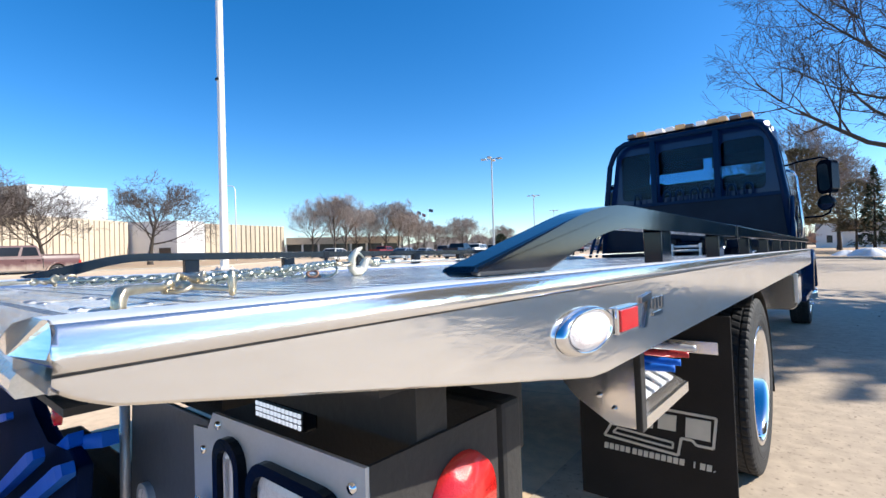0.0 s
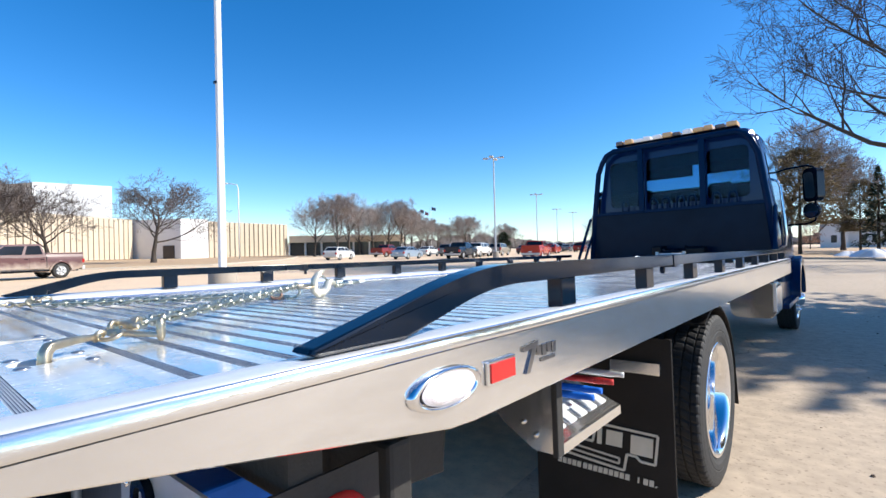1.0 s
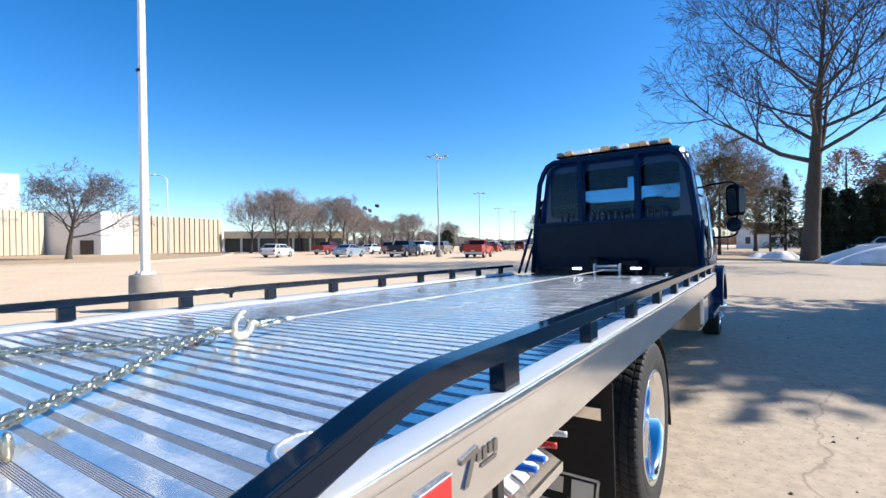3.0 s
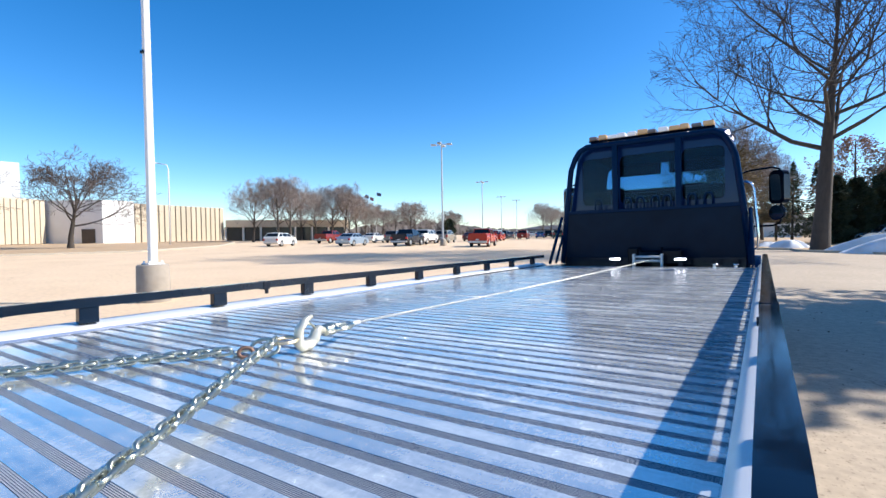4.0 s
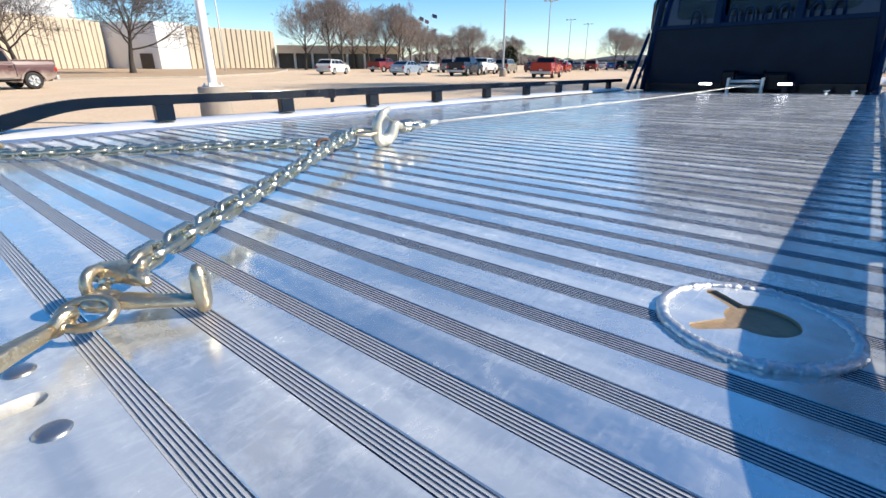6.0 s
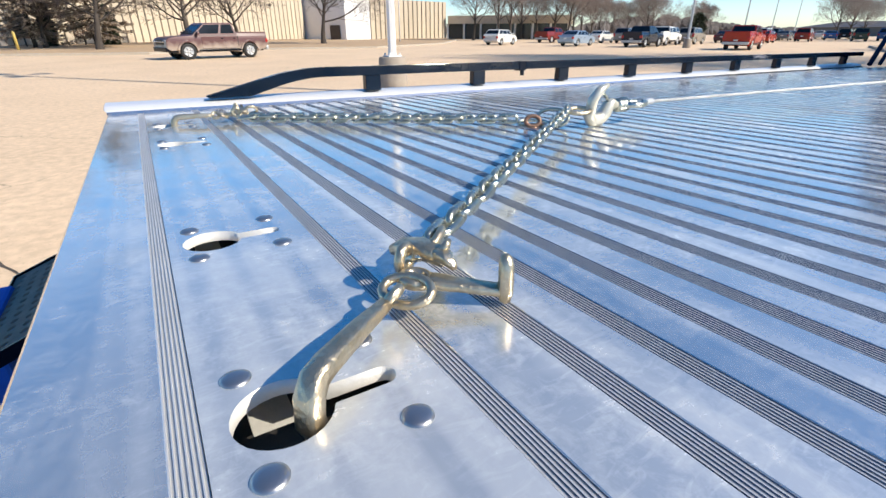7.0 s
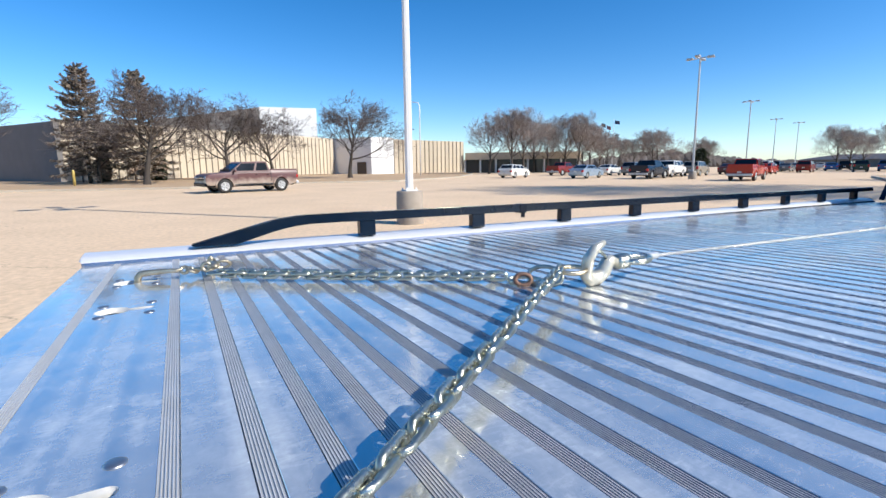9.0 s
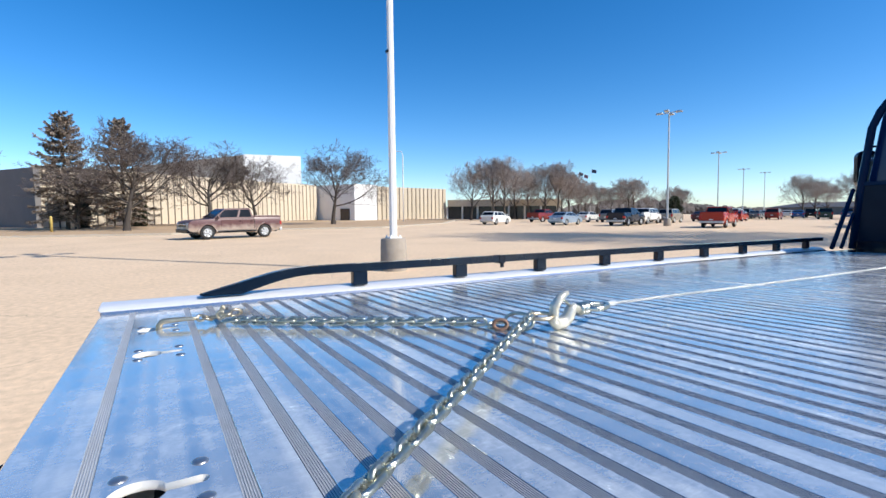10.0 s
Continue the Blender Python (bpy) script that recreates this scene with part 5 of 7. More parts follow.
for t, r in ((-30, 0.008), (-5, 0.012), (30, 0.016), (70, 0.018), (110, 0.019), (150, 0.018), (190, 0.016), (215, 0.012)):
    # bowl of the hook opens upward, toward the tail
    a = radians(t)
    pts.append(H0 + ax * (-0.041 * math.cos(a)) + upv * (-0.041 * math.sin(a)))
    rad.append(r)
pts = [H0 + ax * 0.004 + upv * 0.066, H0 - ax * 0.024 + upv * 0.052, H0 - ax * 0.041 + upv * 0.026] + pts[2:-1] + [H0 + ax * 0.05 + upv * 0.012, H0 + ax * 0.075]
rad = [0.006, 0.012, 0.015] + [q * 1.08 for q in rad[2:-1]] + [0.012, 0.012]
tube(bm, pts, rad, 10)
M_HOOK = material("worn_white_hook", (0.72, 0.70, 0.62), 0.35, 0.5, (0.5, 0.46, 0.34), 30, 0.7, 0.1, 120)
part("hook_body", bm, M_HOOK, hook, "cream painted hook body")
bm = bmesh.new()
tube(bm, [H0 + ax * 0.03 + upv * 0.018, H0 + ax * 0.0 + upv * 0.040, H0 - ax * 0.03 + upv * 0.042], 0.0045, 6)
part("safety_latch", bm, M_LINK, hook)
bm = bmesh.new()
S0 = H0 + ax * 0.078
tube(bm, [S0 - ax * 0.004, S0, S0 + ax * 0.010, S0 + ax * 0.014, S0 + ax * 0.018, S0 + ax * 0.040, S0 + ax * 0.046], [0.012, 0.020, 0.021, 0.015, 0.021, 0.022, 0.015], 16)
part("swivel", bm, M_LINK, hook)
bm = bmesh.new()
sd = Vector((ax.y, -ax.x, 0))
T0 = S0 + ax * 0.086
tube(bm, [T0 + ax * (0.056 * math.cos(t)) + sd * (0.030 * math.sin(t) * (1.15 - 0.5 * math.cos(t))) for t in (2 * math.pi * k / 26 for k in range(26))], 0.0092, 10, close=True)
part("thimble", bm, M_LINK, hook, "teardrop rope thimble")
bm = bmesh.new()
E0 = T0 + ax * 0.062
tube(bm, [E0 - ax * 0.012, E0 - ax * 0.008, E0 + ax * 0.036, E0 + ax * 0.042], [0.008, 0.0095, 0.0095, 0.007], 12)
part("ferrule", bm, M_STEEL, hook, "crimped steel ferrule")
cable = thing("winch_cable", "taut grey steel wire rope running to the winch", "cable", TRUCK)
bm = bmesh.new()
end = Vector((0.135, 6.43, 1.275))
start = E0 + ax * 0.03
for s in range(3):
    pts = []
    for k in range(241):
        f = k / 240
        p = start.lerp(end, f)
        p.z -= 0.012 * math.sin(math.pi * f)
        a = f * 150 + s * 2 * math.pi / 3
        pts.append(p + Vector((math.cos(a), 0, math.sin(a))) * 0.0022)
    tube(bm, pts, 0.0030, 5, caps=False)
part("rope", bm, M_CABLE, cable)

# ---- under the tail ----
# lamp board below the skirt
def lamp_board(s):
    board = new("tail_lamp_board")
    board.parent = truck
    tagged(board, "grey steel tail lamp board with black-rimmed lamps")
    bm = bmesh.new()
    prism(bm, [(s * 0.70, 0.78), (s * 1.155, 0.78), (s * 1.155, 1.026), (s * 0.776, 1.02), (s * 0.755, 0.99), (s * 0.70, 0.985)], "y", 0.30, 0.306)
    part("board", bm, M_STEEL, board)
    bm = bmesh.new()
    box(bm, min(s * 1.150, s * 1.156), max(s * 1.150, s * 1.156), 0.306, 0.56, 0.78, 1.026)
    # side plate takes a darker colour than the board
    part("side_plate", bm, M_UNDER, board, "dark side plate")
    for x0, x1, z0, z1, r in ((0.80, 0.885, 0.80, 0.995, 0.04), (0.905, 1.13, 0.80, 0.985, 0.05)):
        bm = bmesh.new()
        xa, xb = sorted((s * x0, s * x1))
        outer, inner = rounded(xa, xb, z0, z1, r), rounded(xa + 0.016, xb - 0.016, z0 + 0.016, z1 - 0.016, r - 0.012)
        loft(bm, [[(x, 0.30, z) for x, z in outer], [(x, 0.286, z) for x, z in outer], [(x, 0.286, z) for x, z in inner], [(x, 0.297, z) for x, z in inner]], True, False)
        ring = part("lamp_gasket", bm, M_SATIN, board, "black rubber lamp gasket")
        bm = bmesh.new()
        loft(bm, [[(x, 0.296, z) for x, z in inner], [(x, 0.290, z) for x, z in rounded(xa + 0.03, xb - 0.03, z0 + 0.03, z1 - 0.03, r - 0.02)]], True, True)
        part("lamp_lens", bm, M_LENS, ring)
    for x, z in ((0.80, 1.005), (1.135, 1.0), (0.745, 0.955)):
        part("bolt", made(lathe, [(0.007, 0.0), (0.007, -0.006), (0.0001, -0.007)], (s * x, 0.30, z), "y", 6), M_CHROME, board)
    bm = bmesh.new()
    for k in range(4):
        tube(bm, [(s * (0.745 + 0.009 * k), 0.285, 0.80), (s * (0.745 + 0.009 * k), 0.285, 0.885)], 0.0035, 6)
    part("indicator", bm, M_CHROME, board)
    bm = bmesh.new()
    lathe(bm, [(0.07, 0.0), (0.066, 0.012), (0.0001, 0.02)], (s * 1.157, 0.47, 0.92), "x", 24)
    part("side_lamp", bm, M_RED, board, "round red side lamp")
    bm = bmesh.new()
    box(bm, min(s * 0.628, s * 0.808), max(s * 0.628, s * 0.808), 0.45, 0.48, 0.946, 0.986, 0.006)
    lamp = part("reverse_lamp", bm, M_SATIN, truck, "black reversing lamp with lit diodes")
    for k in range(12):
        for j in range(3):
            bm = bmesh.new()
            x = s * (0.636 + 0.0139 * k)
            box(bm, min(x, x + s * 0.0075), max(x, x + s * 0.0075), 0.447, 0.45, 0.9505 + 0.011 * j, 0.958 + 0.011 * j)
            part("diode", bm, M_DIODE, lamp)


M_DIODE = glowing("lit_diode", (0.85, 0.9, 1.0), 0.5)
for s in (1, -1):
    lamp_board(s)
bm = bmesh.new()
box(bm, -0.66, 0.60, 0.36, 0.44, 0.46, 0.68, 0.01)
box(bm, -1.14, 1.14, 0.60, 0.66, 0.80, 1.02, 0.01)
part("rear_crossmember", bm, M_UNDER, truck)
bm = bmesh.new()
prism(bm, [(0.255, 0.50), (0.70, 0.50), (0.70, 0.985), (0.30, 0.985)], "y", 0.325, 0.335, 0, 0.003)
bm2 = bmesh.new()
tube(bm2, [(0.285, 0.315, 0.99), (0.275, 0.315, 0.75), (0.262, 0.315, 0.52)], 0.011, 8)
plate = part("tail_plate", bm, M_DIRTYGREY, truck, "black painted plate between the lamp boards")
part("plate_edge", bm2, M_STEEL, plate, "worn bare edge tube")
for x0, x1, z0, z1 in ((0.36, 0.44, 0.66, 0.795), (0.455, 0.56, 0.64, 0.76)):
    outer, inner = rounded(x0, x1, z0, z1, 0.035), rounded(x0 + 0.01, x1 - 0.01, z0 + 0.01, z1 - 0.01, 0.027)
    bm = bmesh.new()
    loft(bm, [[(x, 0.325, z) for x, z in outer], [(x, 0.312, z) for x, z in outer], [(x, 0.312, z) for x, z in inner], [(x, 0.320, z) for x, z in inner]], True, False)
    rim = part("lamp_gasket", bm, M_STEEL, plate, "bright lamp rim")
    bm = bmesh.new()
    loft(bm, [[(x, 0.319, z) for x, z in inner], [(x, 0.315, z) for x, z in rounded(x0 + 0.022, x1 - 0.022, z0 + 0.022, z1 - 0.022, 0.012)]], True, True)
    part("lamp_lens", bm, M_LENS, rim)
bm = bmesh.new()
prism(bm, [(0.90, 0.66), (1.30, 0.66), (1.34, 1.0), (0.86, 1.0)], "x", 0.64, 0.66, 0, 0.004)
part("frame_bracket", bm, M_UNDER, truck, "dirty black bracket under the deck")
bm = bmesh.new()
prism(bm, [(0.60, 0.84), (0.95, 0.80), (0.95, 0.99), (0.60, 0.99)], "x", 0.95, 0.965, 0, 0.003)
part("frame_bracket", bm, M_UNDER, truck, "dirty black bracket under the deck")

# rack of binder handles behind the flap line
def binder_rack(s):
    rack = new("binder_rack")
    rack.parent = truck
    tagged(rack, "grey steel rack holding blue and red chain binders")
    bm = bmesh.new()
    prism(bm, [(s * 0.70, 1.03), (s * 1.165, 1.03), (s * 1.165, 0.80), (s * 1.08, 0.80), (s * 0.98, 0.86), (s * 0.88, 0.965), (s * 0.70, 1.0)], "y", 1.21, 1.219)
    part("end_plate", bm, M_POLISH, rack)
    bm = bmesh.new()
    prism(bm, [(s * 0.90, 1.03), (s * 1.0, 1.03), (s * 0.99, 0.9), (s * 0.90, 0.9)], "y", 1.655, 1.663)
    part("end_plate", bm, M_POLISH, rack)
    bm = bmesh.new()
    prism(bm, [(s * 1.165, 0.80), (s * 1.165, 0.83), (s * 1.155, 0.832), (s * 0.95, 0.93), (s * 0.95, 0.92), (s * 1.15, 0.82), (s * 1.15, 0.80)], "y", 1.219, 1.655)
    part("tray", bm, M_POLISH, rack, "bright metal slotted tray")
    for k in range(5):
        bm = bmesh.new()
        y = 1.27 + 0.075 * k
        prism(bm, [(s * 1.13, 0.845), (s * 0.985, 0.915), (s * 0.985, 0.921), (s * 1.13, 0.851)], "y", y, y + 0.045)
        part("slat", bm, M_TOPSTRIP, rack, "bright metal slat")
    for k, (y, z, mat) in enumerate(((1.25, 0.945, M_BLUE), (1.31, 0.950, M_BLUE), (1.40, 0.956, M_REDPAINT), (1.49, 0.960, M_STEEL))):
        bm = bmesh.new()
        tube(bm, [(s * 0.93, y + 0.02, z + 0.01), (s * 1.08, y + 0.05, z), (s * 1.17, y + 0.07, z - 0.003), (s * 1.20, y + 0.078, z - 0.004), (s * 1.212, y + 0.08, z - 0.004)], [0.008, 0.0105, 0.011, 0.009, 0.0095], 9)
        part("binder_handle", bm, mat, rack, "chain binder handle")
    bm = bmesh.new()
    prism(bm, [(s * 1.10, 0.872), (s * 1.0, 0.922), (s * 1.0, 0.927), (s * 1.10, 0.877)], "y", 1.28, 1.43)
    part("tray_plate", bm, M_TOPSTRIP, rack, "bare aluminium plate lying in the tray")
    bm = bmesh.new()
    box(bm, min(s * 1.150, s * 1.168), max(s * 1.150, s * 1.168), 1.190, 1.225, 0.80, 1.03, 0.003)
    part("end_flange", bm, M_UNDER, rack, "dark folded flange")
    for x, z in ((1.05, 0.875), (1.09, 0.845)):
        part("bolt", made(lathe, [(0.008, 0.0), (0.008, -0.006), (0.0001, -0.007)], (s * x, 1.21, z), "y", 6), M_CHROME, rack)


for s in (1, -1):
    binder_rack(s)

# wheel lift folded behind the tail
def wheel_lift():
    lift = new("wheel_lift")
    lift.parent = truck
    tagged(lift, "blue wheel lift with a perforated step pad")
    bm = bmesh.new()
    box(bm, -0.12, 0.12, -0.35, 1.2, 0.42, 0.60, 0.015)
    box(bm, -0.09, 0.09, -0.62, -0.3, 0.44, 0.58, 0.012)
    part("boom", bm, M_BLUE, lift)
    bm = bmesh.new()
    box(bm, -0.95, 0.95, -0.70, -0.55, 0.40, 0.55, 0.015)
    # crossbar coloured near black for the truck's shadow lying on it
    part("crossbar", bm, M_GUARD, lift)
    for s in (1, -1):
        bm = bmesh.new()
        tube(bm, [(s * 0.80, -0.55, 0.5), (s * 0.74, -0.25, 0.62), (s * 0.70, 0.12, 0.80)], 0.04, 8)
        box(bm, min(s * 0.62, s * 0.92), max(s * 0.62, s * 0.92), -0.42, -0.36, 0.42, 0.72, 0.012)
        arm = part("lift_arm", bm, M_BLUE, lift)
        bm = bmesh.new()
        tube(bm, [(s * 0.80, -0.5, 0.60), (s * 0.80, -0.36, 0.60)], 0.03, 12)
        part("pivot_pin", bm, M_STEEL, arm)
    # stowed arms close under the deck
    for a, c, r in (((-0.42, 0.165, 0.58), (0.25, 0.165, 0.875), 0.020), ((-0.10, 0.185, 0.645), (0.40, 0.185, 0.875), 0.022), ((-0.52, 0.165, 0.79), (-0.10, 0.165, 0.89), 0.014)):
        bm = bmesh.new()
        tube(bm, [a, Vector(a).lerp(Vector(c), 0.94), c], [r, r, r * 0.7], 4, smooth=False)
        part("stowed_arm", bm, M_BLUE, lift, "bright blue square lift arm")
    bm = bmesh.new()
    prism(bm, [(-0.75, 0.20), (0.24, 0.30), (0.37, 0.86), (0.30, 0.88), (0.11, 0.85), (-0.03, 0.885), (-0.12, 0.93), (-0.30, 0.96), (-0.75, 0.96)], "y", 0.205, 0.235, 0, 0.006)
    part("gusset", bm, M_FLATNAVY, lift, "dark blue gusset plate")
    # folded braces under the deck
    for a, c in (((-0.60, 0.24, 0.52), (0.30, 0.22, 0.90)), ((-0.26, 0.24, 0.60), (0.34, 0.22, 0.84)), ((-0.58, 0.27, 0.66), (0.46, 0.24, 0.93))):
        bm = bmesh.new()
        tube(bm, [a, c], 0.020, 4)
        part("lift_brace", bm, M_BLUE, lift)
    bm = bmesh.new()
    lathe(bm, [(0.022, 0.0), (0.02, -0.012), (0.0001, -0.016)], (0.285, 0.196, 0.955), "y", 14)
    part("stop_lamp", bm, M_RED, lift, "small round red lamp")
    # tilted step pads with round holes
    for x0, x1 in ((-1.02, -0.42), (0.42, 1.02)):
        bm = bmesh.new()
        holes = [circle(hx, hy, 0.012, 8) for j in range(4) for hx, hy in [(x0 + 0.035 + 0.045 * i + 0.022 * (j % 2), -0.075 + 0.045 * j) for i in range(12)]]
        sheet_with_holes(bm, [(x0, -0.1), (x1, -0.1), (x1, 0.1), (x0, 0.1)], holes, 0, 0.006, 0, 0)
        pad = part("step_pad", bm, M_PAD, lift, "perforated tan and black step pad")
        pad.matrix_basis = Matrix.Translation((0, -0.28, 0.74)) @ Matrix.Rotation(radians(22), 4, "X")
        bm = bmesh.new()
        box(bm, x0 - 0.006, x1 + 0.006, -0.106, -0.1, -0.02, 0.008)
        box(bm, x0 - 0.006, x1 + 0.006, 0.1, 0.106, -0.03, 0.008)
        box(bm, x0 - 0.006, x0, -0.1, 0.1, -0.03, 0.008)
        box(bm, x1, x1 + 0.006, -0.1, 0.1, -0.03, 0.008)
        part("pad_rim", bm, M_SATIN, pad)


M_PAD = material("gritty_step_pad", (0.30, 0.25, 0.19), 0.8, 0.2, (0.18, 0.15, 0.12), 20, 0.7, 0.3, 140)
wheel_lift()

# ---- verges, kerbs ----
def verge(name, pts, label, z=0.11):
    bm = bmesh.new()
    loft(bm, [[(x, y, -0.02) for x, y in pts], [(x, y, z) for x, y in pts]], True, False, 0)
    bm.faces.new([bm.verts.new((x, y, z)) for x, y in pts])
    setting(name, bm, M_GRASS, label)
    kb = bmesh.new()
    n = len(pts)
    ring = []
    for i, (x, y) in enumerate(pts):
        a, c = Vector(pts[i - 1]), Vector(pts[(i + 1) % n])
        d = (c - a).normalized()
        nrm = Vector((-d.y, d.x)) * 0.15
        p = Vector((x, y))
        o, q = p + nrm, p - nrm
        ring.append([(q.x, q.y, -0.02), (q.x, q.y, z + 0.04), (o.x, o.y, z + 0.04), (o.x, o.y, -0.02)])
    loft(kb, ring + [ring[0]], True, False)
    setting("kerb_" + name, kb, M_KERB, "worn concrete kerb round the dry verge")


verge("verge", [(-41, -70), (-40, -8), (-38, 1), (-43.5, 9.5), (-42, 19), (-52, 32), (-68, 44), (-86.2, 53.5), (-84, 36), (-82.5, 31), (-91, 27), (-66, -10.5), (-112, -41), (-120, -70)], "dry brown winter grass in front of the warehouse")
verge("lawn", [(-14, 46), (3, 43.5), (3.4, 40.6), (5.5, 39.4), (9, 36.5), (30, 34), (60, 60), (60, 120), (-20, 120), (-20, 60)], "dry brown lawn below the bare oak")

# ---- lamp poles ----
def lamp_pole(x, y, h, r=0.11, base=0.0, heads=4, m=M_GALV, label="tall grey lot lamp pole on a round concrete base", mark=None):
    lean = Matrix.Rotation(radians(-0.9), 4, "Y") @ Matrix.Rotation(radians(-0.3), 4, "X")
    p = thing("street_lamp", label, "lamp post", Matrix.Translation((x, y, 0)) @ lean, "lot lamps")
    z0 = 0
    if base:
        bm = bmesh.new()
        lathe(bm, [(0.0001, base), (0.30, base), (0.33, base - 0.03), (0.345, 0.1), (0.35, -0.05)], (0, 0, 0), "z", 28)
        part("concrete_base", bm, M_CONCRETE, p, "round stained concrete base")
        z0 = base
        bm = bmesh.new()
        box(bm, -0.17, 0.17, -0.17, 0.17, z0, z0 + 0.03, 0.006)
        for sx in (-1, 1):
            for sy in (-1, 1):
                lathe(bm, [(0.02, 0), (0.02, 0.05), (0.0001, 0.055)], (sx * 0.13, sy * 0.13, z0 + 0.03), "z", 6)
        part("base_plate", bm, m, p)
    bm = bmesh.new()
    tube(bm, [(0, 0, z0), (0, 0, h * 0.5), (0, 0, h)], [r, r * 0.85, r * 0.7], 8 if r > 0.1 else 10, smooth=r < 0.1)
    part("shaft", bm, m, p)
    if mark:
        bm = bmesh.new()
        box(bm, -0.05, 0.05, -r - 0.012, -r + 0.03, mark - 0.03, mark + 0.03)
        part("access_cover", bm, M_SATIN, p)
    if heads:
        bm = bmesh.new()
        tube(bm, [(-0.75, 0, h), (0.75, 0, h)], 0.035, 6)
        tube(bm, [(0, -0.75, h), (0, 0.75, h)], 0.035, 6)
        part("bracket", bm, m, p)
        for k in range(heads):
            bm = bmesh.new()
            prism(bm, [(0.55, -0.04), (1.15, -0.06), (1.2, 0.0), (1.1, 0.12), (0.62, 0.10)], "y", -0.2, 0.2, 0, 0.02)
            hd = part("lamp_head", bm, m, p)
            hd.matrix_basis = Matrix.Translation((0, 0, h)) @ Matrix.Rotation(radians(90 * k + 20), 4, "Z")
    return p


lamp_pole(-10.18, 5.44, 11.0, 0.105, 0.83, 4, M_POLE, "white square-shouldered lamp pole on a stained concrete base", mark=5.55)
lamp_pole(-27.81, 43.33, 11.0, 0.11, 0.75, 4)
lamp_pole(-43.4, 80.2, 11.0, 0.11, 0.75, 4)
lamp_pole(-58.3, 117.5, 11.0, 0.11, 0.75, 4)
lamp_pole(-61.0, 133.0, 11.0, 0.11, 0.75, 4)
thin = thing("street_lamp", "slender pale street lamp with a short arm on the verge", "lamp post", Matrix.Translation((-62.6, 31.6, 0.1)))
bm = bmesh.new()
tube(bm, [(0, 0, 0), (0, 0, 9.8), (-0.2, -0.1, 10.3), (-1.2, -0.9, 10.55)], [0.1, 0.07, 0.06, 0.05], 8)
part("shaft", bm, M_POLE, thin)
bm = bmesh.new()
box(bm, -1.9, -1.1, -1.15, -0.85, 10.45, 10.6, 0.04)
part("lamp_head", bm, M_GALV, thin)
bollard = thing("bollard", "yellow painted steel bollard on the verge", "bollard", Matrix.Translation((-48.7, -7.2, 0.1)))
bm = bmesh.new()
tube(bm, [(0, 0, 0), (0, 0, 1.15), (0, 0, 1.25), (0, 0, 1.3)], [0.1, 0.1, 0.08, 0.03], 12)
part("post", bm, material("yellow_paint", (0.62, 0.45, 0.12), 0.6, 0, (0.45, 0.33, 0.1), 6), bollard)

# ---- vehicles ----
def paint(name, c, rough=0.22, metal=0.0):
    return material(name, c, rough, metal, tuple(v * 0.75 for v in c), 3, 0.6, 0.0, 60, 0.06, coat=0.12, spec=0.3)


M_TAIL = material("red_tail_lamp", (0.42, 0.02, 0.02), 0.15, coat=0.5)
M_HEAD = material("headlamp_glass", (0.6, 0.62, 0.64), 0.08, 0.3, coat=0.6)
M_PLATE = material("plate_white", (0.7, 0.7, 0.68), 0.4)

SHAPES = {
    # length, width, axle front, axle rear, tyre radius, lower body outline, cabin outline
    "sedan": (4.7, 1.8, 1.40, -1.35, 0.33, [(-2.33, 0.45), (-2.36, 0.85), (-2.25, 1.02), (-1.7, 1.05), (1.1, 0.98), (2.0, 0.88), (2.32, 0.72), (2.36, 0.42), (2.2, 0.28), (-2.15, 0.28)],
              [(1.25, 0.95), (0.35, 1.43), (-0.9, 1.45), (-1.85, 1.02)]),
    "hatch": (4.5, 1.78, 1.36, -1.32, 0.34, [(-2.2, 0.45), (-2.25, 0.95), (-2.15, 1.08), (1.0, 1.03), (1.9, 0.95), (2.2, 0.75), (2.25, 0.42), (2.1, 0.3), (-2.05, 0.3)],
              [(1.25, 1.0), (0.4, 1.52), (-1.5, 1.56), (-2.1, 1.05)]),
    "suv": (4.7, 1.85, 1.40, -1.38, 0.36, [(-2.3, 0.5), (-2.33, 1.05), (-2.25, 1.15), (0.95, 1.12), (1.95, 1.04), (2.28, 0.85), (2.32, 0.45), (2.2, 0.34), (-2.2, 0.34)],
            [(1.2, 1.1), (0.5, 1.72), (-1.9, 1.76), (-2.25, 1.12)]),
    "van": (4.9, 1.9, 1.5, -1.45, 0.35, [(-2.4, 0.5), (-2.44, 1.05), (-2.36, 1.12), (1.2, 1.1), (2.1, 0.98), (2.4, 0.75), (2.42, 0.42), (2.3, 0.3), (-2.3, 0.3)],
            [(1.75, 1.05), (0.8, 1.72), (-2.1, 1.78), (-2.38, 1.1)]),
    "pickup": (5.7, 1.95, 1.72, -1.72, 0.40, [(-2.80, 0.62), (-2.84, 1.30), (-1.07, 1.32), (-1.06, 1.20), (1.22, 1.20), (1.75, 1.17), (2.35, 1.13), (2.66, 1.06), (2.76, 0.92), (2.78, 0.56), (2.6, 0.46), (-2.7, 0.50)],
               [(1.40, 1.18), (0.62, 1.80), (-0.88, 1.83), (-1.04, 1.20)]),
}


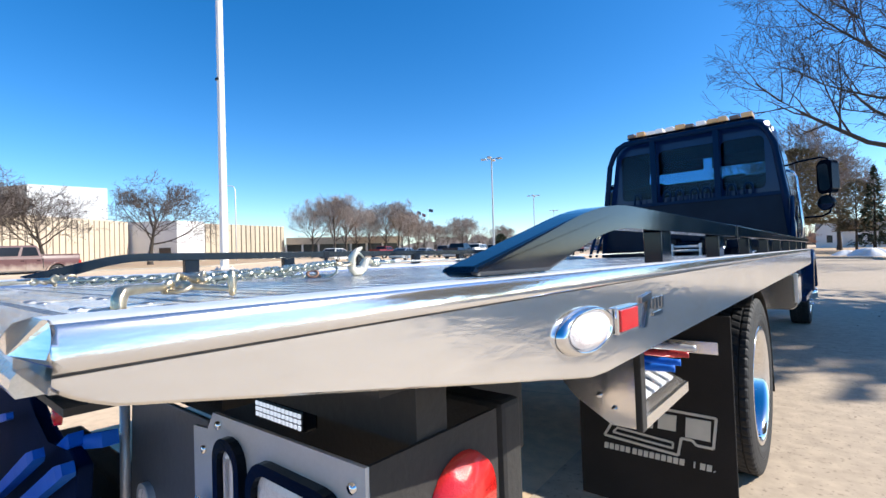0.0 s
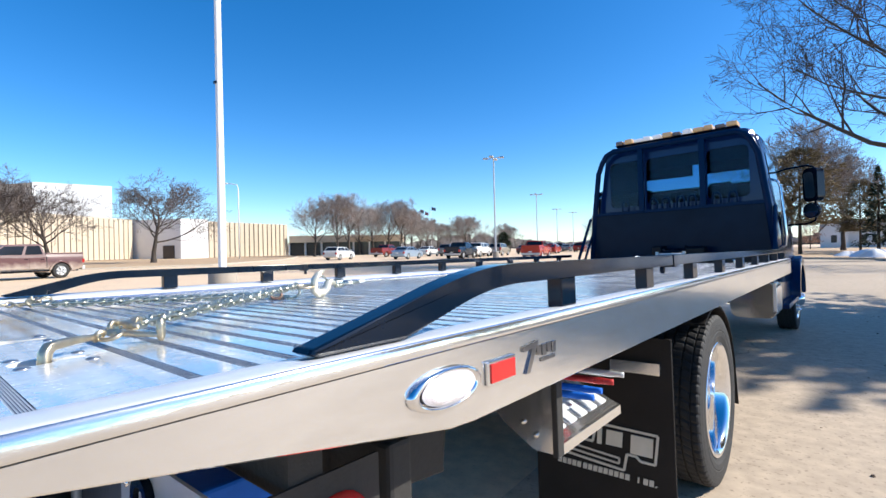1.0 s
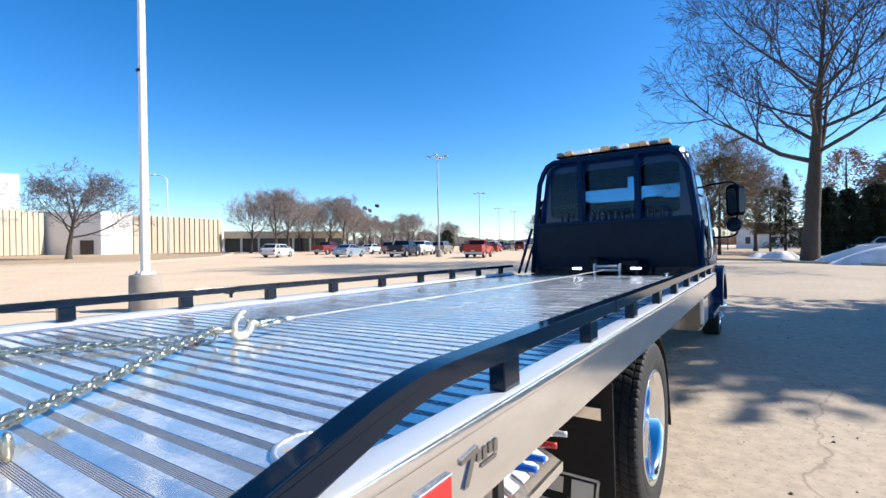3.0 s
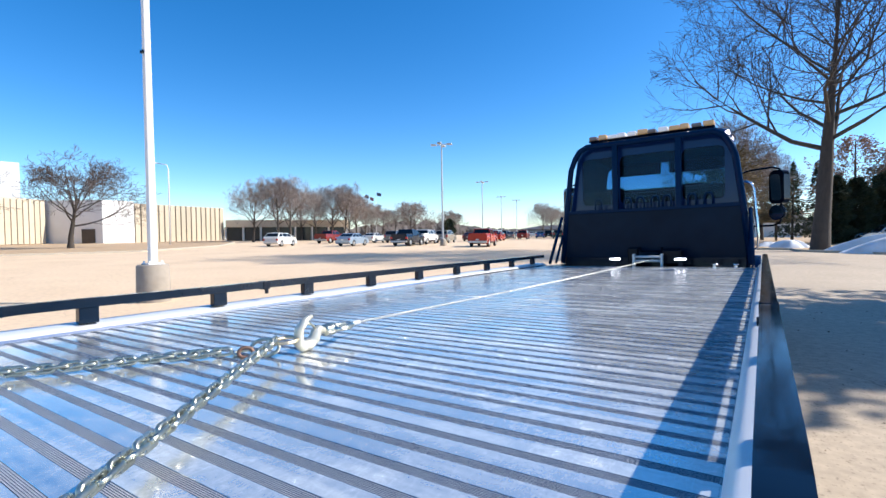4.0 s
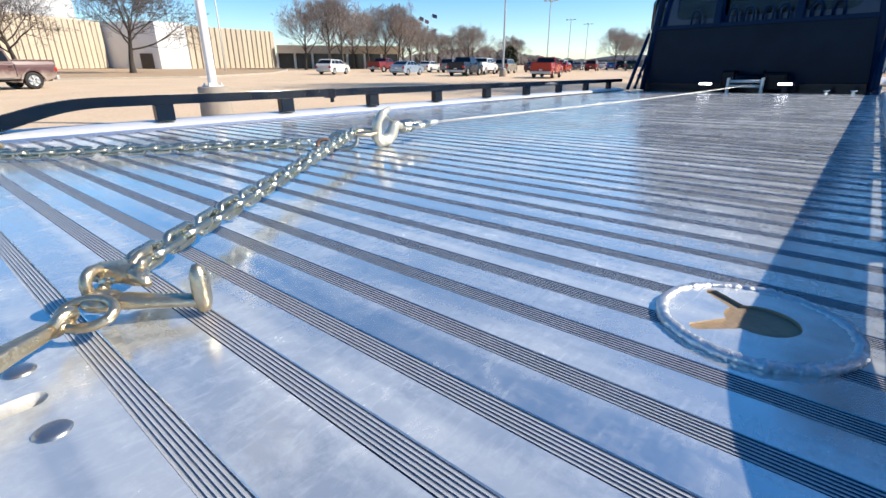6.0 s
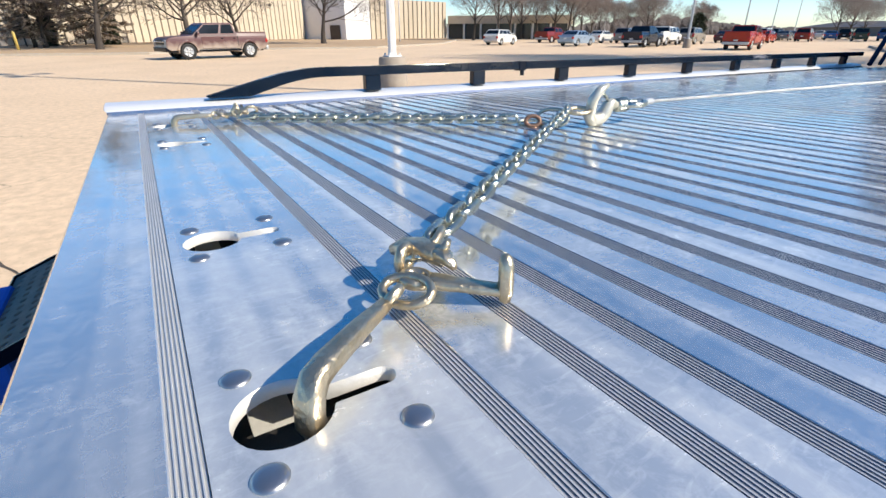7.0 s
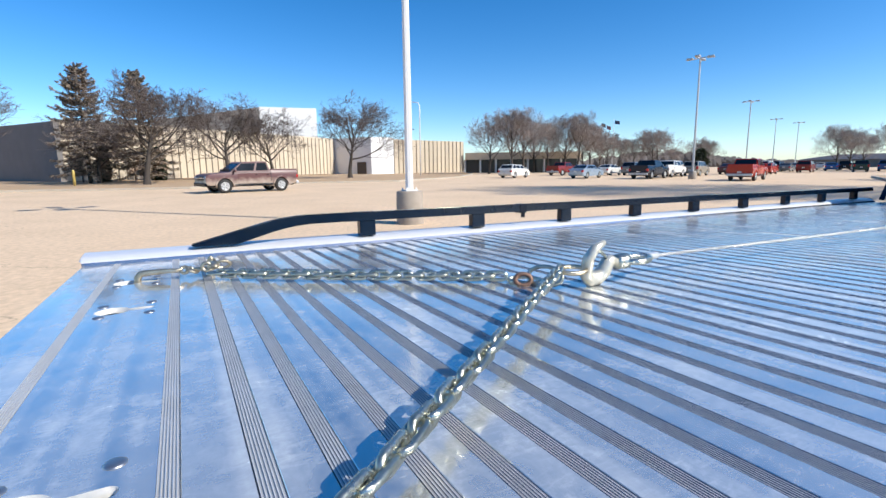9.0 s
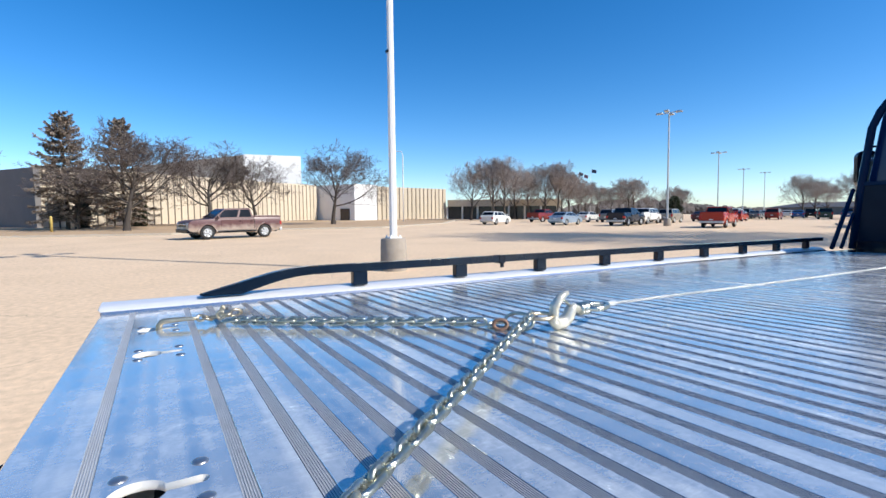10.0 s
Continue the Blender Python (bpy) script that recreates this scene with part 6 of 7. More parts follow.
def vehicle(kind, mat, x, y, heading, label, z=0.0):
    """A parked vehicle. Its nose points along +y before turning by heading degrees."""
    L, W, af, ar, r, low, cab_line = SHAPES[kind]
    v = thing("pickup_truck" if kind == "pickup" else "car", label, "pickup" if kind == "pickup" else "car",
              Matrix.Translation((x, y, z)) @ Matrix.Rotation(radians(heading), 4, "Z"), "parked vehicles")
    w = W / 2
    # lower body, with wheel arches cut into its outline
    bottom = low[-2][1]
    outline = list(low)
    arches = []
    for a in (af, ar):
        arches.append([(a - (r + 0.07) * math.cos(radians(t)), r + (r + 0.07) * math.sin(radians(t))) for t in range(-10, 191, 20)])
    outline = outline[:-1] + [(af + r + 0.1, low[-2][1])] + arches[0][::-1] + [(0.2, bottom)] + arches[1][::-1] + [low[-1]]
    bm = bmesh.new()
    rings = []
    for f, dz in ((-1.0, 0.0), (-0.965, 0.0), (0.965, 0.0), (1.0, 0.0)):
        k = 0.985 if abs(f) == 1.0 else 1.0
        rings.append([(f * w, py * k, 0.7 + (pz - 0.7) * (0.97 if abs(f) == 1.0 and pz > 0.5 else 1)) for py, pz in outline])
    vr = [[bm.verts.new(p) for p in ring] for ring in rings]
    for a, c in zip(vr, vr[1:]):
        for i in range(len(outline)):
            j = (i + 1) % len(outline)
            f = bm.faces.new((a[i], a[j], c[j], c[i]))
    for ring in (vr[0], vr[-1]):
        es = [bm.edges.get((ring[i], ring[(i + 1) % len(ring)])) for i in range(len(ring))]
        bmesh.ops.triangle_fill(bm, use_beauty=True, edges=es)
    if kind == "pickup":
        # sides belly out at the middle and lean in toward the shoulder
        for zc in (0.56, 0.68, 0.80, 0.92, 1.04, 1.14):
            bmesh.ops.bisect_plane(bm, geom=bm.verts[:] + bm.edges[:] + bm.faces[:], plane_co=(0, 0, zc), plane_no=(0, 0, 1))
        for q in bm.verts:
            if abs(q.co.x) > w * 0.9:
                q.co.x *= 1.0 - 0.075 * ((q.co.z - 0.82) / 0.42) ** 2
    body = part("body", bm, mat, v)
    # cabin
    zb, zt = min(p[1] for p in cab_line), max(p[1] for p in cab_line)
    bm = bmesh.new()
    def at(py, pz, side, out=0.0):
        return (side * (w * (0.97 - 0.17 * (pz - zb) / (zt - zb)) + out), py, pz)
    roof_in = [(py, pz) for py, pz in cab_line]
    loft(bm, [[at(py, pz, s) for py, pz in roof_in] for s in (-1, 1)], True, True)
    bmesh.ops.bevel(bm, geom=[e for e in bm.edges if all(q.co.z > zb + 0.1 for q in e.verts)], offset=0.07, segments=2, affect="EDGES", profile=0.5)
    part("cabin", bm, mat, v)
    # glass: sides split by a pillar, windscreen, rear window
    def inset(p, q, f):
        return (p[0] + (q[0] - p[0]) * f, p[1] + (q[1] - p[1]) * f)
    f0, f1, b1, b0 = cab_line
    lo_f, hi_f, hi_b, lo_b = inset(f0, f1, 0.14), inset(f0, f1, 0.86), inset(b0, b1, 0.86), inset(b0, b1, 0.14)
    cut = [0.0, 0.56, 0.62, 1.0] if kind == "pickup" else [0.0, 0.33, 0.36, 0.68, 0.71, 1.0]
    for side in (-1, 1):
        for c0, c1 in zip(cut[::2], cut[1::2]):
            c0, c1 = max(c0, 0.05), min(c1, 0.95)
            quad = [inset(lo_f, lo_b, c0), inset(lo_f, lo_b, c1), inset(hi_f, hi_b, c1), inset(hi_f, hi_b, c0)]
            bm = bmesh.new()
            loft(bm, [[at(py, pz, side, o) for py, pz in quad] for o in (-0.01, 0.006)], True, True)
            part("side_window", bm, M_GLASS, v)
    for nm, p, q in (("windscreen", f0, f1), ("rear_window", b0, b1)):
        a, c = inset(p, q, 0.14), inset(p, q, 0.84)
        d = 1 if nm == "windscreen" else -1
        bm = bmesh.new()
        loft(bm, [[(at(*a, 1)[0] * -0.9, a[0] + o, a[1] + abs(o)), (at(*a, 1)[0] * 0.9, a[0] + o, a[1] + abs(o)), (at(*c, 1)[0] * 0.88, c[0] + o, c[1] + abs(o)), (at(*c, 1)[0] * -0.88, c[0] + o, c[1] + abs(o))] for o in (-0.01 * d, 0.015 * d)], True, True)
        part(nm, bm, M_GLASS, v)
    # doors stand a little proud, with handles
    spans = ((0.95, -0.28), (-0.31, -0.98)) if kind == "pickup" else ((0.85, -0.18), (-0.22, -1.0))
    for side in (-1, 1):
        for d0, d1 in spans:
            xa, xb = sorted((side * (w - 0.004), side * (w + 0.007)))
            bm = bmesh.new()
            box(bm, xa, xb, d1, d0, low[-2][1] + 0.08, zb - 0.04, 0.004)
            door = part("door", bm, mat, v)
            bm = bmesh.new()
            xa, xb = sorted((side * (w + 0.005), side * (w + 0.03)))
            box(bm, xa, xb, d1 + 0.05, d1 + 0.2, zb - 0.16, zb - 0.125, 0.006)
            part("door_handle", bm, M_SATIN, door)
    front, rear = max(p[0] for p in low), min(p[0] for p in low)
    for s in (-1, 1):
        bm = bmesh.new()
        zr = 0.78 if kind in ("sedan", "hatch") else 0.9
        box(bm, min(s * (w - 0.22), s * (w + 0.003)), max(s * (w - 0.22), s * (w + 0.003)), rear - 0.012, rear + 0.12, zr - 0.1, zr + (0.12 if kind != "suv" else 0.25), 0.02)
        part("tail_lamp", bm, M_TAIL, v)
        bm = bmesh.new()
        box(bm, min(s * (w - 0.36), s * (w - 0.05)), max(s * (w - 0.36), s * (w - 0.05)), front - 0.3, front - (0.045 if kind != "pickup" else 0.012), 0.66 if kind != "pickup" else 0.84, 0.8 if kind != "pickup" else 0.97, 0.03)
        part("headlamp", bm, M_HEAD, v)
        bm = bmesh.new()
        box(bm, min(s * w, s * (w + 0.2)), max(s * w, s * (w + 0.2)), f0[0] - 0.32, f0[0] - 0.2, f0[1] + 0.03, f0[1] + 0.2, 0.03)
        part("door_mirror", bm, mat, v)
    bm = bmesh.new()
    box(bm, -w + 0.04, w - 0.04, rear - 0.06, rear + 0.1, 0.42, 0.62, 0.03)
    part("rear_bumper", bm, M_GALV if kind == "pickup" else mat, v)
    bm = bmesh.new()
    box(bm, -w + 0.04, w - 0.04, front - 0.1, front + 0.06, 0.4, 0.62, 0.03)
    part("front_bumper", bm, M_SATIN if kind == "pickup" else mat, v)
    bm = bmesh.new()
    box(bm, -0.45 if kind != "pickup" else -0.65, 0.45 if kind != "pickup" else 0.65, front - 0.12, front - 0.01, 0.66, 0.84 if kind != "pickup" else 0.98, 0.02)
    part("grille", bm, M_SATIN, v)
    bm = bmesh.new()
    box(bm, -0.16, 0.16, rear - 0.068, rear - 0.05, 0.68, 0.78)
    part("rear_plate", bm, M_PLATE, v)
    if kind == "pickup":
        # open bed: dark floor inside, walls stand proud
        bm = bmesh.new()
        box(bm, -w + 0.1, w - 0.1, -2.72, -1.12, 1.31, 1.326)
        part("bed_liner", bm, M_UNDER, v)
        for a, b, c, d in ((-w + 0.07, -w + 0.14, -2.83, -1.09), (w - 0.14, w - 0.07, -2.83, -1.09), (-w + 0.14, w - 0.14, -2.83, -2.76)):
            bm = bmesh.new()
            box(bm, a, b, c, d, 1.29, 1.37, 0.02)
            part("bed_rail", bm, mat, v)
        # dark gap between cab and bed, flared arches, rocker step and side trim
        for side in (-1, 1):
            bm = bmesh.new()
            xa, xb = sorted((side * (w - 0.03), side * (w + 0.004)))
            box(bm, xa, xb, -1.075, -1.045, 0.62, 1.16)
            part("body_gap", bm, M_UNDER, v)
            for a in (af, ar):
                bm = bmesh.new()
                flare = [(a - (r + 0.075) * math.cos(radians(t)), r + (r + 0.075) * math.sin(radians(t))) for t in range(4, 177, 12)]
                lip = [(a - (r + 0.165) * math.cos(radians(t)), r + (r + 0.155) * math.sin(radians(t))) for t in range(4, 177, 12)]
                xa, xb = sorted((side * (w - 0.04), side * (w + 0.028)))
                prism(bm, lip + flare[::-1], "x", xa, xb, 0, 0.012)
                part("wheel_arch", bm, mat, v)
            bm = bmesh.new()
            xa, xb = sorted((side * (w - 0.12), side * (w - 0.01)))
            box(bm, xa, xb, -1.18, 1.18, 0.40, 0.50, 0.02)
            part("rocker_step", bm, M_SATIN, v)
        bm = bmesh.new()
        box(bm, -w + 0.16, w - 0.16, -2.6, 2.5, 0.36, 0.72, 0.02)
        part("underbody", bm, M_UNDER, v)
        bm = bmesh.new()
        box(bm, -0.70, 0.70, front - 0.02, front + 0.015, 0.86, 0.90, 0.006)
        part("grille_bar", bm, M_CHROME, v)
    # wheels
    tb = bmesh.new()
    lathe(tb, [(r * 0.62, -0.1), (r * 0.9, -0.115), (r, -0.085), (r, 0.085), (r * 0.9, 0.115), (r * 0.62, 0.1)], (0, 0, 0), "x", 22)
    tyre = finish("tyre", tb, M_RUBBER)
    for s in (-1, 1):
        for a in (af, ar):
            hub = new("wheel")
            hub.parent = v
            hub.location = (s * (w - 0.12), a, r)
            part("tyre", tyre, None, hub)
            rb = bmesh.new()
            e = s * 0.1
            lathe(rb, [(r * 0.64, e * 0.95), (r * 0.60, e * 1.02), (r * 0.52, e * 0.75), (r * 0.2, e * 0.8), (r * 0.15, e * 0.98), (0.0001, e)], (0, 0, 0), "x", 20)
            for k in range(5):
                t = 2 * math.pi * k / 5
                c, q = math.cos(t), math.sin(t)
                tube(rb, [(e * 0.88, 0.15 * r * c, 0.15 * r * q), (e * 0.92, 0.58 * r * c, 0.58 * r * q)], [0.045, 0.06], 4)
            part("rim", rb, M_GALV, hub)
    return v


P_MAROON = paint("maroon_paint", (0.10, 0.045, 0.046), 0.3)
P_DUSTY = paint("dusty_maroon_paint", (0.11, 0.048, 0.05), 0.3)


def dust_over(m, dust=(0.40, 0.33, 0.27), z0=0.86, z1=0.58):
    """Road dust on a painted body: patchy, thicker toward the sills."""
    n, l = m.node_tree.nodes, m.node_tree.links
    b = n["Principled BSDF"]
    base = b.inputs["Base Color"].links[0].from_socket
    co = n.new("ShaderNodeTexCoord")
    split = n.new("ShaderNodeSeparateXYZ")
    l.new(co.outputs["Object"], split.inputs[0])
    blotch = n.new("ShaderNodeTexNoise")
    blotch.inputs["Scale"].default_value, blotch.inputs["Detail"].default_value = 3.0, 5
    l.new(co.outputs["Object"], blotch.inputs[0])
    add = n.new("ShaderNodeMath")
    add.operation = "MULTIPLY_ADD"
    add.inputs[1].default_value = 0.55
    l.new(blotch.outputs[0], add.inputs[0])
    l.new(split.outputs[2], add.inputs[2])
    amount = n.new("ShaderNodeMapRange")
    amount.inputs["From Min"].default_value, amount.inputs["From Max"].default_value = z1 + 0.27, z0 + 0.32
    amount.inputs["To Min"].default_value, amount.inputs["To Max"].default_value = 0.85, 0.05
    l.new(add.outputs[0], amount.inputs[0])
    mix = n.new("ShaderNodeMix")
    mix.data_type = "RGBA"
    mix.inputs["B"].default_value = (*dust, 1)
    l.new(amount.outputs[0], mix.inputs["Factor"])
    l.new(base, mix.inputs["A"])
    l.new(mix.outputs["Result"], b.inputs["Base Color"])


dust_over(P_DUSTY)
P_WHITE = paint("white_car_paint", (0.72, 0.71, 0.67))
P_LTBLUE = paint("light_blue_paint", (0.42, 0.52, 0.62), 0.2, 0.4)
P_DKBLUE = paint("navy_paint", (0.008, 0.014, 0.03))
P_RED = paint("red_truck_paint", (0.38, 0.035, 0.02))
P_DKRED = paint("dark_red_paint", (0.2, 0.03, 0.025))
P_BEIGE = paint("beige_paint", (0.40, 0.36, 0.29), 0.25, 0.3)
P_GREY = paint("grey_paint", (0.22, 0.23, 0.24), 0.25, 0.4)
P_SILVER = paint("silver_paint", (0.55, 0.56, 0.57), 0.25, 0.6)
P_BLACK = paint("black_car_paint", (0.02, 0.02, 0.022))
P_GREEN = paint("dark_green_paint", (0.03, 0.06, 0.05))
P_MIDBLUE = paint("mid_blue_paint", (0.03, 0.09, 0.25))

vehicle("pickup", P_DUSTY, -30.9, 4.1, 195.6, "maroon extended-cab pickup caked with pale road dust on its flanks")
H2 = 17
vehicle("hatch", P_WHITE, -44.9, 35.2, 24, "white hatchback parked on the lot")
vehicle("pickup", P_DKRED, -50.9, 48.4, H2, "dark red pickup parked in the row")
vehicle("sedan", P_LTBLUE, -37.6, 39.4, H2, "light blue sedan parked in the row")
vehicle("sedan", P_WHITE, -46.0, 52.3, H2, "white sedan parked in the row")
vehicle("suv", P_GREY, -43.2, 54.0, H2, "grey estate car parked in the row")
vehicle("pickup", P_DKBLUE, -31.9, 42.4, H2, "navy blue pickup parked in the row")
vehicle("pickup", P_WHITE, -34.4, 48.9, H2, "white pickup parked in the row")
vehicle("pickup", P_SILVER, -39.9, 57.4, H2, "silver pickup parked in the row")
vehicle("suv", P_BEIGE, -35.8, 55.9, H2, "beige estate car parked beside a lamp base")
vehicle("sedan", P_MAROON, -37.6, 66, H2, "maroon sedan parked far down the lot")
vehicle("van", P_WHITE, -37.8, 75, H2, "white minivan parked far down the lot")
vehicle("pickup", P_RED, -22.8, 43.4, H2, "bright red pickup parked on the lot")
for kd, pt, fx, d, lb in (("sedan", P_RED, 1318, 78, "red sedan parked far down the lot"), ("sedan", P_BLACK, 1322, 92, "black sedan parked far down the lot"), ("suv", P_DKBLUE, 1335, 104, "dark blue car parked in the far row"),
                          ("sedan", P_GREY, 1350, 100, "grey sedan parked in the far row"), ("suv", P_DKRED, 1382, 92, "dark red estate car parked in the far row"), ("sedan", P_SILVER, 1366, 112, "silver sedan parked in the far row"),
                          ("sedan", P_MIDBLUE, 1422, 108, "blue sedan parked in the far row"), ("suv", P_GREEN, 1464, 98, "dark green estate car parked in the far row"), ("van", P_MIDBLUE, 1500, 105, "blue van parked in the far row"),
                          ("sedan", P_WHITE, 1405, 122, "white sedan parked in the far row"), ("suv", P_BLACK, 1443, 120, "black estate car parked in the far row"), ("sedan", P_BEIGE, 1300, 118, "beige sedan parked in the far row")):
    # bearing from the walk's end across the lot
    b = 0.5127 - (fx - 1272) * 0.000833
    vehicle(kd, pt, 0.83 - d * math.sin(b), 0.34 + d * math.cos(b), H2 + random.uniform(-8, 8), lb)
vehicle("suv", P_SILVER, 10.6, 57.0, 100, "silver car parked by the evergreens behind old snow", z=0.11)

# ---- trees ----
def bare_tree(seed, height, fork, spread, counts, base_r, min_r, tropism=0.25, sides=(9, 6, 4, 3, 3), flare=1.25, leader=0.72, wide=0.0, thin=0.42, sway=0.05, taper=0.0):
    """Vertices and faces of trunk and limbs, and of the twigs, of a leafless tree."""
    rnd = random.Random(seed)
    out = [([], []), ([], [])]

    def bar(pts, rads, n, k):
        vs, fs = out[k]
        first = len(vs)
        for i, p in enumerate(pts):
            d = (pts[min(i + 1, len(pts) - 1)] - pts[max(i - 1, 0)]).normalized()
            u = d.orthogonal().normalized()
            w = d.cross(u)
            for j in range(n):
                t = 2 * math.pi * j / n
                q = p + (u * math.cos(t) + w * math.sin(t)) * rads[i]
                vs.append((q.x, q.y, q.z))
        for i in range(len(pts) - 1):
            for j in range(n):
                a, b = first + i * n + j, first + i * n + (j + 1) % n
                fs.append((a, b, b + n, a + n))

    def grow(p, d, length, r, level):
        segs = (9, 5, 4, 3, 2)[min(level, 4)]
        pts, rads = [p], [r]
        for i in range(segs):
            wob = (sway, 0.13, 0.14, 0.12, 0.10)[min(level, 4)]
            d = (d + Vector((rnd.gauss(0, wob), rnd.gauss(0, wob), rnd.gauss(0, wob) + tropism * (0.0 if level == 0 else 0.35)))).normalized()
            p = p + d * (length / segs)
            pts.append(p)
            f = (i + 1) / segs
            rads.append(max(min_r, r * (1 - 0.75 * f if level else (1 - 0.8 * f) * (1 - taper * min(1, max(0, 2.5 * (f - fork / length)))))))
        if level == 0:
            rads[0] = r * flare
        bar(pts, rads, sides[min(level, 4)], 0 if level < 2 else 1)
        if level >= len(counts):
            return
        n = counts[level]
        for k in range(n):
            lo = fork / length if level == 0 else 0.22
            f = lo + (1 - lo) * ((k + rnd.random()) / n) ** (0.9 if level == 0 else 0.8)
            f = min(f, 0.98)
            i = min(int(f * segs), segs - 1)
            q = pts[i].lerp(pts[i + 1], f * segs - i)
            base = (pts[i + 1] - pts[i]).normalized()
            az = rnd.uniform(0, 2 * math.pi) if level else 2.4 * k + rnd.uniform(-0.4, 0.4)
            u = base.orthogonal().normalized()
            side = u * math.cos(az) + base.cross(u) * math.sin(az)
            open_ = rnd.uniform(0.6, 1.1) if level else rnd.uniform(0.75, 1.25) - 0.45 * f + wide
            dd = (base * math.cos(open_) + side * math.sin(open_)).normalized()
            if level == 0:
                ln = spread * rnd.uniform(0.8, 1.1) * (1.0 - 0.45 * (f - lo) / (1 - lo))
            else:
                ln = length * rnd.uniform(0.45, 0.72) * (1.1 - 0.5 * f)
            rr = max(min_r, (rads[i] * (0.55 if level else thin)))
            grow(q, dd, ln, rr, level + 1)

    grow(Vector((0, 0, 0)), Vector((0, 0, 1)), height * leader, base_r, 0)
    return out


def tree_meshes(name, *a, bark=M_BARK, twig=M_TWIG, **k):
    res = []
    for (vs, fs), nm, m in zip(bare_tree(*a, **k), ("trunk", "crown"), (bark, twig)):
        me = bpy.data.meshes.new(nm)
        me.from_pydata(vs, [], fs)
        me.materials.append(m)
        me.polygons.foreach_set("use_smooth", [nm == "trunk"] * len(fs))
        res.append(me)
    return res


def plant(meshes, x, y, scale, turn, label, z=0.0, name="tree", squash=1.0):
    t = thing(name, label, "tree", Matrix.Translation((x, y, z)) @ Matrix.Rotation(radians(turn), 4, "Z"), "bare trees")
    t.scale = (scale * squash, scale * squash, scale)
    for me, nm in zip(meshes, ("trunk", "crown")):
        part(nm, me, None, t)
    return t


BIGOAK = tree_meshes("oak", 23, 24.0, 6.2, 10.4, (34, 11, 8, 4), 0.53, 0.0125, tropism=0.22, flare=1.15, leader=0.92, wide=0.17, taper=0.58, thin=0.40, sway=0.016, twig=M_OAKTWIG)
plant(BIGOAK, 4.5, 42.1, 1.0, 20, "large bare oak with a thick grey trunk on the lawn", 0.05)
LOW = [tree_meshes("low", 31 + k, 9.5, 1.8, 5.6, (14, 9, 6, 5), 0.22, 0.011, tropism=0.2, leader=0.52, wide=0.16, thin=0.55) for k in range(2)]
for k, (x, y, s, t) in enumerate(((-57.0, 19.1, 1.08, 0), (-47.2, -2.0, 1.0, 80), (-59.0, 5.4, 1.1, 150), (-60.5, 10.6, 0.95, 220), (-47.5, -13.5, 0.95, 300), (-55, -6.2, 0.75, 30))):
    plant(LOW[k % 2], x, y, s, t, "spreading bare ornamental tree on the dry verge", 0.1, squash=1.2)
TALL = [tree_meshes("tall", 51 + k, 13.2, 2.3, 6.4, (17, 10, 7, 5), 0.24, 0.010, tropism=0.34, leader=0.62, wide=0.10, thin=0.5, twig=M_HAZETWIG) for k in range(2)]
row = []
for px, d, h in ((838, 86, 10.2), (878, 84, 11.0), (898, 88, 11.3), (915, 98, 10.6), (940, 96, 9.3), (968, 98, 11.4), (990, 94, 10.6), (1012, 104, 10.2), (1000, 110, 9.0), (1028, 108, 8.4), (1040, 112, 8.0), (1062, 116, 7.4), (1085, 118, 7.0), (1118, 112, 8.9), (1128, 120, 8.6), (1150, 150, 6.0),
                 (1192, 124, 7.0), (1212, 126, 6.8), (1428, 128, 8.8), (1448, 134, 8.6), (1470, 150, 7.6), (1525, 118, 8.6), (1550, 112, 9.0), (1582, 100, 10)):
    b = math.atan((784 - px) / 840.7) + radians(59.3)
    row.append((0.83 - d * math.sin(b), 0.34 + d * math.cos(b), h))
for k, (x, y, h) in enumerate(row):
    plant(TALL[k % 2], x, y, h / 12.0, 67 * k, "bare grey-brown tree behind the parked cars", squash=1.2 if h < 9.5 else 1.05)


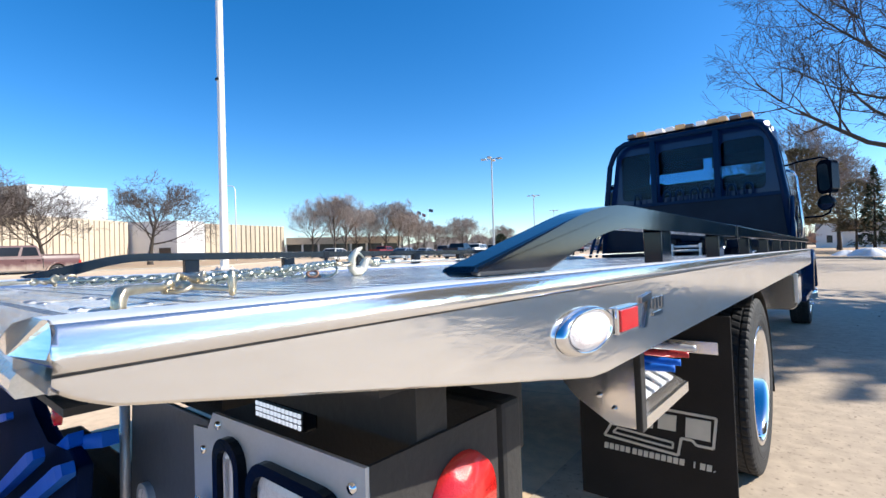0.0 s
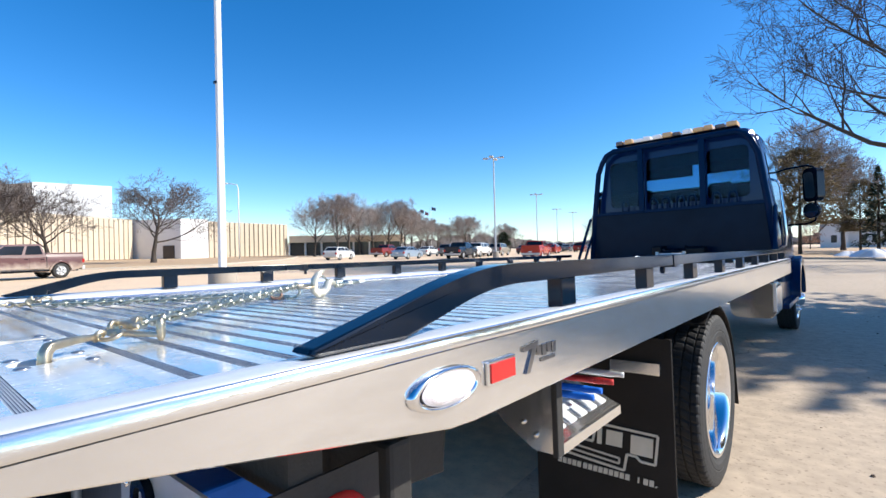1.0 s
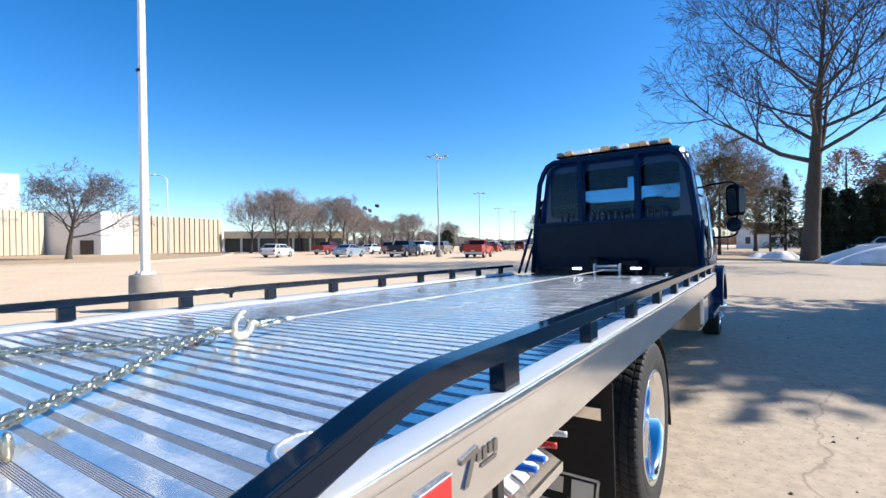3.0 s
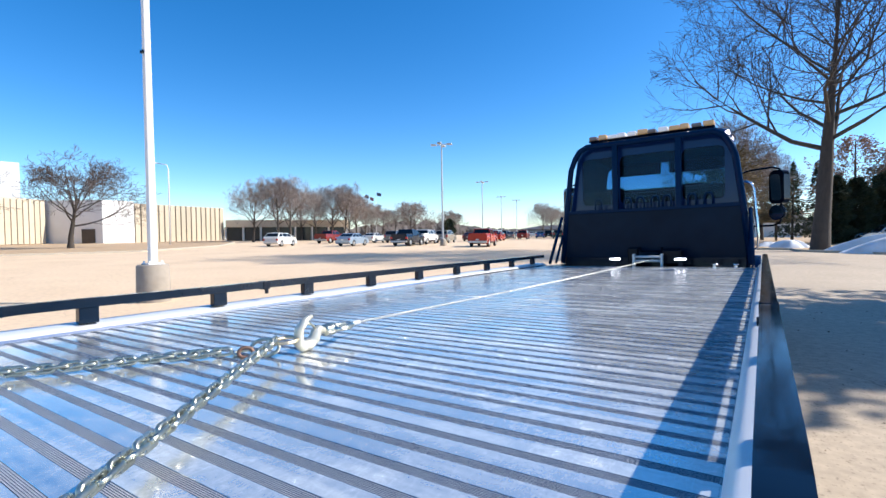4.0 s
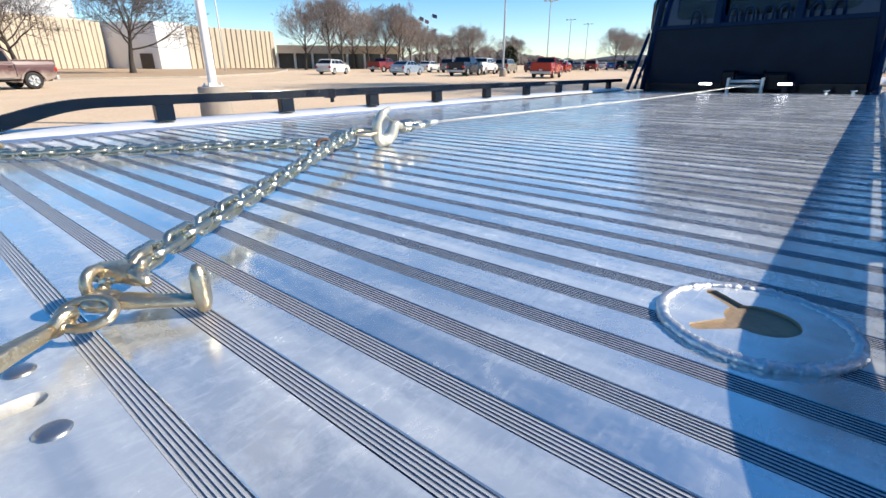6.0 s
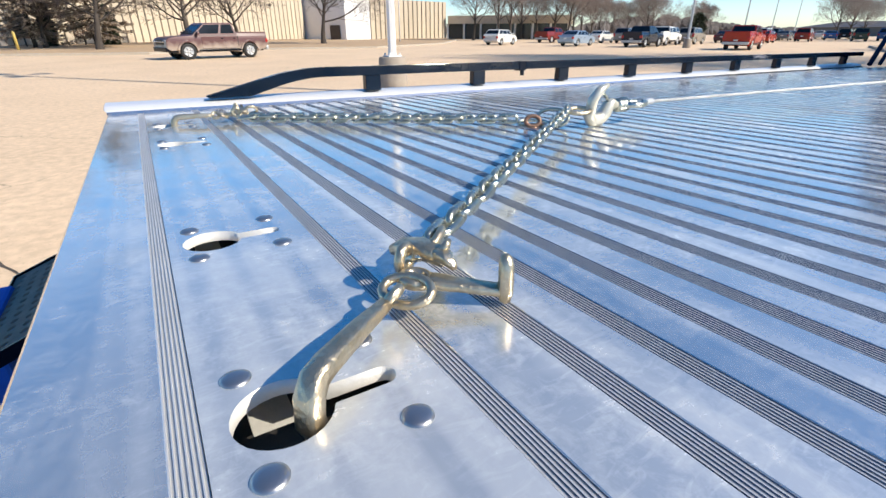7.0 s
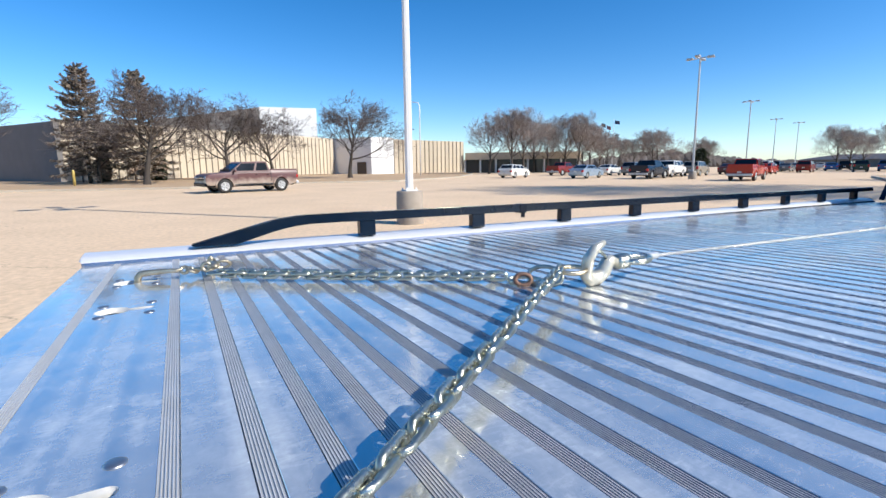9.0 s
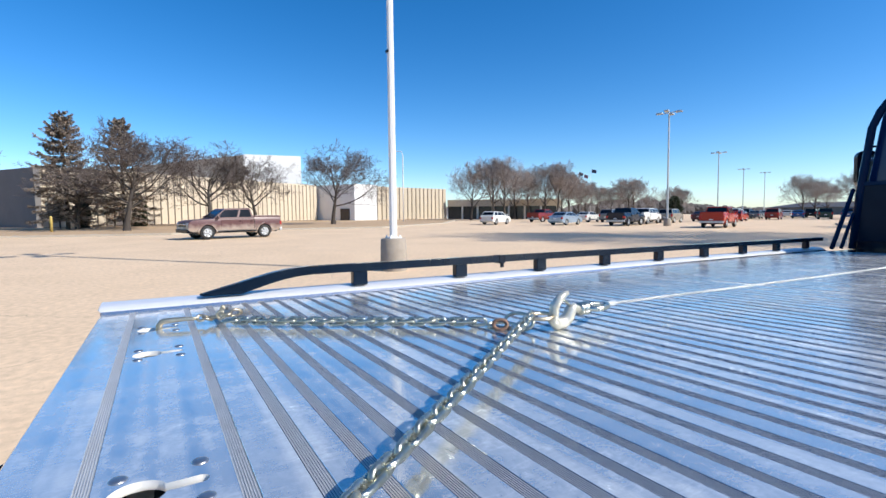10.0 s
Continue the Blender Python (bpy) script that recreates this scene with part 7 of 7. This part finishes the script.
def needle_tree(seed, height, radius, droop, m, n=3600, start=0.08, blob=False, leaf=0.34, trunk=0.16):
    """Evergreen crown of many small sprays on whorled limbs."""
    rnd = random.Random(seed)
    vs, fs = [], []
    for k in range(n):
        f = rnd.random() ** 1.35
        z = height * (start + (1 - start) * f)
        reach = radius * ((1 - f) ** 0.8 if not blob else math.sqrt(max(0.03, 1 - (2 * f - 0.8) ** 2 / 1.5)))
        az = rnd.uniform(0, 2 * math.pi)
        reach *= 0.80 + 0.20 * math.sin(z * 3.7 + 1.5 * math.sin(az * 2 + seed))
        limb = 0.70 + 0.30 * math.sin(az * 5 + z * 2.3) * math.sin(az * 3 - z * 1.1)
        rr = reach * limb * rnd.uniform(0.25, 1.0) ** 0.6
        c = Vector((rr * math.cos(az), rr * math.sin(az), z - droop * rr + rnd.gauss(0, 0.12)))
        out_ = Vector((math.cos(az), math.sin(az), -droop + rnd.gauss(0, 0.4))).normalized()
        side = out_.cross(Vector((rnd.gauss(0, 0.5), rnd.gauss(0, 0.5), 1))).normalized()
        s = leaf * rnd.uniform(0.6, 1.3)
        up = out_.cross(side) * s * 0.18
        i = len(vs)
        for q in (c - out_ * s * 0.5, c + side * s * 0.28 + up, c + out_ * s * 0.7 - up, c - side * s * 0.28 + up):
            vs.append((q.x, q.y, q.z))
        fs += [(i, i + 1, i + 2), (i, i + 2, i + 3)]
    me = bpy.data.meshes.new("crown")
    me.from_pydata(vs, [], fs)
    me.materials.append(m)
    bm = bmesh.new()
    tube(bm, [(0, 0, 0), (0.03, 0, height * 0.5), (0, 0.02, height * 0.97)], [trunk, trunk * 0.6, 0.03], 7)
    return [finish("trunk", bm, M_BARK), me]


# pines added out of view to cast the dappled shade beside the truck
SHADE = needle_tree(17, 13.5, 6.3, 0.05, M_PINE, 8200, 0.34, True, 0.36, 0.24)
plant(SHADE, 15.8, 19.0, 1.0, 0, "unseen broad pine added to shade the lot", 0.0, "conifer")
plant(SHADE, 13.2, 18.2, 1.0, 140, "unseen broad pine added to shade the lot", 0.0, "conifer")
plant(SHADE, 22.0, 31.5, 0.8, 70, "unseen broad pine added to shade the lot", 0.0, "conifer")
def spruce_tree(seed, height, radius, m, start=0.12):
    """Spruce: uneven whorls of limbs that sag and turn up at the tip, hung with small sprays."""
    rnd = random.Random(seed)
    vs, fs = [], []
    limbs = bmesh.new()
    tube(limbs, [(0, 0, 0), (0.05, 0, height * 0.5), (0, 0.04, height * 0.97)], [0.2, 0.12, 0.03], 7)
    z = height * start
    while z < height * 0.985:
        f = (z / height - start) / (1 - start)
        reach = radius * (1 - f) ** 0.72 * (0.62 + 0.38 * min(1, f / 0.18)) + 0.25
        first = rnd.uniform(0, 6.28)
        count = rnd.randint(5, 8)
        for k in range(count):
            az = first + 6.28 * k / count + rnd.uniform(-0.3, 0.3)
            ln = reach * rnd.choice((0.55, 0.8, 0.9, 1.0, 1.0, 1.18)) * rnd.uniform(0.85, 1.08)
            d = Vector((math.cos(az), math.sin(az), 0))
            rise = 0.55 * f - 0.16 + rnd.gauss(0, 0.06)
            zz = z + rnd.uniform(-0.2, 0.2)

            def along(u):
                return Vector((0, 0, zz)) + d * (ln * u) + Vector((0, 0, ln * (rise * u - 0.30 * u * u * (1 - f) + 0.24 * u ** 4)))

            tube(limbs, [along(u) for u in (0, 0.4, 0.8)], [0.045, 0.03, 0.012], 3)
            for _ in range(int(30 + 42 * ln)):
                u = rnd.uniform(0.12, 1.0) ** 0.75
                w = 0.30 * ln * (1.05 - u) * rnd.uniform(-1, 1) + rnd.gauss(0, 0.05)
                side = Vector((-d.y, d.x, 0))
                c = along(u) + side * w + Vector((0, 0, -abs(rnd.gauss(0, 0.13)) - 0.12 * abs(w)))
                o = (d + side * (1.1 if w > 0 else -1.1) * rnd.uniform(0, 1) + Vector((0, 0, rnd.gauss(-0.25, 0.4)))).normalized()
                q = o.cross(Vector((rnd.gauss(0, 0.5), rnd.gauss(0, 0.5), 1))).normalized()
                s = rnd.uniform(0.15, 0.34)
                i = len(vs)
                for p in (c - o * s * 0.5, c + q * s * 0.26, c + o * s * 0.75, c - q * s * 0.26):
                    vs.append((p.x, p.y, p.z))
                fs += [(i, i + 1, i + 2), (i, i + 2, i + 3)]
        z += (0.50 - 0.22 * f) * rnd.uniform(0.75, 1.25)
    me = bpy.data.meshes.new("crown")
    me.from_pydata(vs, [], fs)
    me.materials.append(m)
    return [finish("trunk", limbs, M_BARK), me]


SPRUCE = [spruce_tree(3, 12.5, 4.1, M_NEEDLE), spruce_tree(8, 12.5, 4.4, M_NEEDLE)]
plant(SPRUCE[0], -55.6, -7.0, 0.87, 0, "brownish-green spruce on the dry verge", 0.1, "conifer")
plant(SPRUCE[1], -57.0, -2.6, 0.88, 130, "brownish-green spruce beside a bare tree", 0.1, "conifer")
DARKSPRUCE = needle_tree(4, 9.0, 2.6, 0.15, M_HEDGE, 9000, 0.03, True, 0.46)
for x, y, s, t in ((6.9, 59.5, 0.72, 20), (8.6, 60.5, 0.70, 0), (10.6, 60.0, 0.74, 80), (12.6, 60.5, 0.72, 190), (14.8, 60, 0.78, 40), (17.2, 59.5, 0.74, 300)):
    plant(DARKSPRUCE, x, y, s, t, "dense dark green evergreen behind the snow", 0.1, "conifer", squash=1.15)
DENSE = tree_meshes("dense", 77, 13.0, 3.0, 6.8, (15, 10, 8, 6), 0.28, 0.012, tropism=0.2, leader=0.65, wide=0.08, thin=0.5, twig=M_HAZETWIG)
plant(DENSE, -3.4, 60.0, 1.05, 10, "dense brown bare tree beyond the cab")
plant(DENSE, 1.0, 78.0, 1.0, 120, "dense brown bare tree behind the oak")
PINE = needle_tree(6, 11.5, 5.6, 0.05, M_PINE, 6500, 0.30, True, 0.34, 0.2)
plant(PINE, -1.9, 56.0, 0.86, 0, "olive-brown pine with an open crown", 0.1, "conifer")
plant(PINE, 2.6, 74.0, 0.72, 100, "olive-brown pine behind the oak", 0.1, "conifer")
plant(PINE, 13.5, 68.0, 0.85, 200, "olive-brown pine behind the evergreens", 0.1, "conifer")
OPEN = needle_tree(8, 11.0, 3.4, 0.30, M_HEDGE, 1100, 0.12, False, 0.42, 0.2)
plant(OPEN, 3.9, 66.0, 0.8, 0, "thin dark spruce in front of a white house", 0.1, "conifer")
plant(OPEN, 6.4, 72.0, 0.85, 60, "thin dark spruce in front of a white house", 0.1, "conifer")
DRY = needle_tree(9, 7.0, 3.8, 0.0, M_DRYLEAF, 5200, 0.25, True, 0.17, 0.14)
plant(DRY, 9.0, 65.0, 1.55, 0, "oak holding dry brown leaves behind the evergreens", 0.1)
plant(DRY, 14.0, 66.0, 1.6, 90, "oak holding dry brown leaves behind the evergreens", 0.1)
plant(DRY, -3.0, 92.0, 0.6, 10, "rusty brown shrub by the far lawn", 0.1, "shrub")
plant(needle_tree(12, 4.2, 2.2, 0.0, M_HEDGE, 1500, 0.02, True, 0.5), -56.5, 88.5, 1.0, 0, "round dark evergreen at the lot's far edge", 0.0, "conifer")

# low shrubs before the dark end of the warehouse
for k, (x, y) in enumerate(((-61.5, -6.5), (-62.6, -3.8), (-63.8, -1.5), (-60.2, -8.2))):
    plant(DRY if k % 2 else DARKSPRUCE, x, y, 0.42, 50 * k, "dense low shrub against the warehouse wall", 0.1, "shrub")

# ---- loose stones on the lot beside the truck ----
rnd = random.Random(41)
bm = bmesh.new()
for k in range(420):
    x, y = rnd.uniform(1.5, 9.5), rnd.uniform(0.2, 13.0)
    r = rnd.choice((0.006, 0.008, 0.011, 0.015)) * rnd.uniform(0.8, 1.3)
    turn = rnd.uniform(0, 3.14)
    ring = [(math.cos(t) * rnd.uniform(0.75, 1.15), 0.75 * math.sin(t) * rnd.uniform(0.75, 1.15)) for t in (2 * math.pi * j / 6 for j in range(6))]
    ring = [(a * math.cos(turn) - b * math.sin(turn), a * math.sin(turn) + b * math.cos(turn)) for a, b in ring]
    low = [bm.verts.new((x + r * a, y + r * b, 0.004)) for a, b in ring]
    high = [bm.verts.new((x + 0.7 * r * a, y + 0.7 * r * b, 0.004 + r * rnd.uniform(0.6, 0.95))) for a, b in ring]
    bm.faces.new(high)
    for j in range(6):
        bm.faces.new((low[j], low[(j + 1) % 6], high[(j + 1) % 6], high[j]))
M_STONE = material("loose_brown_stone", (0.30, 0.22, 0.15), 0.9, 0.0, (0.14, 0.10, 0.07), 3, 0.9, island=0.4)
tagged(new("loose_gravel", finish("loose_gravel", bm, M_STONE)), "scattered loose brown stones on the lot", "gravel", kind="stuff")

# ---- snow ----
def snow_pile(x, y, rx, ry, h, seed, label):
    rnd = random.Random(seed)
    ph = [rnd.uniform(0, 6.28) for _ in range(6)]
    rings = []
    for i in range(9):
        f = 1 - i / 8
        ring = []
        for k in range(36):
            t = 2 * math.pi * k / 36
            wob = 1 + 0.16 * math.sin(3 * t + ph[0]) + 0.1 * math.sin(5 * t + ph[1] + 3 * f) + 0.06 * math.sin(9 * t + ph[2] + 5 * f)
            z = h * (1 - f ** 1.8) * (1 + 0.22 * math.sin(4 * t + ph[3] + 4 * f) * f)
            ring.append((x + rx * f * wob * math.cos(t), y + ry * f * wob * math.sin(t), max(0.0, z) + 0.02))
        rings.append(ring)
    bm = bmesh.new()
    loft(bm, rings[:-1], True, False, 0, True)
    bm.verts.ensure_lookup_table()
    bm.faces.new(bm.verts[len(bm.verts) - 36:])
    return tagged(new("snow_mound", finish("snow_mound", bm, M_SNOW)), label, "snow", "snow piles")


snow_pile(8.8, 39.6, 4.2, 1.6, 1.3, 1, "dirty white heap of old ploughed snow")
snow_pile(3.0, 46.4, 1.5, 0.9, 0.7, 2, "small grey heap of melting snow")
snow_pile(1.6, 49.0, 1.1, 0.8, 0.5, 3, "small grey heap of melting snow")
snow_pile(14.5, 41.0, 4.0, 1.8, 1.1, 4, "dirty white heap of old ploughed snow")

# ---- far house, flags, horizon ----
house = thing("house", "small white gabled house beyond the trees", "house", Matrix.Translation((2.6, 112, 0.1)))
bm = bmesh.new()
box(bm, -4.9, 4.6, -3, 4, 0, 2.9)
part("wall", bm, M_WHITEWALL, house)
bm = bmesh.new()
prism(bm, [(-5.0, 0), (-1.2, 0), (-1.2, 2.9), (-3.1, 5.2), (-5.0, 2.9)], "y", -4.5, -2.9)
part("gable", bm, M_WHITEWALL, house)
bm = bmesh.new()
prism(bm, [(-3.4, 2.85), (4.4, 2.85), (0.5, 4.9)], "x", -5.2, 4.8)
part("roof", bm, M_ROOF, house)
for s in (-1, 1):
    bm = bmesh.new()
    prism(bm, [(-3.1, 5.25), (-3.1 + s * 2.15, 2.75), (-3.1 + s * 2.15, 2.9), (-3.1, 5.42)], "y", -4.75, -2.5)
    part("gable_roof", bm, M_ROOF, house)
for x, y in ((-3.5, -4.52), (0.4, -3.02), (1.9, -3.02), (3.4, -3.02)):
    bm = bmesh.new()
    box(bm, x, x + 0.8, y - 0.02, y + 0.02, 0.9, 2.2)
    part("window", bm, M_DARKGLASS, house)

for k, (px, top) in enumerate(((1028, 10.4), (1036, 9.9), (1049, 11.0))):
    b = math.atan((784 - px) / 840.7) + radians(59.3)
    fx, fy = 0.83 - 112 * math.sin(b), 0.34 + 112 * math.cos(b)
    fl = thing("flagpole", "flag flying from a slender pole", "flag", Matrix.Translation((fx, fy, 0)), "flagpoles")
    bm = bmesh.new()
    tube(bm, [(0, 0, 0), (0, 0, top)], 0.032, 6)
    part("pole", bm, M_POLE, fl)
    bm = bmesh.new()
    rings = [[(0.05 + 1.35 * f, 0.25 * math.sin(5 * f + k), top - 0.1 - 0.35 * f), (0.05 + 1.35 * f, 0.25 * math.sin(5 * f + k) + 0.02, top - 0.1 - 0.35 * f),
              (0.05 + 1.35 * f, 0.25 * math.sin(5 * f + k) + 0.02, top - 0.85 - 0.3 * f), (0.05 + 1.35 * f, 0.25 * math.sin(5 * f + k), top - 0.85 - 0.3 * f)] for f in (i / 8 for i in range(9))]
    loft(bm, rings)
    part("cloth", bm, (M_FLAG, M_FLAGRED, M_FLAG)[k], fl)

far = thing("far_shed", "long low dark-roofed shed at the far end of the lot", "building", Matrix.Translation((-92, 190, 0)) @ Matrix.Rotation(radians(-20), 4, "Z"))
bm = bmesh.new()
box(bm, 8, 52, 0, 30, 0, 2.4)
part("wall", bm, M_GREYWALL, far)
bm = bmesh.new()
prism(bm, [(-1, 2.4), (31, 2.4), (15, 4.2)], "x", 7, 53)
part("roof", bm, M_ROOF, far)

# distant woods closing the horizon all round
rnd = random.Random(5)
vs, fs = [], []
for k in range(5200):
    t = rnd.uniform(0, 2 * math.pi)
    d = rnd.uniform(230, 330)
    c = Vector((d * math.sin(t), d * math.cos(t), 0))
    h = (2.6 + 1.6 * math.sin(t * 7) + 1.2 * math.sin(t * 19 + 1)) * rnd.uniform(0.7, 1.3) + 1.2
    w = rnd.uniform(1.2, 3.0)
    u = Vector((math.cos(t), -math.sin(t), 0)) * w
    dep = Vector((math.sin(t), math.cos(t), 0)) * w * 0.5
    i = len(vs)
    for q in (c - u, c + u, c + u * 0.8 + Vector((0, 0, h * rnd.uniform(0.6, 1))) + dep, c + Vector((0, 0, h)), c - u * 0.8 + Vector((0, 0, h * rnd.uniform(0.6, 1))) - dep):
        vs.append((q.x, q.y, q.z))
    fs.append((i, i + 1, i + 2, i + 3, i + 4))
me = bpy.data.meshes.new("far_woods")
me.from_pydata(vs, [], fs)
me.materials.append(M_FARWOOD)
tagged(new("far_woods", me), "hazy brown line of distant bare woods", "woods", kind="stuff")
